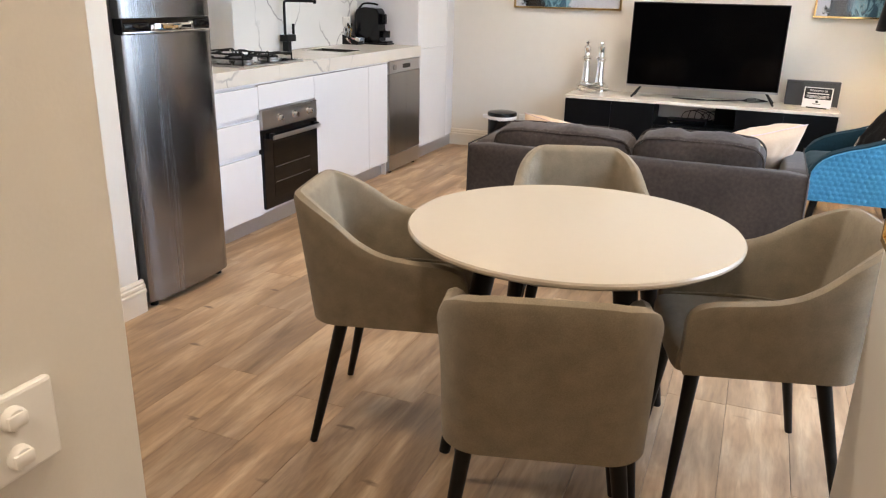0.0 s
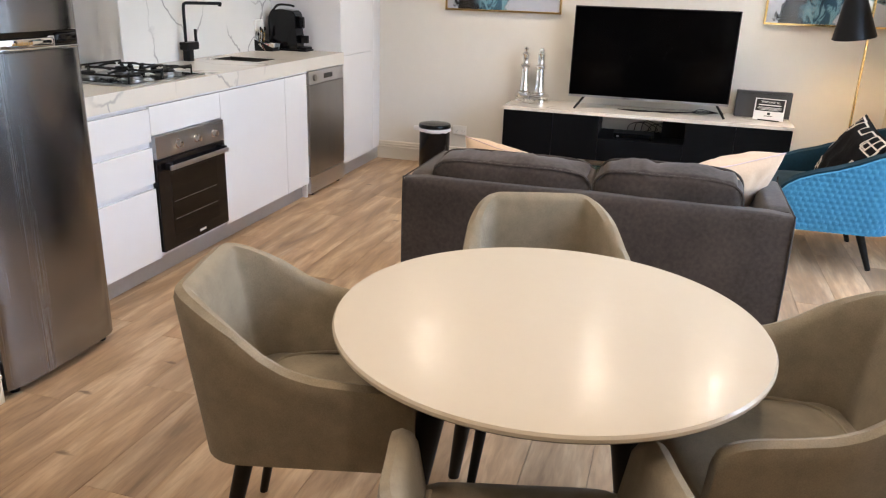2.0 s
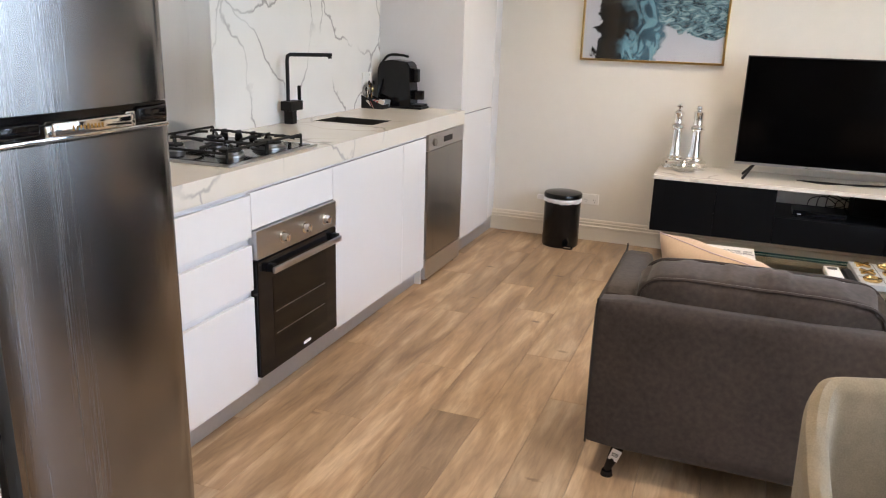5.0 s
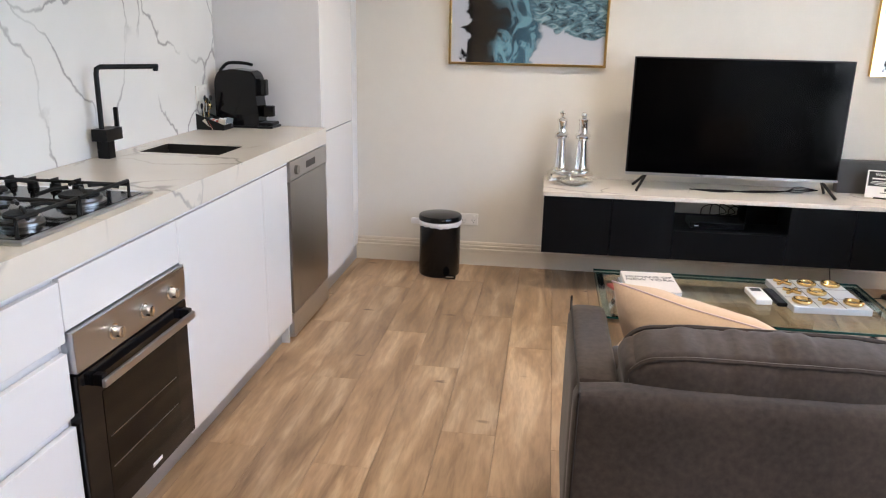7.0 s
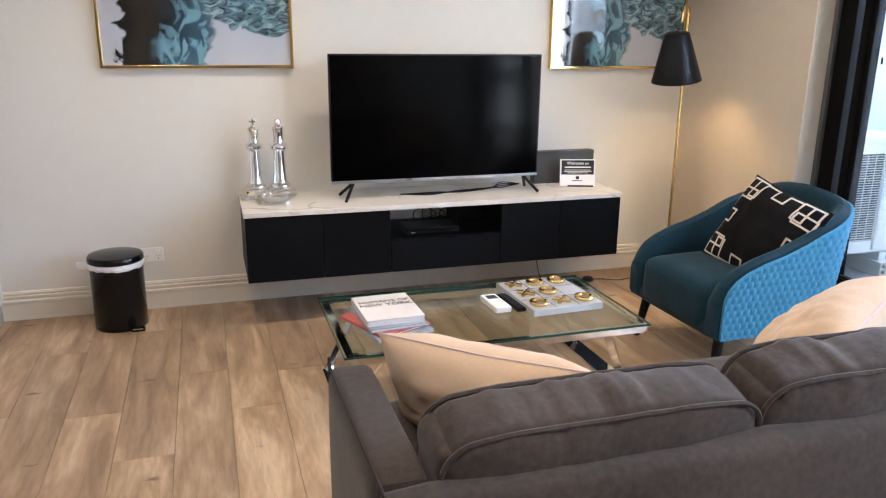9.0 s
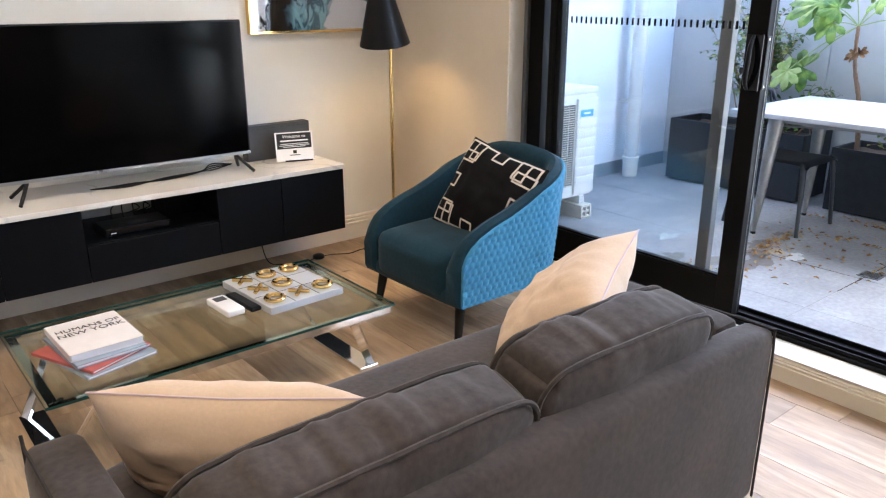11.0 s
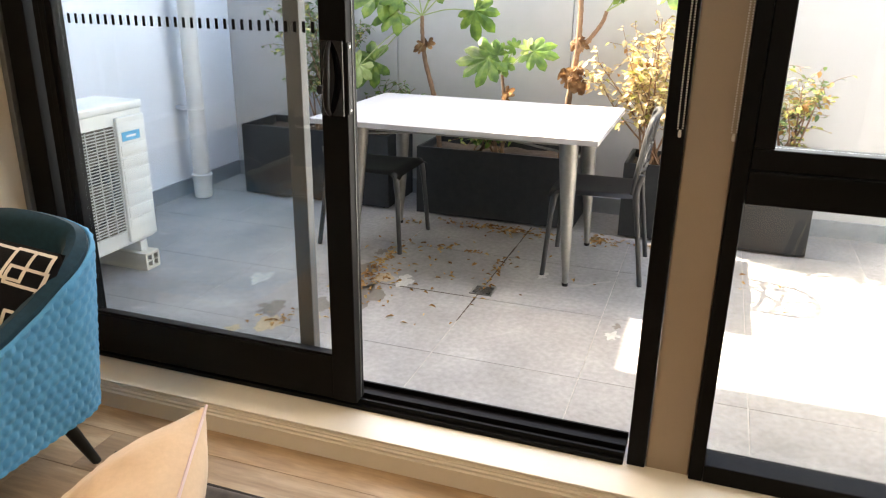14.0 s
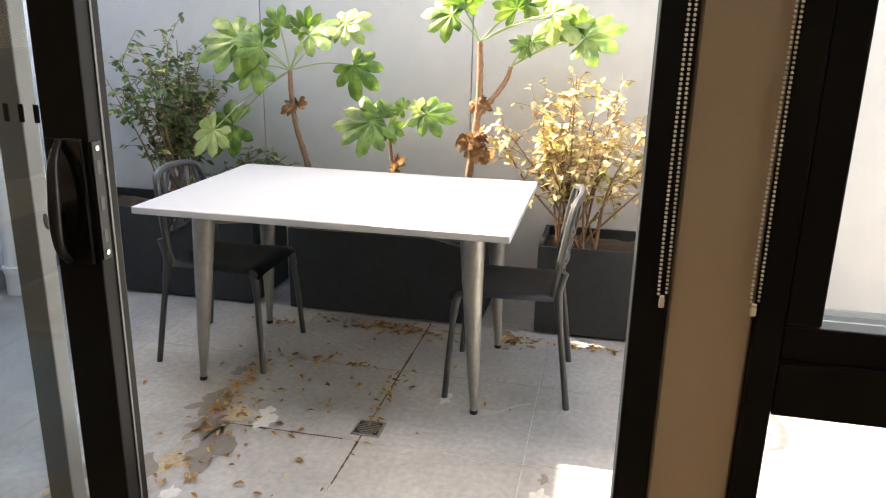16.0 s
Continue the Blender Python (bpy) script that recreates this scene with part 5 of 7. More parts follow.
done("back", bm, M_SOFA, sofa, True)
for x0, x1, sd in ((SX - 0.024, SX + 0.090, 2.0), (SXR - 0.110, SXR + 0.005, 5.0)):
    done("arm", soft_box(bmesh.new(), (x0, SYB + 0.102, 0.115), (x1, SYF - 0.09, 0.618), 0.030, 0.004, sd, 14), M_SOFA, sofa, True)
done("base", soft_box(bmesh.new(), (SX + 0.118, SYB + 0.128, 0.125), (SXR - 0.118, SYF - 0.03, 0.33), 0.025, 0.004, 7.0, 10), M_SOFA, sofa, True)
done("seat_cushion", soft_box(bmesh.new(), (SX + 0.12, SYB + 0.20, 0.332), (SXR - 0.12, SYF + 0.02, 0.455), 0.04, 0.016, 9.0, 18), M_SOFA, sofa, True)
for x0 in (SX - 0.016, SXR - 0.006):
    sgn = 1 if x0 < 0 else -1
    bm = bmesh.new()
    tube(bm, curve_points([(x0, SYB + 0.004, 0.125), (x0, SYB + 0.004, 0.40), (x0 + 0.002 * sgn, SYB + 0.006, 0.60), (x0 + 0.004 * sgn, SYB + 0.03, 0.619), (x0 + 0.002 * sgn, SYB + 0.3, 0.615), (x0, SYF - 0.12, 0.612), (x0, SYF - 0.094, 0.595), (x0, SYF - 0.092, 0.13)], 6), 0.0035, 6)
    done("piping", bm, M_PIPING, sofa, True)


def back_cushion(x0, x1, seed, yaw=0, lift=0.0):
    hx, hz, rc = (x1 - x0) / 2, 0.144, 0.066
    bm = soft_box(bmesh.new(), (-hx, -0.074, -hz), (hx, 0.074, hz), 0.022, 0.014, seed, 44, (0.008, 0.034, 0.014), 0.0125)
    for v in bm.verts:
        dx, dz = abs(v.co.x) - (hx - rc), abs(v.co.z) - (hz - rc)
        if dx > 0 and dz > 0:
            k = max(dx, dz) / math.hypot(dx, dz)
            v.co.x, v.co.z = math.copysign(hx - rc + dx * k, v.co.x), math.copysign(hz - rc + dz * k, v.co.z)
        v.co.z -= 0.012 * smoothstep(0.5, 1.0, abs(v.co.x) / hx)
    for f in (-0.072, 0.072):
        loop = rounded_loop(-hx - 0.001, hx + 0.001, -hz + 0.001, hz - 0.001, rc, f, 8)
        fine_loop = []
        for p, q in zip(loop, loop[1:] + loop[:1]):
            m_ = max(1, int((Vector(q) - Vector(p)).length / 0.03))
            fine_loop += [Vector(p).lerp(Vector(q), i / m_) for i in range(m_)]
        tube(bm, [(p.x, p.y, p.z - 0.012 * smoothstep(0.5, 1.0, abs(p.x) / hx) + 0.0016 * noise.noise(Vector((p.x * 20 + seed, f * 9, p.z * 20)))) for p in fine_loop], 0.0058, 6, True)
    bmesh.ops.transform(bm, matrix=pose((x0 + x1) / 2, SYB + 0.165, 0.560 + lift, 10, 0, yaw), verts=bm.verts)
    return done("back_cushion", bm, M_SOFA, sofa, True)


back_cushion(SX + 0.100, -0.182, 11.0, 0, 0.010)
back_cushion(-0.168, SXR - 0.192, 23.0, -1.5, 0.028)
for lx, ly, ox, oy in ((SX + 0.095, SYB + 0.06, -0.035, -0.02), (SXR - 0.095, SYB + 0.06, 0.035, -0.02), (SX + 0.095, SYF - 0.10, -0.035, 0.02), (SXR - 0.095, SYF - 0.10, 0.035, 0.02)):
    bm = bmesh.new()
    cy(bm, (lx + ox, ly + oy, 0.018), (lx, ly, 0.128), 0.012, 0.024, 14)
    cy(bm, (lx + ox, ly + oy, 0.0), (lx + ox, ly + oy, 0.018), 0.021, 0.017, 16)
    done("leg", bm, M_BLACKGLOSS, sofa, True)
bm = bmesh.new()
bx(bm, (-0.016, -0.001, -0.024), (0.016, 0.001, 0.024))
bmesh.ops.transform(bm, matrix=pose(SX + 0.082, SYB + 0.030, 0.082, 10, 18, 0), verts=bm.verts)
done("paper_tag", bm, M_PAPER, sofa, label="small white paper tag on a leg")
bm = bmesh.new()
for k in range(7):
    bx(bm, (-0.010 + 0.003 * k, -0.0018, -0.006), (-0.0085 + 0.003 * k, -0.0010, 0.010))
bmesh.ops.transform(bm, matrix=pose(SX + 0.082, SYB + 0.030, 0.082, 10, 18, 0), verts=bm.verts)
done("tag_print", bm, M_INK, sofa)


def axes_pose(place, across, up):
    """A pose from a place, the way local x runs and the way local z runs."""
    z = Vector(up).normalized()
    x = (Vector(across) - z * Vector(across).dot(z)).normalized()
    y = z.cross(x)
    return Matrix.Translation(place) @ Matrix((x, y, z)).transposed().to_4x4()


def throw_pillow(m, size, high, label):
    t = thing("throw_pillow", (0, 0, 0), label, "cushion", "peach cushions on the sofa")
    done("cover", pillow(bmesh.new(), size, high, 0.20, 44, 0.12), M_PEACH, t, True)
    bm = bmesh.new()
    pts = [pillow_at(size, high, 0.20, 2 * k / 20 - 1, 1, 1, 0.12) for k in range(21)]
    tube(bm, pts, 0.0028, 6)
    done("zip", bm, M_ZIP, t, True)
    t.matrix_basis = m
    return t


throw_pillow(axes_pose((-0.625, 4.335, 0.562), (0.75, -0.66, -0.02), (-0.27, -0.30, 0.9)), 0.54, 0.31, "peach velvet throw cushion leaning in the sofa's corner")
throw_pillow(axes_pose((0.350, 4.352, 0.596), (0.66, 0.33, 0.125), (0.143, -0.57, 0.555)), 0.44, 0.42, "peach velvet throw cushion against the sofa's arm")

# ---- coffee table ----
CX0, CX1, CY0, CY1, CZ = -0.825, 0.388, 5.222, 5.872, 0.310
ct = thing("coffee_table", (-0.3, 5.25, 0), "glass coffee table with crossed chrome legs", "coffee table")
pane("glass_top", (CX0, CY0, CZ - 0.010), (CX1, CY1, CZ), ct, M_TABLEGLASS)
bm = bmesh.new()
for lo, hi in (((CX0 - 0.001, CY0 - 0.0015, CZ - 0.0095), (CX1 + 0.001, CY0 + 0.0005, CZ - 0.0005)), ((CX0 - 0.001, CY1 - 0.0005, CZ - 0.0095), (CX1 + 0.001, CY1 + 0.0015, CZ - 0.0005)), ((CX0 - 0.0015, CY0, CZ - 0.0095), (CX0 + 0.0005, CY1, CZ - 0.0005)), ((CX1 - 0.0005, CY0, CZ - 0.0095), (CX1 + 0.0015, CY1, CZ - 0.0005))):
    bx(bm, lo, hi)
done("glass_edge", bm, M_GLASSEDGE, ct)
bm = bmesh.new()
for lo, hi in (((CX0 + 0.012, CY0 + 0.012, CZ - 0.042), (CX1 - 0.012, CY0 + 0.042, CZ - 0.012)), ((CX0 + 0.012, CY1 - 0.042, CZ - 0.042), (CX1 - 0.012, CY1 - 0.012, CZ - 0.012)), ((CX0 + 0.012, CY0 + 0.042, CZ - 0.042), (CX0 + 0.042, CY1 - 0.042, CZ - 0.012)), ((CX1 - 0.042, CY0 + 0.042, CZ - 0.042), (CX1 - 0.012, CY1 - 0.042, CZ - 0.012))):
    bx(bm, lo, hi, 0.001, 1)
done("frame", bm, M_CHROME, ct)
for sx, xa, xb in ((1, CX1 - 0.165, CX1 - 0.043), (-1, CX0 + 0.165, CX0 + 0.043)):
    bm = bmesh.new()
    bx(bm, (xb - 0.042, CY0 + 0.120, 0.0), (xb + 0.042, CY1 - 0.070, 0.012), 0.002)
    done("foot_bar", bm, M_CHROME, ct)
    for yy, ye in ((CY0 + 0.142, CY0 + 0.045), (CY1 - 0.092, CY1 - 0.045)):
        bm = bmesh.new()
        bx(bm, (-0.020, -0.006, -0.5), (0.020, 0.006, 0.5), 0.001, 1)
        a, b = Vector((xb + 0.022 * sx, yy, 0.010)), Vector((xa, ye, CZ - 0.030))
        d = b - a
        turn = d.to_track_quat("Z", "Y").to_matrix().to_4x4()
        bmesh.ops.transform(bm, matrix=Matrix.Translation((a + b) / 2) @ turn @ Matrix.Diagonal((1, 1, d.length, 1)), verts=bm.verts)
        done("leg", bm, M_CHROME, ct)
for gx in (CX0 + 0.05, CX1 - 0.05):
    for gy in (CY0 + 0.05, CY1 - 0.05):
        done("glass_pad", cy(bmesh.new(), (gx, gy, CZ - 0.012), (gx, gy, CZ - 0.0105), 0.01, n=12), M_BLACK, ct)


def lettering(text, size, material, m, parent, depth=0.0004, align="CENTER"):
    cu = bpy.data.curves.new("lettering", "FONT")
    cu.body, cu.size, cu.extrude, cu.align_x = text, size, depth, align
    cu.materials.append(material)
    ob = new("lettering", cu)
    ob.parent = parent
    ob.matrix_basis = Matrix.Translation(-root_offset(parent)) @ m
    return ob


def book(name, centre, w, d, z0, h, yaw, material, label):
    b = thing(name, (centre[0], centre[1], z0), label, "book", "books on the coffee table")
    for nm, lo, hi, mt in (("cover", (-w / 2, -d / 2, 0), (w / 2, d / 2, 0.0025), material), ("pages", (-w / 2 + 0.003, -d / 2 + 0.003, 0.0025), (w / 2 - 0.003, d / 2 - 0.003, h - 0.0025), M_PAPER), ("cover", (-w / 2, -d / 2, h - 0.0025), (w / 2, d / 2, h), material)):
        bm = bx(bmesh.new(), lo, hi, 0.0008, 1)
        ob = done(nm, bm, mt)
        ob.parent = b
    bm = bx(bmesh.new(), (-w / 2 - 0.0015, -d / 2, 0), (-w / 2, d / 2, h), 0.0005, 1)
    ob = done("spine", bm, material)
    ob.parent = b
    b.matrix_basis = pose(centre[0], centre[1], z0, 0, 0, yaw)
    return b


book("magazine", (-0.605, 5.485), 0.235, 0.30, CZ, 0.012, 14, M_BOOKBLUE, "thick glossy magazine under the books")
book("magazine", (-0.620, 5.495), 0.225, 0.285, CZ + 0.0125, 0.011, 24, M_BOOKRED, "red covered magazine in the stack")
book("magazine", (-0.605, 5.510), 0.22, 0.285, CZ + 0.024, 0.013, 6, M_BOOKBLUE, "pale covered magazine in the stack")
b4 = book("book", (-0.600, 5.530), 0.225, 0.275, CZ + 0.0375, 0.024, 2, M_BOOKPINK, "faded hardback with bold dark lettering on its cover")
for text, yy, sz in (("HUMANS OF", 0.048, 0.036), ("NEW YORK", 0.008, 0.040)):
    cu = lettering(text, sz, M_INK, Matrix.Identity(4), b4)
    cu.matrix_basis = pose(0.0, yy, 0.0245)
remote = thing("remote_control", (-0.19, 5.24, CZ), "slim black television remote on the glass", "remote control")
bm = bx(bmesh.new(), (-0.022, -0.10, 0), (0.022, 0.10, 0.018), 0.007, 3)
ob = done("body", bm, M_BLACK)
ob.parent = remote
bm = bmesh.new()
for i in range(3):
    for j in range(9):
        cy(bm, (-0.012 + 0.012 * i, -0.07 + 0.017 * j, 0.018), (-0.012 + 0.012 * i, -0.07 + 0.017 * j, 0.0195), 0.004, n=10)
ob = done("buttons", bm, M_BOX)
ob.parent = remote
remote.matrix_basis = pose(-0.058, 5.575, CZ, 0, 0, 4)
remote2 = thing("air_conditioner_remote", (-0.26, 5.2, CZ), "white air conditioner remote with a small screen", "remote control")
ob = done("body", bx(bmesh.new(), (-0.035, -0.085, 0), (0.035, 0.085, 0.026), 0.006, 3), M_WHITEPLASTIC)
ob.parent = remote2
ob = done("screen", bx(bmesh.new(), (-0.022, 0.025, 0.026), (0.022, 0.066, 0.0267)), M_BOX)
ob.parent = remote2
remote2.matrix_basis = pose(-0.130, 5.570, CZ, 0, 0, 3)

game = thing("noughts_and_crosses_set", (-0.02, 5.3, CZ), "white board game set with brass noughts and crosses", "board game")
gm = pose(0.122, 5.605, CZ, 0, 0, 3) @ Matrix.Diagonal((1.07, 1.14, 1.0, 1.0))
bm = bx(bmesh.new(), (-0.148, -0.165, 0), (0.148, 0.165, 0.028), 0.002)
done("board", bm, M_OTABLE).parent = game
bm = bmesh.new()
for k in (-0.05, 0.05):
    bx(bm, (k - 0.0015, -0.160, 0.028), (k + 0.0015, 0.160, 0.0288))
    bx(bm, (-0.145, k * 1.1 - 0.0015, 0.028), (0.145, k * 1.1 + 0.0015, 0.0286))
done("grid_lines", bm, M_BOX).parent = game
LAYOUT = {(0, 2): "X", (1, 2): "O", (2, 2): "O", (0, 1): "X", (1, 1): "O", (0, 0): "O", (1, 0): "X", (2, 0): "O"}
for (i, j), mark in LAYOUT.items():
    cx_, cy_ = -0.098 + 0.098 * i, -0.108 + 0.108 * j
    bm = bmesh.new()
    if mark == "O":
        tube(bm, [(cx_ + 0.030 * math.cos(a), cy_ + 0.030 * math.sin(a), 0.036) for a in (2 * math.pi * k / 24 for k in range(24))], 0.0085, 8, True)
    else:
        for a in (45, 135):
            c, s = 0.036 * math.cos(radians(a)), 0.036 * math.sin(radians(a))
            tube(bm, [(cx_ - c, cy_ - s, 0.036), (cx_ + c, cy_ + s, 0.036)], 0.008, 8)
    done("nought" if mark == "O" else "cross", bm, M_GOLD, None, True).parent = game
game.matrix_basis = gm

# ---- blue armchair ----
arm = thing("armchair", (0, 0, 0), "teal velvet armchair with a blue quilted outside", "armchair")


def hex_quilt(s, z):
    """Small six-sided cells, each a little pillow."""
    size = 0.034
    r = z / (size * 0.866)
    row = math.floor(r)
    best = 9.0
    for rr in (row, row + 1):
        off = 0.5 * (rr % 2)
        col = math.floor(s / size - off + 0.5)
        dx, dz = s / size - off - col, (r - rr) * 0.866
        best = min(best, math.hypot(dx, dz))
    return 0.0075 * max(0.0, 1 - (best / 0.56) ** 2)


ARM_TOP = [(0.0, 0.385), (0.02, 0.425), (0.05, 0.458), (0.10, 0.490), (0.18, 0.522), (0.28, 0.550), (0.38, 0.588), (0.48, 0.636), (0.57, 0.680), (0.66, 0.714), (0.75, 0.735), (0.85, 0.744), (1.3, 0.747)]
bm = bmesh.new()
u_shell(bm, 0.328, -0.332, 0.285, 0.15, 0.21, 0.575, 0.80, 0.012, 0.02, 0.17, (0.16, 0.86), n=300, nz=60, quilt=hex_quilt, tops=ARM_TOP)
done("quilted_outside", bm, M_QUILT, arm, True, label="blue quilted fabric with small six-sided cells")
bm = bmesh.new()
u_shell(bm, 0.322, -0.326, 0.295, 0.145, 0.21, 0.592, 0.815, 0.080, 0.02, 0.17, (0.16, 0.86), n=110, nz=8, tops=[(d, z + 0.016) for d, z in ARM_TOP])
done("inner_shell", bm, M_TEAL, arm, True)
done("seat", soft_box(bmesh.new(), (-0.245, -0.20, 0.20), (0.245, 0.300, 0.415), 0.05, 0.018, 4.0, 14), M_TEAL, arm, True)
done("front_apron", soft_box(bmesh.new(), (-0.305, 0.10, 0.195), (0.305, 0.298, 0.28), 0.035, 0.004, 6.0, 8), M_TEAL, arm, True)
for sx in (-1, 1):
    done("leg", cy(bmesh.new(), (sx * 0.285, 0.270, 0), (sx * 0.265, 0.235, 0.22), 0.014, 0.024, 12), M_LEG, arm, True)
    done("leg", cy(bmesh.new(), (sx * 0.270, -0.255, 0), (sx * 0.225, -0.175, 0.22), 0.014, 0.024, 12), M_LEG, arm, True)
arm.matrix_basis = pose(0.978, 5.525, 0, 0, 0, 91)

cush = thing("patterned_cushion", (0, 0, 0), "black cushion with a cream Greek-key pattern on the armchair", "cushion")
done("cover", pillow(bmesh.new(), 0.43, 0.425, 0.16, 26, 0.10), M_CUSHBLACK, cush, True)
bm = bmesh.new()


def ribbon(path, width=0.040):
    """A flat cream band on the cushion's face along straight runs of (u, v)."""
    for (u0, v0), (u1, v1) in zip(path, path[1:]):
        length = max(abs(u1 - u0), abs(v1 - v0))
        n = max(2, int(length / 0.05))
        du, dv = (u1 - u0), (v1 - v0)
        ln = math.hypot(du, dv)
        nu_, nv_ = -dv / ln * width / 2, du / ln * width / 2
        eu, ev = du / ln * width / 2, dv / ln * width / 2
        rows = []
        for k in range(n + 1):
            t = k / n
            u, v = u0 - eu + (du + 2 * eu) * t, v0 - ev + (dv + 2 * ev) * t
            pts = []
            for sgn in (1, -1):
                uu, vv = max(-0.99, min(0.99, u + sgn * nu_)), max(-0.99, min(0.99, v + sgn * nv_))
                pts.append(bm.verts.new(pillow_at(0.43, 0.425, 0.16, uu, vv, 1, 0.10) + Vector((0, 0.0022, 0))))
            rows.append(pts)
        for a, b in zip(rows, rows[1:]):
            bm.faces.new((a[0], a[1], b[1], b[0]))


for su in (1, -1):
    for sv in (1, -1):
        for path in ([(0.36, 0.90), (0.36, 0.42), (0.62, 0.42), (0.62, 0.90), (0.36, 0.90)], [(0.90, 0.36), (0.42, 0.36), (0.42, 0.62), (0.90, 0.62), (0.90, 0.36)], [(0.62, 0.62), (0.62, 0.90), (0.88, 0.90), (0.88, 0.62), (0.62, 0.62)]):
            ribbon([(su * (0.47 + (a - 0.36) * 0.87), sv * (0.47 + (b - 0.36) * 0.87)) for a, b in path])
    ribbon([(su * 0.92, 0.47), (su * 0.92, 0.14), (su * 0.70, 0.14), (su * 0.70, -0.14), (su * 0.92, -0.14), (su * 0.92, -0.47)])
    ribbon([(0.47, su * 0.92), (0.14, su * 0.92), (0.14, su * 0.70), (-0.14, su * 0.70), (-0.14, su * 0.92), (-0.47, su * 0.92)])
done("key_pattern", bm, M_CUSHWHITE, cush, True, label="cream embroidered key pattern")
cush.matrix_basis = axes_pose((1.074, 5.452, 0.568), (-0.25, 0.968, 0.0), (0.49, -0.13, 0.855))

# ---- television wall ----
FY = 6.372
stand = thing("television_cabinet", (-0.09, 6.6, 0.234), "wall-hung black television cabinet with a white stone top", "television cabinet")
done("top", bx(bmesh.new(), (-1.092, FY - 0.006, 0.558), (0.905, FAR - 0.001, 0.582), 0.002), M_BENCH, stand)
bm = bmesh.new()
for x0, x1 in ((-1.085, -0.400), (0.222, 0.897)):
    bx(bm, (x0, FY + 0.02, 0.236), (x1, FAR - 0.001, 0.557))
bx(bm, (-0.400, FY + 0.02, 0.236), (0.222, FAR - 0.001, 0.398))
bx(bm, (0.05, FAR - 0.20, 0.398), (0.222, FAR - 0.001, 0.557))
done("body", bm, M_STANDBLACK, stand)
for x0, x1, nm, z0, z1 in ((-1.085, -0.720, "door", 0.236, 0.556), (-0.716, -0.386, "door", 0.236, 0.556), (0.208, 0.536, "door", 0.236, 0.556), (0.540, 0.897, "door", 0.236, 0.556), (-0.382, 0.204, "drawer_front", 0.236, 0.396)):
    done(nm, bx(bmesh.new(), (x0, FY, z0), (x1, FY + 0.018, z1), 0.0015), M_STANDBLACK, stand)

tv = thing("television", (-0.08, 6.58, 0.582), "large flat black television on splayed feet, switched off", "television")
TX0, TX1, TZ0, TZ1, TY = -0.643, 0.478, 0.664, 1.302, 6.555
done("screen", bx(bmesh.new(), (TX0 + 0.008, TY - 0.002, TZ0 + 0.016), (TX1 - 0.008, TY + 0.004, TZ1 - 0.008)), M_SCREEN, tv)
bm = bmesh.new()
bx(bm, (TX0, TY, TZ0 + 0.014), (TX1, TY + 0.030, TZ1), 0.003)
bx(bm, (TX0 + 0.15, TY + 0.030, TZ0 + 0.03), (TX1 - 0.15, TY + 0.065, TZ1 - 0.18), 0.01)
done("casing", bm, M_BLACK, tv)
done("chin", bx(bmesh.new(), (TX0, TY - 0.004, TZ0), (TX1, TY + 0.02, TZ0 + 0.0135), 0.002), M_STEEL_H, tv)
for fx, sg in ((-0.53, -1), (0.40, 1)):
    bm = bmesh.new()
    tube(bm, [(fx, TY + 0.012, TZ0 + 0.002), (fx + 0.055 * sg, TY - 0.075, 0.589)], 0.0085, 8)
    tube(bm, [(fx, TY + 0.012, TZ0 + 0.002), (fx + 0.055 * sg, TY + 0.11, 0.589)], 0.0085, 8)
    done("foot", bm, M_BLACK, tv, True)
done("logo", bx(bmesh.new(), (-0.10, TY - 0.0045, TZ0 + 0.005), (-0.06, TY - 0.0040, TZ0 + 0.009)), M_PAPER, tv)

cables = thing("cable_bundle", (-0.1, 6.6, 0.582), "tangled black cables behind the television", "cable")
rnd = random.Random(12)
bm = bmesh.new()
for k in range(4):
    x0 = -0.28 + 0.02 * k
    tube(bm, curve_points([(x0, 6.60, 0.588), (x0 + 0.15, 6.55 + 0.02 * k, 0.587), (0.05, 6.62 - 0.015 * k, 0.588), (0.22, 6.58 + 0.02 * rnd.random(), 0.600), (0.30, 6.63, 0.59 + 0.01 * k), (0.42, 6.66, 0.60)], 6), 0.0028, 6)
done("leads", bm, M_BLACK, cables, True)
bm = bmesh.new()
for k in range(5):
    x0 = -0.20 + 0.05 * k
    tube(bm, curve_points([(x0, 6.62, 0.425), (x0 + 0.02, 6.68, 0.47 + 0.015 * (k % 3)), (x0 + 0.10, 6.72, 0.48), (x0 + 0.17, 6.76, 0.43), (x0 + 0.12, 6.79, 0.405)], 6), 0.0028, 6)
done("leads", bm, M_BLACK, cables, True)

dvd = thing("set_top_box", (-0.13, 6.52, 0.398), "slim black set-top box in the cabinet's niche", "set-top box")
done("case", bx(bmesh.new(), (-0.285, 6.44, 0.404), (0.00, 6.60, 0.438), 0.003), M_BLACK, dvd)
done("front", bx(bmesh.new(), (-0.280, 6.4385, 0.408), (-0.005, 6.440, 0.434)), M_BLACKGLOSS, dvd)
done("light", bx(bmesh.new(), (-0.262, 6.4378, 0.414), (-0.240, 6.4385, 0.419)), M_PAPER, dvd)
done("label", bx(bmesh.new(), (-0.175, 6.47, 0.4382), (-0.08, 6.515, 0.4386)), M_BOX, dvd)
for fx in (-0.265, -0.02):
    for fy in (6.455, 6.585):
        done("foot", cy(bmesh.new(), (fx, fy, 0.398), (fx, fy, 0.405), 0.008, n=10), M_BLACK, dvd)


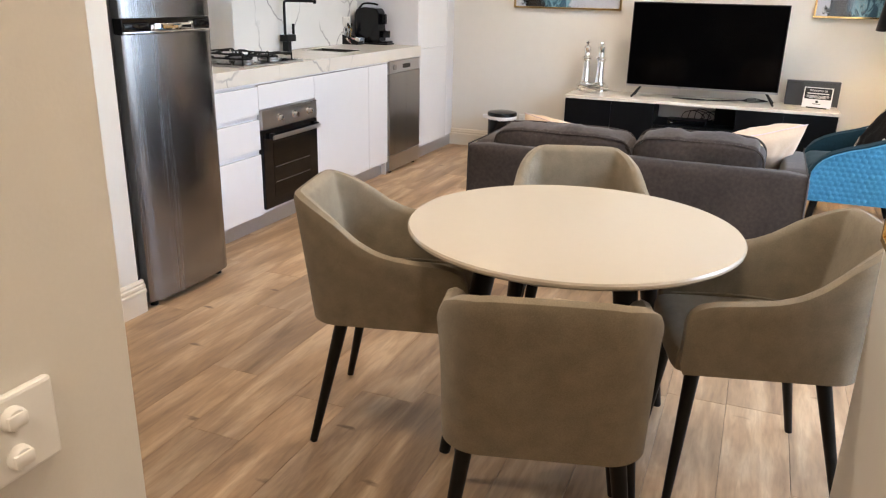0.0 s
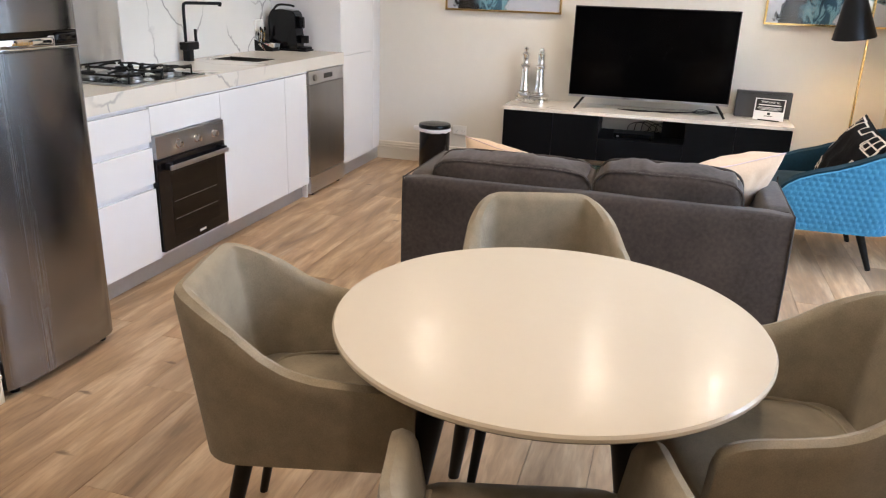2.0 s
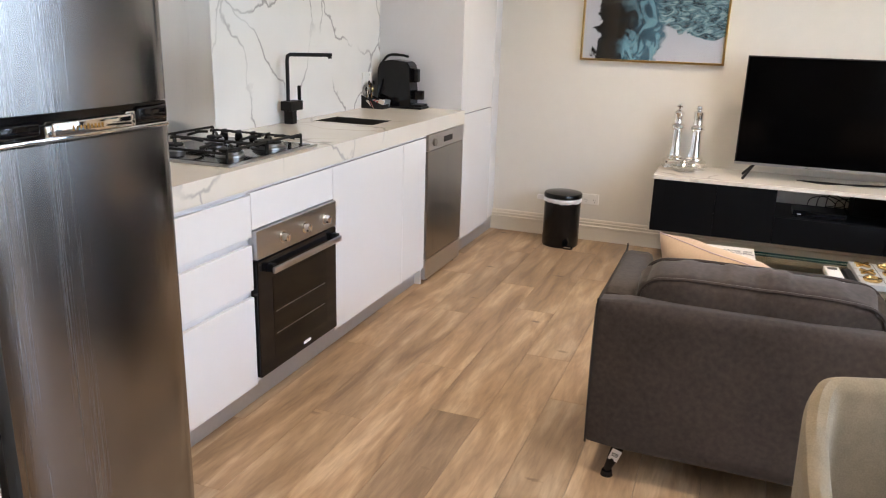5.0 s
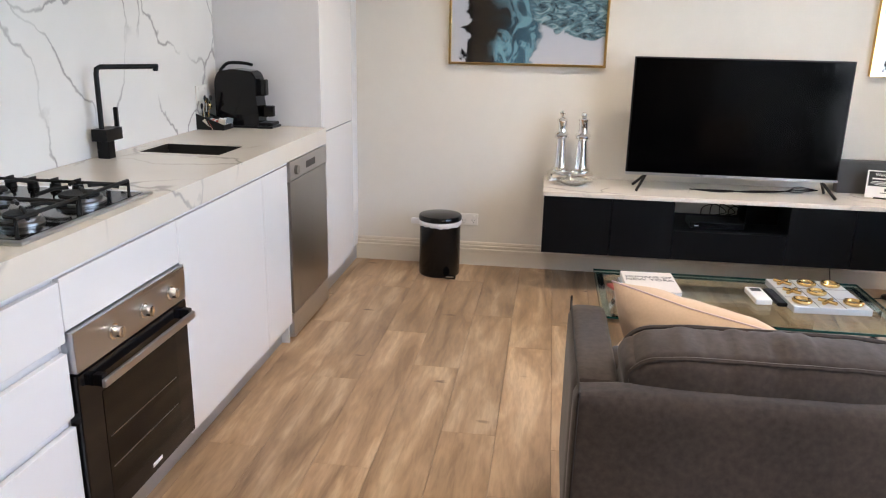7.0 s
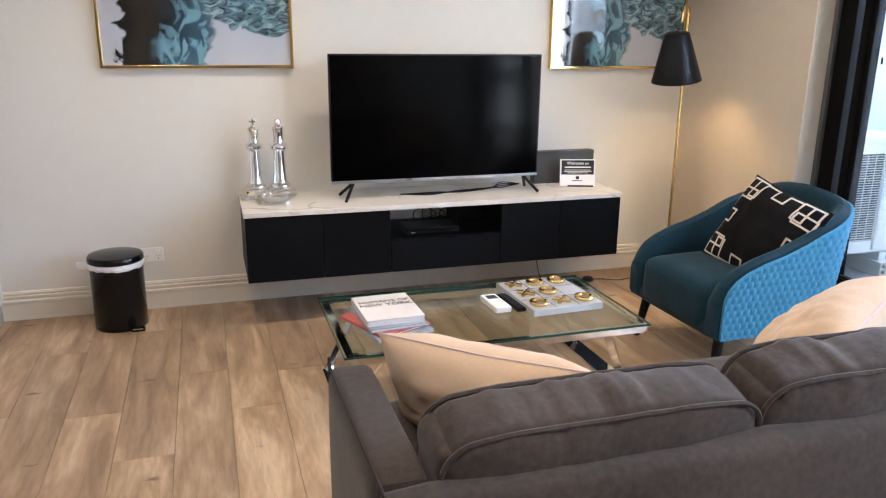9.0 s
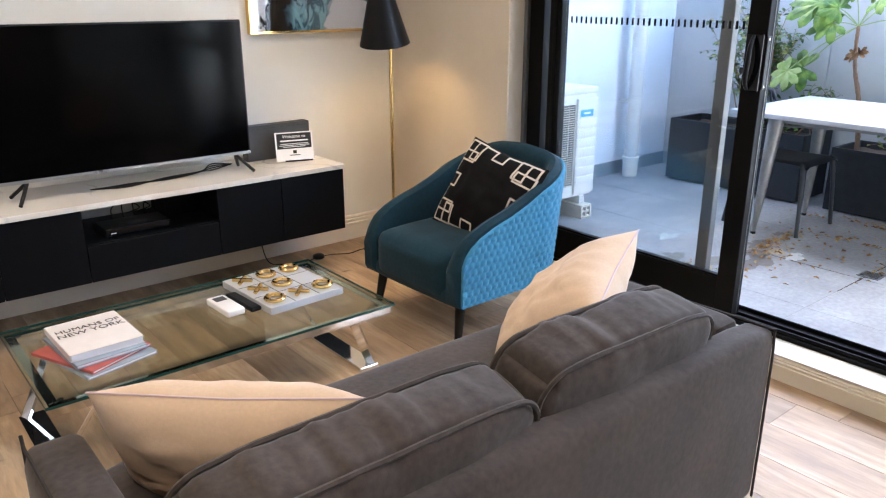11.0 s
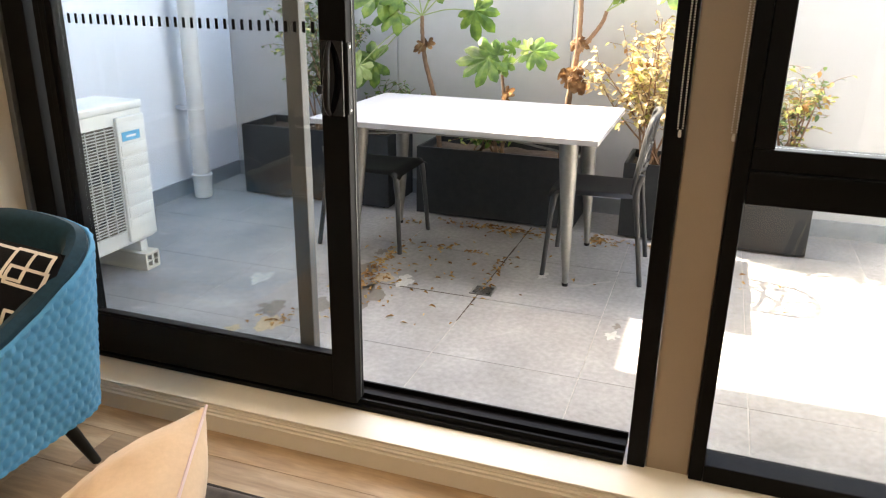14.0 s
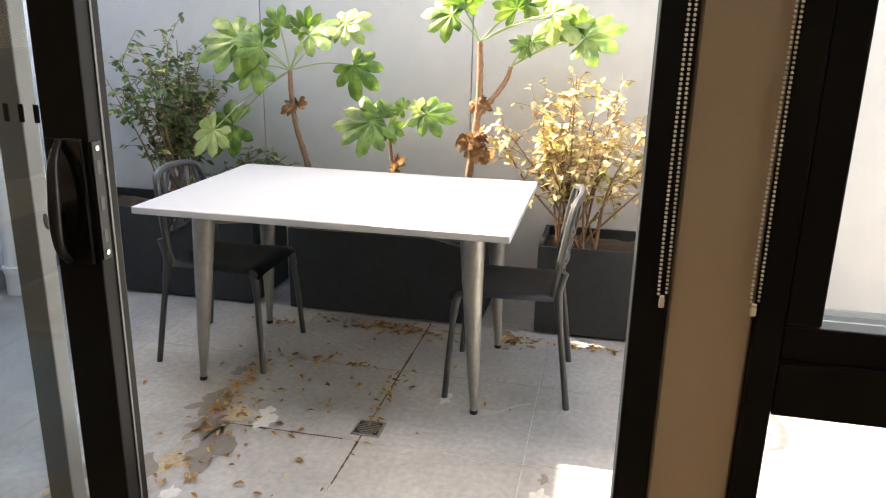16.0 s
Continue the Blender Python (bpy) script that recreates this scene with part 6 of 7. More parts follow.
def chess_piece(name, x, y, profile, crown, label):
    c = thing(name, (x, y, 0.582), label, "ornament", "silver chess ornaments")
    done("body", lathe(bmesh.new(), profile, (x, y, 0.582), 28), M_SILVER, c, True)
    bm = bmesh.new()
    if crown == "king":
        bx(bm, (x - 0.0055, y - 0.005, 0.582 + 0.372), (x + 0.0055, y + 0.005, 0.582 + 0.408), 0.001)
        bx(bm, (x - 0.017, y - 0.005, 0.582 + 0.385), (x + 0.017, y + 0.005, 0.582 + 0.396), 0.001)
    else:
        bmesh.ops.create_uvsphere(bm, u_segments=20, v_segments=12, radius=0.019, matrix=Matrix.Translation((x, y, 0.582 + 0.385)))
    done("crown", bm, M_SILVER, c, True)
    return c


KING = [(0.052, 0), (0.058, 0.006), (0.058, 0.016), (0.050, 0.022), (0.055, 0.034), (0.058, 0.048), (0.050, 0.060), (0.038, 0.066), (0.040, 0.074), (0.029, 0.084), (0.025, 0.12), (0.022, 0.20), (0.021, 0.245), (0.030, 0.250), (0.034, 0.258), (0.028, 0.266), (0.036, 0.272), (0.030, 0.281), (0.021, 0.288), (0.019, 0.31), (0.023, 0.345), (0.026, 0.352), (0.020, 0.362), (0.008, 0.372)]
KING = [(r * 1.28, z) for r, z in KING]
chess_piece("chess_king_ornament", -1.005, 6.70, KING, "king", "tall silver chess king ornament on the cabinet")
QUEEN = [(r * 1.06, z * 0.99) for r, z in KING[:-4]] + [(0.028, 0.345), (0.033, 0.362), (0.024, 0.366), (0.010, 0.370)]
chess_piece("chess_queen_ornament", -0.885, 6.69, QUEEN, "queen", "tall silver chess queen ornament on the cabinet")
shell = thing("silver_dish", (-0.93, 6.56, 0.582), "small silver shell-shaped dish", "ornament")
bm = bmesh.new()
def dish_at(u, v):
    a = 2 * math.pi * u
    r = (0.012 + 0.075 * v) * (1 + 0.35 * max(0, math.cos(a)) + 0.05 * math.cos(9 * a) * v)
    return Vector((-0.935 + r * math.cos(a), 6.555 + 0.62 * r * math.sin(a), 0.584 + 0.040 * v**1.8))
surface(bm, dish_at, 48, 8, True)
bmesh.ops.solidify(bm, geom=bm.faces[:], thickness=0.003)
done("bowl", bm, M_SILVER, shell, True)

box_ = thing("gift_box", (0.71, 6.72, 0.582), "dark grey flat box leaning by the television", "box")
done("body", bx(bmesh.new(), (0.535, 6.715, 0.582), (0.905, 6.775, 0.765), 0.003), M_BOX, box_)
done("lid_line", bx(bmesh.new(), (0.535, 6.7135, 0.748), (0.905, 6.7150, 0.7495)), M_INK, box_)
sign = thing("welcome_card", (0, 0, 0), "white and black welcome card in an acrylic stand", "sign")
ob = done("card", bx(bmesh.new(), (-0.10, -0.0015, 0), (0.10, 0.0015, 0.148)), M_PAPER)
ob.parent = sign
ob = done("black_panel", bx(bmesh.new(), (-0.092, -0.0021, 0.062), (0.092, -0.0015, 0.142)), M_INK)
ob.parent = sign
cu = lettering("Welcome to", 0.024, M_PAPER, Matrix.Identity(4), sign)
cu.matrix_basis = pose(0, -0.0026, 0.118, 90, 0, 0)
bm = bmesh.new()
bx(bm, (-0.074, -0.0027, 0.100), (0.074, -0.0021, 0.107))
for k, wd in enumerate((0.075, 0.080, 0.060)):
    bx(bm, (-wd, -0.0026, 0.086 - 0.008 * k), (wd, -0.0021, 0.089 - 0.008 * k))
ob = done("text_bars", bm, M_PAPER)
ob.parent = sign
bm = bmesh.new()
bx(bm, (-0.009, -0.0021, 0.036), (0.009, -0.0015, 0.053))
bx(bm, (-0.028, -0.0021, 0.026), (0.028, -0.0015, 0.030))
ob = done("mark", bm, M_INK)
ob.parent = sign
ob = done("stand", bx(bmesh.new(), (-0.10, -0.02, -0.001), (0.10, 0.03, 0.002), 0.001), M_WHITEPLASTIC)
ob.parent = sign
sign.matrix_basis = pose(0.752, 6.605, 0.583, -7, 0, -14)
pen = thing("pen", (0.75, 6.55, 0.582), "black pen lying by the card", "pen")
done("barrel", cy(bmesh.new(), (0.685, 6.590, 0.5875), (0.82, 6.545, 0.5875), 0.0045, n=10), M_BLACKGLOSS, pen, True)


def framed_print(x0, x1, z0, z1, label):
    f = thing("framed_print", ((x0 + x1) / 2, FAR, (z0 + z1) / 2), label, "picture", "pictures over the television")
    bm = bmesh.new()
    d0, d1, w = FAR - 0.038, FAR - 0.001, 0.014
    for lo, hi in (((x0, d0, z0), (x1, d1, z0 + w)), ((x0, d0, z1 - w), (x1, d1, z1)), ((x0, d0, z0 + w), (x0 + w, d1, z1 - w)), ((x1 - w, d0, z0 + w), (x1, d1, z1 - w))):
        bx(bm, lo, hi, 0.0015)
    done("frame", bm, M_GOLD, f)
    done("print", bx(bmesh.new(), (x0 + w, FAR - 0.020, z0 + w), (x1 - w, FAR - 0.012, z1 - w)), M_ART, f)
    pane("glazing", (x0 + w, FAR - 0.030, z0 + w), (x1 - w, FAR - 0.028, z1 - w), f)
    return f


framed_print(-1.685, -0.780, 1.226, 1.95, "abstract black and blue print in a gold frame")
framed_print(0.640, 1.495, 1.218, 1.95, "abstract black and blue print in a brass frame")

binn = thing("pedal_bin", (-1.69, 6.62, 0), "black enamel pedal bin with a white liner showing", "bin")
done("body", lathe(bmesh.new(), [(0.118, 0), (0.122, 0.006), (0.122, 0.305), (0.118, 0.308)], (-1.69, 6.62, 0), 40), M_BIN, binn, True)
done("lid", lathe(bmesh.new(), [(0.124, 0.332), (0.128, 0.336), (0.128, 0.356), (0.122, 0.364), (0.08, 0.372), (0.01, 0.374)], (-1.69, 6.62, 0), 40), M_BIN, binn, True)
bm = bmesh.new()
def liner(u, v):
    a = 2 * math.pi * u
    hang = 0.028 + 0.012 * noise.noise(Vector((math.cos(a) * 3, math.sin(a) * 3, 1.0)))
    r = 0.1235 + 0.003 * noise.noise(Vector((math.cos(a) * 9, math.sin(a) * 9, v * 2))) + 0.004 * math.sin(math.pi * v)
    return Vector((-1.69 + r * math.cos(a), 6.62 + r * math.sin(a), 0.333 - hang * v))
surface(bm, liner, 60, 4, True)
done("liner", bm, M_BAG, binn, True)
bm = bmesh.new()
bx(bm, (-1.865, 6.60, 0.300), (-1.80, 6.625, 0.335), 0.008)
done("liner_knot", bm, M_BAG, binn, True)
bm = bmesh.new()
bx(bm, (-1.64, 6.478, 0.004), (-1.575, 6.515, 0.020), 0.005)
done("pedal", bm, M_BIN, binn)
done("pedal_cap", bx(bmesh.new(), (-1.632, 6.474, 0.016), (-1.585, 6.480, 0.024), 0.002), M_CHROME, binn)

lamp_thing = thing("floor_lamp", (1.236, 6.40, 0), "brass floor lamp with a black metal cone shade, lit", "floor lamp")
bm = bmesh.new()
tube(bm, [(1.236, 6.40, 0.02), (1.236, 6.40, 1.50)], 0.008, 12)
tube(bm, curve_points([(1.236, 6.40, 1.49), (1.236, 6.398, 1.53), (1.205, 6.37, 1.555), (1.165, 6.335, 1.54), (1.145, 6.318, 1.47)], 6), 0.007, 10)
done("pole", bm, M_GOLD, lamp_thing, True)
done("foot", lathe(bmesh.new(), [(0.13, 0), (0.132, 0.004), (0.130, 0.018), (0.02, 0.024), (0.009, 0.03)], (1.236, 6.40, 0), 36), M_GOLD, lamp_thing, True)
LC = Vector((1.12, 6.30, 1.30))
bm = bmesh.new()
n_ = 40
lathe(bm, [(0.128, -0.125), (0.062, 0.115), (0.052, 0.122), (0.012, 0.124)], (0, 0, 0), n_)
bm.faces.ensure_lookup_table()
bmesh.ops.delete(bm, geom=[f for f in bm.faces if len(f.verts) == n_], context="FACES_ONLY")
bmesh.ops.solidify(bm, geom=bm.faces[:], thickness=0.002)
bmesh.ops.transform(bm, matrix=Matrix.Translation(LC) @ pose(0, 0, 0, 6, -9, 0), verts=bm.verts)
done("shade", bm, M_BLACK, lamp_thing, True)
bm = bmesh.new()
bmesh.ops.create_uvsphere(bm, u_segments=16, v_segments=10, radius=0.032, matrix=Matrix.Translation(LC + Vector((0, 0, -0.02))))
done("bulb", bm, M_LAMPINSIDE, lamp_thing, True)
done("socket", cy(bmesh.new(), LC + Vector((0.003, 0, 0.012)), LC + Vector((0.015, 0.008, 0.125)), 0.018, n=14), M_GOLD, lamp_thing, True)
cord = thing("lamp_cord", (0.873, 6.63, 0), "black lamp cord with a round foot switch on the floor", "cord")
bm = bmesh.new()
tube(bm, curve_points([(1.22, 6.52, 0.004), (1.15, 6.60, 0.004), (1.05, 6.585, 0.004), (0.96, 6.63, 0.004), (0.873, 6.633, 0.006), (0.78, 6.62, 0.004), (0.66, 6.66, 0.004), (0.60, 6.70, 0.02), (0.58, 6.73, 0.12), (0.59, 6.75, 0.238)], 8), 0.003, 6)
done("lead", bm, M_BLACK, cord, True)
done("foot_switch", lathe(bmesh.new(), [(0.030, 0), (0.034, 0.006), (0.032, 0.018), (0.020, 0.026), (0.004, 0.028)], (0.873, 6.633, 0), 24), M_BLACK, cord, True)

# ---- blind chains on the post ----
def bead_chain(name, x, y, z0, z1, lean):
    c = thing(name, (x, y, z0), "looped white bead chain of a roller blind", "blind chain", "blind chains")
    bm = bmesh.new()
    n = int((z1 - z0) / 0.0062)
    for strand in (-1, 1):
        for k in range(n):
            t = k / n
            z = z0 + (z1 - z0) * t
            px = x - 0.004 * strand
            py = y + strand * (0.004 + 0.006 * t) + lean * (z - z0) + 0.002 * math.sin(9 * t + strand)
            bmesh.ops.create_icosphere(bm, subdivisions=1, radius=0.0024, matrix=Matrix.Translation((px, py, z)))
    tube(bm, [(x, y - 0.003, z0 - 0.006), (x, y + 0.003, z0 - 0.006)], 0.003, 6)
    done("beads", bm, M_BEAD, c, True, kind="stuff")
    done("tension_clip", bx(bmesh.new(), (x - 0.003, y - 0.004, z0 - 0.022), (x + 0.003, y + 0.004, z0 - 0.008), 0.002), M_BEAD, c)
    return c


bead_chain("blind_chain", 1.636, 3.652, 1.10, 2.28, 0.004)
bead_chain("blind_chain", 1.636, 3.528, 1.10, 2.28, -0.004)

# ---- outdoor table and chairs ----
OT = (3.085, 4.065, 4.045, 5.505)
otab = thing("outdoor_table", (3.57, 4.775, 0), "white-topped patio table on tapered dull steel legs", "outdoor table")
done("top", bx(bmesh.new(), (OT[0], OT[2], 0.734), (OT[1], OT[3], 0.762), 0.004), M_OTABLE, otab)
for lx, ly, sx, sy in ((3.21, 4.17, 1, 1), (3.21, 5.325, 1, -1), (3.86, 5.325, -1, -1), (3.86, 4.17, -1, 1)):
    bm = bmesh.new()
    a, b = Vector((lx, ly, 0.012)), Vector((lx + 0.035 * sx, ly + 0.035 * sy, 0.733))
    rings = []
    for t in (0, 0.25, 0.6, 1.0):
        c = a.lerp(b, t)
        r = 0.014 + 0.034 * t**0.85
        rings.append([bm.verts.new(c + Vector((r * math.cos(q) * (1 if abs(math.cos(q)) < 0.95 else 1.05), r * math.sin(q), 0))) for q in (2 * math.pi * k / 14 for k in range(14))])
    for p, q in zip(rings, rings[1:]):
        for k in range(14):
            bm.faces.new((p[k], p[(k + 1) % 14], q[(k + 1) % 14], q[k]))
    bm.faces.new(rings[0])
    bm.faces.new(rings[-1])
    done("leg", bm, M_RAWSTEEL, otab, True)
    done("foot", cy(bmesh.new(), (lx, ly, 0), (lx, ly, 0.016), 0.016, n=12), M_BLACK, otab)
bm = bmesh.new()
for lo, hi in (((3.235, 4.21, 0.694), (3.260, 5.285, 0.733)), ((3.810, 4.21, 0.694), (3.835, 5.285, 0.733)), ((3.260, 4.215, 0.694), (3.810, 4.240, 0.733)), ((3.260, 5.255, 0.694), (3.810, 5.280, 0.733))):
    bx(bm, lo, hi, 0.002, 1)
tube(bm, [(3.25, 4.22, 0.66), (3.82, 5.27, 0.675)], 0.006, 8)
tube(bm, [(3.82, 4.22, 0.66), (3.25, 5.27, 0.675)], 0.006, 8)
done("brace", bm, M_RAWSTEEL, otab)

och = thing("outdoor_chair", (0, 0, 0), "charcoal moulded plastic chair with a cut-out back", "outdoor chair", "chairs at the patio table")
bm = bmesh.new()
def seat_at(u, v):
    x, y = (u - 0.5) * (0.43 - 0.03 * (1 - v)), -0.20 + 0.42 * v
    dip = -0.012 * (1 - (2 * u - 1) ** 2) * math.sin(math.pi * v)
    roll = -0.022 * smoothstep(0.86, 1.0, v) - 0.016 * smoothstep(0.82, 1.0, abs(2 * u - 1))
    return Vector((x, y, 0.452 + dip + roll))
surface(bm, seat_at, 16, 16)
bmesh.ops.solidify(bm, geom=bm.faces[:], thickness=0.022)
done("seat", bm, M_OCHAIR, och, True)
done("drain_hole", lathe(bmesh.new(), [(0.010, 0), (0.013, 0.001), (0.006, 0.0012)], (0, -0.06, 0.4425), 14), M_INK, och)


def back_at(u, z):
    """A place on the curved back: u from -1 to 1 across, z the height."""
    half = 0.205 - 0.02 * smoothstep(0.6, 0.83, z)
    bowed = 0.028 * (u * u)
    return Vector((u * half, -0.212 - 0.16 * (z - 0.45) + bowed, z))


bm = bmesh.new()
rim = [back_at(-0.96, 0.46), back_at(-1, 0.56), back_at(-1, 0.70), back_at(-0.97, 0.78), back_at(-0.84, 0.820), back_at(-0.4, 0.833), back_at(0, 0.836), back_at(0.4, 0.833), back_at(0.84, 0.820), back_at(0.97, 0.78), back_at(1, 0.70), back_at(1, 0.56), back_at(0.96, 0.46)]
tube(bm, curve_points(rim, 5), 0.0145, 8)
tube(bm, curve_points([back_at(-1, 0.575), back_at(-0.5, 0.57), back_at(0, 0.568), back_at(0.5, 0.57), back_at(1, 0.575)], 5), 0.011, 8)
done("back_rim", bm, M_OCHAIR, och, True)
bm = bmesh.new()
for a, b in (((-0.98, 0.66), (0.98, 0.74)), ((-0.98, 0.76), (0.6, 0.575)), ((-0.6, 0.575), (0.2, 0.83)), ((0.1, 0.575), (-0.5, 0.83)), ((0.98, 0.64), (0.1, 0.83)), ((-0.98, 0.60), (0.98, 0.655)), ((0.45, 0.575), (0.75, 0.825)), ((-0.85, 0.575), (-0.78, 0.82)), ((0.85, 0.58), (0.5, 0.70))):
    tube(bm, [back_at(a[0] + (b[0] - a[0]) * k / 8, a[1] + (b[1] - a[1]) * k / 8) for k in range(9)], 0.0085, 6)
done("back_lattice", bm, M_OCHAIR, och, True)
for sx in (-1, 1):
    done("leg", tube(bmesh.new(), curve_points([(sx * 0.232, 0.222, 0.0), (sx * 0.214, 0.205, 0.25), (sx * 0.198, 0.190, 0.41), (sx * 0.185, 0.165, 0.437)], 5), [0.013] * 8 + [0.017] * 8, 10), M_OCHAIR, och, True)
    done("leg", tube(bmesh.new(), curve_points([(sx * 0.230, -0.268, 0.0), (sx * 0.216, -0.235, 0.25), (sx * 0.200, -0.208, 0.46), (sx * 0.203, -0.226, 0.56)], 5), [0.013] * 8 + [0.017] * 8, 10), M_OCHAIR, och, True)
och.matrix_basis = pose(3.552, 4.095, 0, 0, 0, 2)
copy_thing(och, pose(3.555, 5.335, 0, 0, 0, 181))

# ---- air conditioner, pipe, drain ----
ac = thing("outdoor_air_conditioner", (2.35, 6.4, 0.15), "cream outdoor air conditioner unit on foot blocks", "air conditioner")
AX0, AX1, AY0, AY1, AZ0, AZ1 = 1.96, 2.722, 6.245, 6.54, 0.145, 0.848
bm = bmesh.new()
bx(bm, (AX0, AY0 + 0.02, AZ0), (AX1, AY1, AZ1), 0.012, 3)
bx(bm, (AX0 - 0.004, AY0 + 0.012, AZ1 - 0.035), (AX1 + 0.004, AY1 + 0.003, AZ1 + 0.004), 0.008, 3)
done("casing", bm, M_ACWHITE, ac, True)
bm = bmesh.new()
bx(bm, (2.525, AY0, AZ0 + 0.02), (AX1 - 0.004, AY0 + 0.022, AZ1 - 0.06), 0.008, 3)
for k in range(7):
    z = 0.23 + 0.062 * k
    bx(bm, (2.535, AY0 - 0.004, z), (AX1 - 0.012, AY0 + 0.004, z + 0.052), 0.004, 2)
done("service_panel", bm, M_ACWHITE, ac, True)
done("fan_opening", bx(bmesh.new(), (2.00, AY0 + 0.012, 0.225), (2.515, AY0 + 0.021, 0.752), 0.004), M_ACDARK, ac)
bm = bmesh.new()
for k in range(36):
    z = 0.232 + 0.0145 * k
    bx(bm, (2.0, AY0 + 0.002, z), (2.515, AY0 + 0.006, z + 0.0042))
for k in range(9):
    x = 2.015 + 0.061 * k
    bx(bm, (x, AY0 - 0.001, 0.228), (x + 0.004, AY0 + 0.003, 0.750))
done("grille", bm, M_ACGRILLE, ac)
bm = bmesh.new()
tube(bm, [(2.255 + 0.215 * math.cos(a), AY0 + 0.0115, 0.49 + 0.215 * math.sin(a)) for a in (2 * math.pi * k / 40 for k in range(40))], 0.008, 6, True)
for k in range(3):
    a = radians(20 + 120 * k)
    prism(bm, [(2.255 + 0.05 * math.cos(a), 0.49 + 0.05 * math.sin(a)), (2.255 + 0.20 * math.cos(a - 0.35), 0.49 + 0.20 * math.sin(a - 0.35)), (2.255 + 0.20 * math.cos(a + 0.45), 0.49 + 0.20 * math.sin(a + 0.45))], 1, AY0 + 0.009, AY0 + 0.0115)
done("fan", bm, M_PLANTER, ac, True)
done("label", bx(bmesh.new(), (2.545, AY0 - 0.0052, 0.672), (2.668, AY0 - 0.0040, 0.716)), M_BLUELABEL, ac, label="small blue maker's label")
done("label_bar", bx(bmesh.new(), (2.575, AY0 - 0.0060, 0.688), (2.640, AY0 - 0.0052, 0.699)), M_PAPER, ac)
for fx in (2.06, 2.62):
    bm = bmesh.new()
    bx(bm, (fx - 0.05, AY0 - 0.035, 0.0), (fx + 0.05, AY1 + 0.03, 0.016), 0.002, 1)
    bx(bm, (fx - 0.05, AY0 - 0.035, 0.076), (fx + 0.05, AY1 + 0.03, 0.092), 0.002, 1)
    for dx in (-0.05, -0.007, 0.036):
        bx(bm, (fx + dx, AY0 - 0.035, 0.016), (fx + dx + 0.014, AY1 + 0.03, 0.076))
    bx(bm, (fx - 0.05, AY0 - 0.033, 0.042), (fx + 0.05, AY1 + 0.028, 0.050))
    done("foot_block", bm, M_BLOCK, ac)
    done("rail", bx(bmesh.new(), (fx - 0.025, AY0 + 0.01, 0.092), (fx + 0.025, AY1, 0.146), 0.003), M_ACWHITE, ac)

ac.location.x += 0.045

pipe = thing("downpipe", (3.89, 6.83, 0), "painted plastic downpipe with a collar and bracket", "pipe")
PXc, PYc = 3.895, 6.80
done("pipe", cy(bmesh.new(), (PXc, PYc, 0.10), (PXc, PYc, 2.715), 0.055, n=28), M_PIPE, pipe, True)
done("collar", lathe(bmesh.new(), [(0.050, 0), (0.056, 0.004), (0.060, 0.02), (0.060, 0.125), (0.067, 0.13), (0.068, 0.160), (0.056, 0.166)], (PXc, PYc, 0), 28), M_PIPE, pipe, True)
for z in (0.60, 1.9):
    bm = bmesh.new()
    tube(bm, [(PXc + 0.0575 * math.cos(a), PYc + 0.0575 * math.sin(a), z) for a in (2 * math.pi * k / 28 for k in range(28))], 0.004, 6, True)
    tube(bm, [(PXc - 0.09, PYc + 0.03, z), (PXc + 0.09, PYc + 0.03, z)], 0.004, 6)
    bx(bm, (PXc - 0.012, PYc + 0.05, z - 0.012), (PXc + 0.012, PY1 - 0.001, z + 0.012))
    done("bracket", bm, M_PIPE, pipe, True)

drain = thing("floor_drain", (2.995, 4.53, 0), "small square metal floor drain grate", "drain")
bm = bmesh.new()
for lo, hi in (((2.940, 4.475, 0), (3.050, 4.485, 0.005)), ((2.940, 4.575, 0), (3.050, 4.585, 0.005)), ((2.940, 4.485, 0), (2.950, 4.575, 0.005)), ((3.040, 4.485, 0), (3.050, 4.575, 0.005))):
    bx(bm, lo, hi, 0.001, 1)
for k in range(7):
    x = 2.9565 + 0.0125 * k
    w_ = math.sqrt(max(0.0, 1 - ((k - 3) / 3.6) ** 2)) * 0.044
    bx(bm, (x, 4.53 - w_, 0.0), (x + 0.005, 4.53 + w_, 0.004))
done("grate", bm, M_RAWSTEEL, drain)
done("well", bx(bmesh.new(), (2.950, 4.485, 0.0), (3.040, 4.575, 0.0015)), M_INK, drain)

# ---- planters and plants ----
def planter(y0, y1, h, label):
    p = thing("planter", (4.29, (y0 + y1) / 2, 0), label, "planter", "planters along the boundary wall")
    x0, x1, t = 4.075, 4.50, 0.022
    bm = bmesh.new()
    bx(bm, (x0, y0, 0.012), (x0 + t, y1, h), 0.003)
    bx(bm, (x1 - t, y0, 0.012), (x1, y1, h), 0.003)
    bx(bm, (x0 + t, y0, 0.012), (x1 - t, y0 + t, h), 0.003)
    bx(bm, (x0 + t, y1 - t, 0.012), (x1 - t, y1, h), 0.003)
    bx(bm, (x0 + t, y0 + t, 0.012), (x1 - t, y1 - t, 0.05))
    done("box", bm, M_PLANTER, p)
    for fx in (x0 + 0.05, x1 - 0.05):
        for fy in (y0 + 0.05, y1 - 0.05):
            done("foot", cy(bmesh.new(), (fx, fy, 0), (fx, fy, 0.013), 0.02, n=10), M_BLACK, p)
    bm = bmesh.new()
    surface(bm, lambda u, v: Vector((x0 + t + (x1 - x0 - 2 * t) * u, y0 + t + (y1 - y0 - 2 * t) * v, h - 0.05 + 0.018 * noise.noise(Vector((u * 7, v * 16, y0))))), 12, 26)
    done("soil", bm, M_SOIL, p, True)
    return p


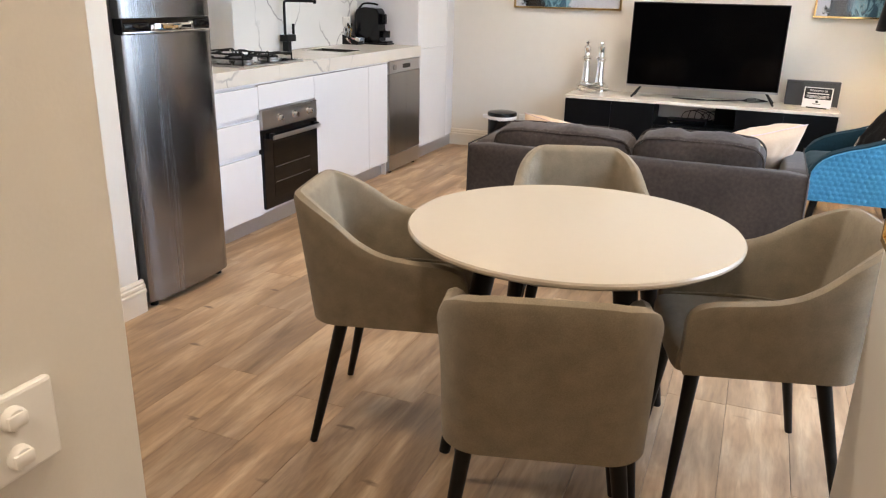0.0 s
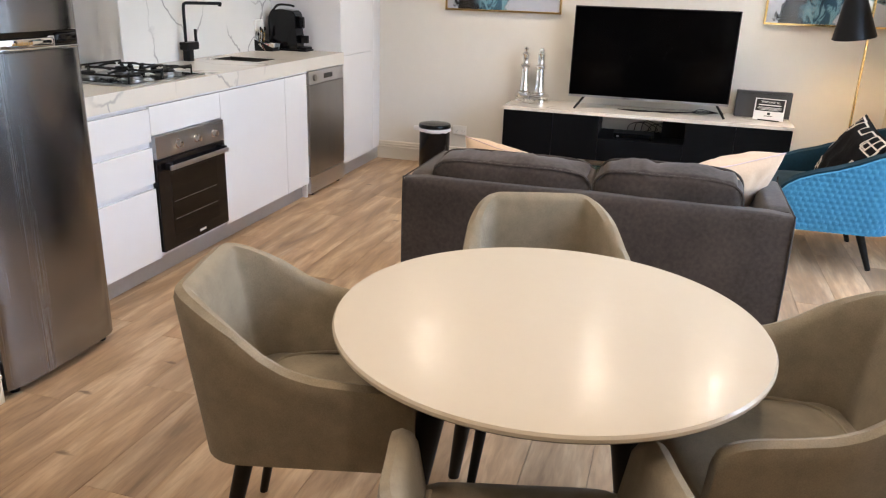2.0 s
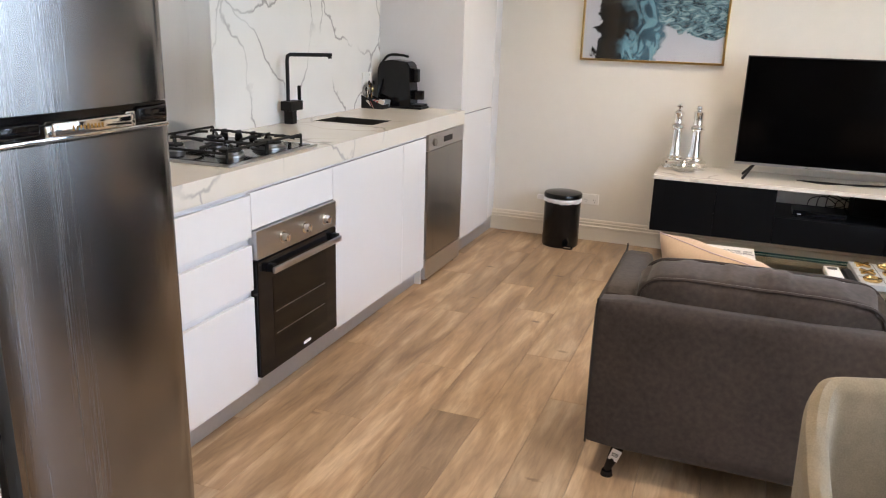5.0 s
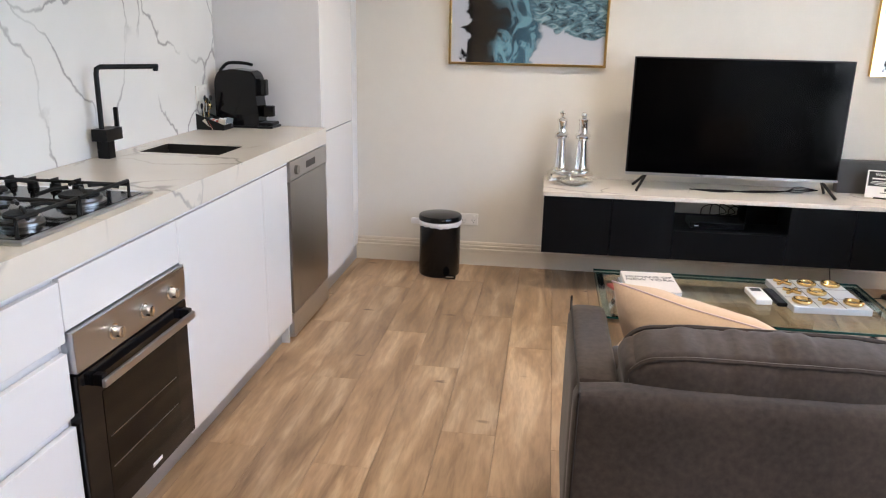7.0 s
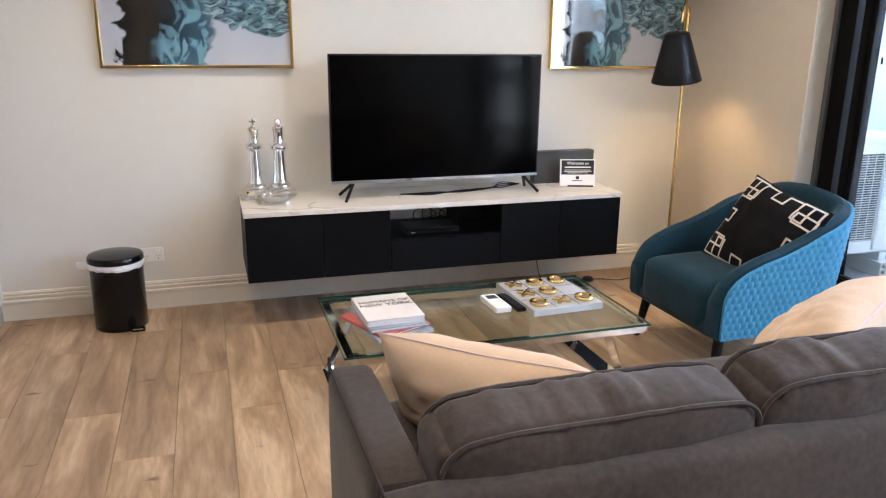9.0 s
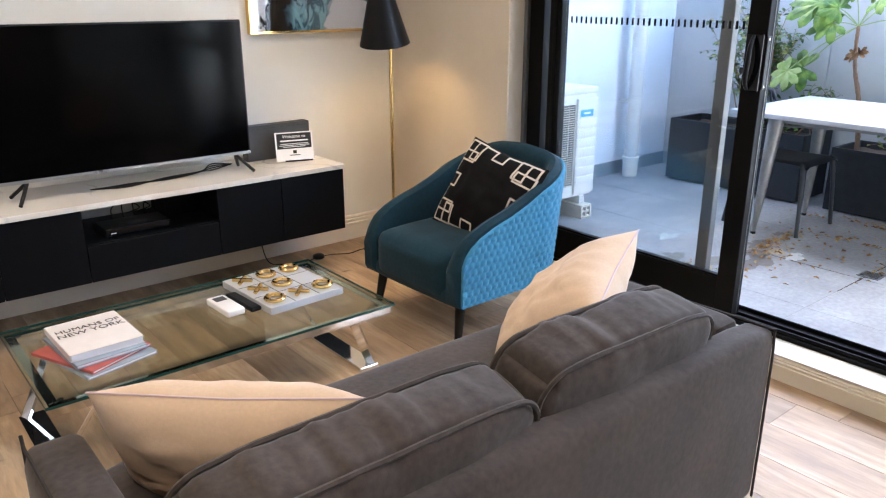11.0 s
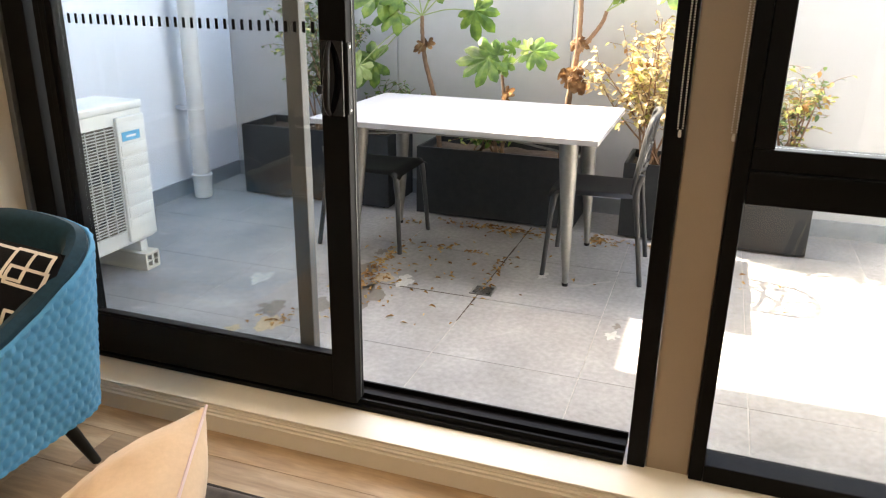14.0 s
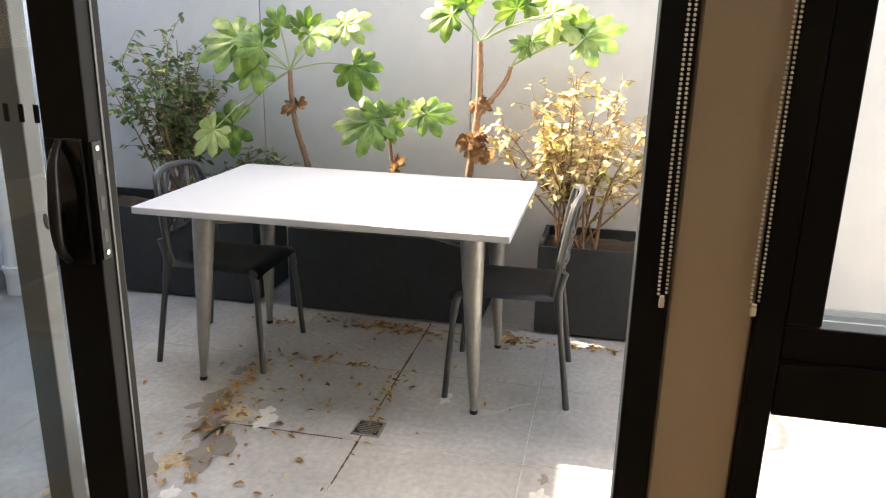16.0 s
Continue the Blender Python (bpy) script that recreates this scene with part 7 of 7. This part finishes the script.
planter(5.50, 6.58, 0.485, "charcoal rectangular planter with a green shrub")
planter(4.295, 5.305, 0.44, "charcoal rectangular planter with tall aralia stems")
planter(3.005, 4.025, 0.45, "charcoal rectangular planter with a drying shrub")


def lobed_leaf(bm, m, size, lobes=7, curl=0.25, rnd=random):
    """A hand-shaped leaf with deep pointed lobes folded along their ribs; its stalk joins at the origin and it spreads along +y."""
    def at(a, r, lift):
        return bm.verts.new(m @ Vector((math.sin(a) * r, math.cos(a) * r, lift * size - curl * r * r / size)))
    centre = bm.verts.new(m @ Vector((0, 0, 0)))
    span = radians(250)
    step = span / (lobes - 1)
    wave = rnd.uniform(0, 6.28)
    sinus = [at(-span / 2 + step * (k - 0.5), size * (0.50 if 0 < k < lobes else 0.24), -0.03) for k in range(lobes + 1)]
    for k in range(lobes):
        a = -span / 2 + step * k
        reach = size * (0.60 + 0.40 * math.cos(a * 0.62)) * rnd.uniform(0.9, 1.08)
        droop = 0.06 * math.sin(k * 2.1 + wave)
        rib = [at(a, reach * q, h + droop * q) for q, h in ((0.36, 0.012), (0.62, 0.015), (0.84, 0.0))]
        tip = at(a + 0.05 * math.sin(k * 3.3 + wave), reach, droop - 0.02)
        sides = []
        for sgn in (-1, 1):
            low = sinus[k] if sgn < 0 else sinus[k + 1]
            mid = at(a + sgn * step * 0.46, reach * 0.66, -0.01 + droop * 0.6)
            high = at(a + sgn * step * 0.30, reach * 0.85, -0.015 + droop * 0.8)
            sides.append((low, mid, high))
        for low, mid, high in sides:
            bm.faces.new((centre, rib[0], low))
            bm.faces.new((rib[0], rib[1], mid, low))
            bm.faces.new((rib[1], rib[2], high, mid))
            bm.faces.new((rib[2], tip, high))
    return bm


def aralia(base, stem_pts, leaves, seed, label, dead=1, radius=0.017, branch=None):
    """A leaning scarred stem with long stalks, each ending in one hand-shaped leaf.
    leaves: (x, y, z) of the stalk's end, (dy, dz) from there to the leaf's tip, pale or not, from the branch or not."""
    rnd = random.Random(seed)
    a = thing("aralia", base, label, "plant", "aralia plants")
    pts = curve_points(stem_pts, 8)
    rr = [radius * (1 - 0.35 * k / len(pts)) * (1 + 0.10 * math.sin(k * 2.3)) for k in range(len(pts))]
    done("stem", tube(bmesh.new(), pts, rr, 10), M_BARK, a, True)
    tips = [pts[-1]]
    if branch:
        bp = curve_points(branch, 6)
        done("branch", tube(bmesh.new(), bp, [radius * (0.72 - 0.25 * k / len(bp)) * (1 + 0.12 * math.sin(k * 2.9)) for k in range(len(bp))], 8), M_BARK, a, True)
        tips.append(bp[-1])
    stalks = bmesh.new()
    for place, (dy, dz), pale, arm_ in leaves:
        hub, tip = Vector(place), tips[arm_]
        ln = (hub - tip).length
        if ln > 0.03:
            tube(stalks, curve_points([tip, tip.lerp(hub, 0.5) + Vector((0, 0, 0.06 * ln)), hub], 5), 0.0036, 6)
        size = math.hypot(dy, dz)
        way = Vector((rnd.uniform(-0.45, 0.0) * size, dy, dz)).normalized()
        face = Vector((-0.75 + rnd.uniform(-0.2, 0.2), rnd.uniform(-0.35, 0.35), 0.65))
        face = (face - way * face.dot(way)).normalized()
        m = Matrix.Translation(hub) @ Matrix((way.cross(face), way, face)).transposed().to_4x4()
        done("leaf", lobed_leaf(bmesh.new(), m, 0.88 * size, rnd.choice((7, 7, 8)), rnd.uniform(0.10, 0.30), rnd), M_LEAFPALE if pale else M_LEAF, a)
    if stalks.verts:
        done("stalks", stalks, M_STALK, a, True)
    for k in range(dead):
        p = pts[int(len(pts) * rnd.uniform(0.50, 0.72))]
        for j in range(5):
            bm = lobed_leaf(bmesh.new(), Matrix.Translation(p + Vector((rnd.uniform(-0.02, 0.02), rnd.uniform(-0.03, 0.03), rnd.uniform(-0.02, 0.02)))) @ Euler((rnd.uniform(-1.9, -0.8), rnd.uniform(-1, 1), rnd.uniform(0, 6.28))).to_matrix().to_4x4(), 0.044 * rnd.uniform(0.7, 1.3), 5, 0.9, rnd)
            done("withered_leaf", bm, M_WITHER, a)
    return a


aralia((4.25, 5.21, 0.40), [(4.25, 5.21, 0.37), (4.25, 5.25, 0.70), (4.25, 5.315, 0.94), (4.25, 5.335, 1.10), (4.25, 5.338, 1.215)],
       [((4.20, 5.58, 1.36), (0.27, -0.03), 0, 0), ((4.16, 5.47, 1.235), (0.19, -0.05), 0, 0), ((4.24, 5.38, 1.43), (0.07, 0.10), 0, 0), ((4.18, 5.45, 1.33), (0.15, 0.10), 0, 0),
        ((4.22, 5.23, 1.41), (0.02, 0.13), 0, 0), ((4.15, 5.19, 1.39), (-0.18, 0.05), 0, 0), ((4.22, 5.06, 1.43), (-0.14, 0.04), 0, 0), ((4.20, 5.02, 1.45), (-0.16, 0.0), 1, 0),
        ((4.20, 4.985, 1.255), (-0.15, -0.11), 0, 0), ((4.26, 5.67, 0.925), (0.23, -0.07), 0, 0), ((4.10, 5.70, 0.915), (0.11, -0.14), 1, 0)], 3, "tall aralia with large lobed green leaves")
aralia((4.25, 4.80, 0.40), [(4.25, 4.80, 0.37), (4.25, 4.79, 0.62), (4.25, 4.80, 0.76), (4.25, 4.816, 0.885)],
       [((4.18, 4.885, 0.985), (0.23, -0.08), 0, 0), ((4.22, 4.84, 1.00), (0.12, 0.07), 0, 0), ((4.17, 4.80, 0.97), (-0.04, -0.10), 0, 0), ((4.24, 4.74, 1.05), (0.06, 0.05), 0, 0), ((4.20, 4.62, 1.035), (-0.17, -0.02), 0, 0), ((4.22, 4.65, 1.04), (0.03, 0.08), 1, 0)], 8, "small aralia with lobed green leaves", 1, 0.013)
aralia((4.25, 4.42, 0.40), [(4.25, 4.425, 0.37), (4.25, 4.405, 0.72), (4.25, 4.370, 1.04), (4.25, 4.365, 1.25), (4.25, 4.370, 1.38)],
       [((4.18, 4.495, 1.50), (0.17, 0.02), 0, 0), ((4.23, 4.45, 1.53), (0.02, 0.14), 0, 0), ((4.22, 4.20, 1.53), (0.06, 0.13), 0, 0), ((4.24, 4.165, 1.55), (-0.08, 0.10), 0, 0), ((4.16, 4.03, 1.51), (-0.10, 0.08), 0, 0),
        ((4.20, 4.02, 1.50), (-0.22, -0.02), 1, 0), ((4.15, 3.88, 1.41), (-0.20, 0.07), 0, 1), ((4.20, 3.90, 1.42), (0.02, 0.13), 0, 1), ((4.22, 4.12, 1.39), (-0.09, 0.02), 0, 1), ((4.20, 4.14, 1.37), (0.09, 0.04), 0, 1)], 15, "tall aralia with lobed leaves and withered ones below", 1, 0.021,
       [(4.25, 4.372, 1.03), (4.24, 4.32, 1.09), (4.23, 4.24, 1.20), (4.23, 4.216, 1.27)])
withered = thing("withered_leaf_cluster", (4.20, 4.42, 0.93), "large dry brown leaves caught on an aralia stem", "dead leaves")
rnd = random.Random(6)
for k in range(11):
    m = Matrix.Translation((4.20 + rnd.uniform(-0.05, 0.05), 4.37 + rnd.uniform(-0.14, 0.09), 0.92 + rnd.uniform(-0.09, 0.07))) @ Euler((rnd.uniform(-1.9, -0.8), rnd.uniform(-1, 1), rnd.uniform(0, 6.28))).to_matrix().to_4x4()
    done("withered_leaf", lobed_leaf(bmesh.new(), m, 0.062 * rnd.uniform(0.7, 1.2), 5, 0.8, rnd), M_WITHER, withered)


def small_leaf(bm, m, length, width, fold=0.25):
    """A pointed leaf of six faces, folded along its rib."""
    ys = (0.0, 0.35, 0.7, 1.0)
    ws = (0.08, 1.0, 0.75, 0.0)
    rib = [bm.verts.new(m @ Vector((0, length * y, -0.18 * length * y * y))) for y in ys]
    for side in (-1, 1):
        edge = [bm.verts.new(m @ Vector((side * width / 2 * w, length * y, fold * width * w / 2 - 0.18 * length * y * y))) for y, w in zip(ys[:-1], ws)]
        for k in range(2):
            bm.faces.new((rib[k], rib[k + 1], edge[k + 1], edge[k]))
        bm.faces.new((rib[2], rib[3], edge[2]))


def shrub(name, base, spread, height, stems, twigs, leaves, seed, materials, label, leaf=(0.05, 0.022)):
    """A shrub of many forking twigs, each set with small leaves."""
    rnd = random.Random(seed)
    s = thing(name, base, label, "shrub", "patio shrubs")
    base = Vector(base)
    wood = bmesh.new()
    crowns = [bmesh.new() for _ in materials]
    for i in range(stems):
        az = 2 * math.pi * (i + rnd.random()) / stems
        reach = rnd.uniform(0.25, 1.0)
        top = base + Vector((math.cos(az) * spread[0] * reach, math.sin(az) * spread[1] * reach, height * rnd.uniform(0.6, 1.0) * (1.08 - 0.25 * reach)))
        mid = base.lerp(top, 0.5) + Vector((rnd.uniform(-0.05, 0.05), rnd.uniform(-0.05, 0.05), 0.05))
        main = curve_points([base + Vector((rnd.uniform(-0.05, 0.05), rnd.uniform(-0.10, 0.10), 0)), mid, top], 8)
        tube(wood, main, [0.007 * (1 - 0.7 * k / len(main)) for k in range(len(main))], 5)
        for j in range(twigs):
            at = main[min(len(main) - 1, int(len(main) * rnd.uniform(0.3, 1.0)))]
            a2, e2 = rnd.uniform(0, 6.28), rnd.uniform(-0.2, 1.1)
            d = Vector((math.cos(a2) * math.cos(e2), math.sin(a2) * math.cos(e2), math.sin(e2)))
            ln = rnd.uniform(0.08, 0.20)
            twig = curve_points([at, at + d * ln * 0.5 + Vector((0, 0, 0.012)), at + d * ln], 4)
            tube(wood, twig, 0.0018, 4)
            for k in range(leaves):
                p = twig[min(len(twig) - 1, int(len(twig) * (k + 0.6) / leaves))]
                sz = rnd.uniform(0.6, 1.25)
                m = Matrix.Translation(p) @ Euler((rnd.uniform(-0.9, 0.7), rnd.uniform(-0.7, 0.7), rnd.uniform(0, 6.28))).to_matrix().to_4x4()
                small_leaf(crowns[rnd.choices(range(len(materials)), [w for _, w in materials])[0]], m, leaf[0] * sz, leaf[1] * sz)
    done("twigs", wood, M_BARK, s, True)
    for bm, (mt, _) in zip(crowns, materials):
        done("foliage", bm, mt, s, kind="stuff")
    return s


shrub("green_shrub", (4.27, 6.02, 0.43), (0.20, 0.36), 0.95, 17, 14, 7, 21, [(M_SHRUB, 6), (M_LEAF, 2), (M_YELLOWGREEN, 1)], "leafy green shrub in a planter", (0.046, 0.024))
shrub("dry_shrub", (4.22, 3.86, 0.40), (0.24, 0.50), 0.90, 20, 13, 7, 33, [(M_STRAW, 10), (M_YELLOWGREEN, 3), (M_DRY, 1)], "half-dried shrub with brown and yellow leaves", (0.046, 0.024))
shrub("sparse_shrub", (4.29, 3.22, 0.40), (0.22, 0.26), 0.62, 10, 9, 6, 41, [(M_SHRUB, 4), (M_YELLOWGREEN, 4), (M_DRY, 2)], "sparse yellowing shrub in a planter", (0.042, 0.022))
shrub("low_plant", (4.27, 5.56, 0.43), (0.12, 0.12), 0.34, 8, 6, 6, 55, [(M_SHRUB, 5), (M_LEAF, 3)], "low green plant between the planters", (0.05, 0.02))
shrub("low_plant", (4.22, 4.88, 0.40), (0.10, 0.26), 0.16, 9, 6, 6, 57, [(M_LEAF, 5), (M_YELLOWGREEN, 2)], "low green plant at a planter's rim", (0.055, 0.03))
shrub("low_plant", (4.16, 5.75, 0.43), (0.10, 0.20), 0.16, 8, 6, 6, 58, [(M_LEAF, 5), (M_SHRUB, 3)], "low green plant hanging over a planter's rim", (0.05, 0.026))

# fallen leaves, drifted along the joints and planters
rnd = random.Random(77)
bm = bmesh.new()
spots = [(3.92, 4.65, 0.06, 0.30, 60), (3.95, 4.12, 0.09, 0.10, 60), (3.95, 3.75, 0.05, 0.30, 40), (2.98, 5.08, 0.22, 0.10, 55), (3.35, 5.15, 0.20, 0.05, 25), (2.35, 5.25, 0.10, 0.12, 30), (3.4, 4.7, 0.5, 0.6, 45), (2.9, 4.9, 0.6, 0.7, 30), (3.98, 4.80, 0.05, 0.40, 90), (3.15, 5.15, 0.35, 0.03, 60), (3.2, 4.54, 0.4, 0.03, 30), (3.50, 4.9, 0.03, 0.3, 30), (3.9, 5.3, 0.05, 0.15, 18), (3.6, 3.2, 0.35, 0.3, 12), (2.55, 5.05, 0.12, 0.12, 18)]
for cx_, cy_, wx, wy, count in spots:
    for k in range(count):
        m = Matrix.Translation((cx_ + rnd.gauss(0, wx * 0.5), cy_ + rnd.gauss(0, wy * 0.5), 0.004 + rnd.random() * 0.006)) @ Euler((rnd.uniform(-0.25, 0.25), rnd.uniform(-0.4, 0.4), rnd.uniform(0, 6.28))).to_matrix().to_4x4()
        sz = rnd.uniform(0.45, 1.15)
        small_leaf(bm, m, 0.036 * sz, 0.017 * sz, 0.7)
for v in bm.verts:
    v.co.x = min(v.co.x, 4.06)
    v.co.z = max(v.co.z, 0.0012)
tagged(done("fallen_leaves", bm, M_DRY, kind="stuff"), "dry brown fallen leaves scattered on the paving", "leaves")

# dried mud and water marks on the paving
def stain(name, spots_, material, label, seed):
    rnd_ = random.Random(seed)
    sm = bmesh.new()
    for px, py, r in spots_:
        rim_ = []
        off = rnd_.uniform(0, 50)
        for k in range(28):
            a_ = 2 * math.pi * k / 28
            rr_ = r * (0.75 + 0.6 * noise.noise(Vector((math.cos(a_) * 1.6 + off, math.sin(a_) * 1.6, 0))) + 0.25 * noise.noise(Vector((math.cos(a_) * 6, math.sin(a_) * 6 + off, 0))))
            rim_.append(sm.verts.new((px + rr_ * math.cos(a_), py + 0.7 * rr_ * math.sin(a_), 0.0008 + 0.00006 * seed)))
        sm.faces.new(rim_)
    tagged(done(name, sm, material, kind="stuff"), label, "stain")


stain("mud_stain", [(2.30, 5.30, 0.10), (2.42, 5.16, 0.07), (2.62, 5.12, 0.08), (2.98, 5.06, 0.09), (2.2, 5.42, 0.05)], M_MUD, "dried tan mud marks on the paving", 5)
stain("water_mark", [(2.75, 5.62, 0.09), (3.02, 4.95, 0.05), (3.3, 4.3, 0.05)], M_PALEMARK, "pale lime water marks on the paving", 9)

stain("damp_mark", [(2.72, 5.03, 0.16), (2.86, 5.12, 0.13), (3.02, 5.20, 0.12), (2.55, 5.22, 0.12), (3.32, 5.22, 0.06), (2.82, 3.86, 0.035), (2.45, 5.38, 0.10)], M_DAMP, "dark damp patches on the paving by the door", 14)
stain("lime_ring", [(2.72, 3.87, 0.05), (2.95, 4.93, 0.07), (2.45, 5.02, 0.05)], M_PALEMARK, "pale lime rings on the paving", 21)
bm = bmesh.new()
rnd = random.Random(31)
for x0, x1, y0, y1 in ((3.06, 4.06, 4.540, 4.540), (2.62, 2.94, 4.540, 4.540), (2.90, 2.90, 4.60, 5.14)):
    n_ = 26
    edges = []
    for k in range(n_ + 1):
        f_ = k / n_
        w_ = 0.0035 + 0.003 * noise.noise(Vector((x0 * 9 + f_ * 17, y0, 2.0)))
        px, py = x0 + (x1 - x0) * f_, y0 + (y1 - y0) * f_
        across = Vector((0, w_, 0)) if x0 != x1 else Vector((w_, 0, 0))
        edges.append((bm.verts.new(Vector((px, py, 0.0016)) + across), bm.verts.new(Vector((px, py, 0.0016)) - across)))
    for a_, b_ in zip(edges, edges[1:]):
        bm.faces.new((a_[0], b_[0], b_[1], a_[1]))
tagged(done("joint_dirt", bm, M_SOIL, kind="stuff"), "dark soil packed into the paving joints", "dirt")

# ---- floor planks ----
PW, PL, GAP = 0.2, 1.2, 0.0013
plank_cache = {}


def plank_mesh(w, ln):
    key = (round(w, 3), round(ln, 3))
    if key not in plank_cache:
        bm = bx(bmesh.new(), (-w / 2, -ln / 2, -0.012), (w / 2, ln / 2, 0.0), 0.0006, 1)
        me = bpy.data.meshes.new("plank")
        bm.to_mesh(me)
        bm.free()
        me.materials.append(M_FLOOR)
        plank_cache[key] = me
    return plank_cache[key]


rnd = random.Random(4)
offsets = [rnd.uniform(0, PL) for _ in range(40)]
offsets[7] = 0.55
row = 0
x = -1.41 - 9 * PW
while x < 1.50:
    x1 = min(x + PW, 1.515)
    y = -2.2 - offsets[row]
    while y < FAR:
        y0, y1 = max(y, -2.2), min(y + PL, FAR)
        if y1 - y0 > 0.05:
            ob = new("plank", plank_mesh(x1 - x - GAP, round(y1 - y0 - GAP, 3)))
            ob.location = ((x + x1) / 2, (y0 + y1) / 2, 0)
            ob.parent = floor
        y += PL
    x += PW
    row += 1

# ---- patio tiles ----
tile_cache = {}
gx = [1.81, 2.30, 2.90, 3.50, 4.10, 4.53]
gy = [PY0, -0.30, 0.30, 0.905, 1.51, 2.12, 2.725, 3.33, 3.94, 4.54, 5.15, 5.755, 6.36, 6.93]
for a, b in zip(gx, gx[1:]):
    for c, d in zip(gy, gy[1:]):
        key = (round(b - a, 3), round(d - c, 3))
        if key not in tile_cache:
            bm = bx(bmesh.new(), (-(b - a) / 2 + 0.002, -(d - c) / 2 + 0.002, -0.012), ((b - a) / 2 - 0.002, (d - c) / 2 - 0.002, 0.0), 0.0015, 1)
            me = bpy.data.meshes.new("tile")
            bm.to_mesh(me)
            bm.free()
            me.materials.append(M_PATIO)
            tile_cache[key] = me
        ob = new("tile", tile_cache[key])
        ob.location = ((a + b) / 2, (c + d) / 2, 0)
        ob.parent = patio
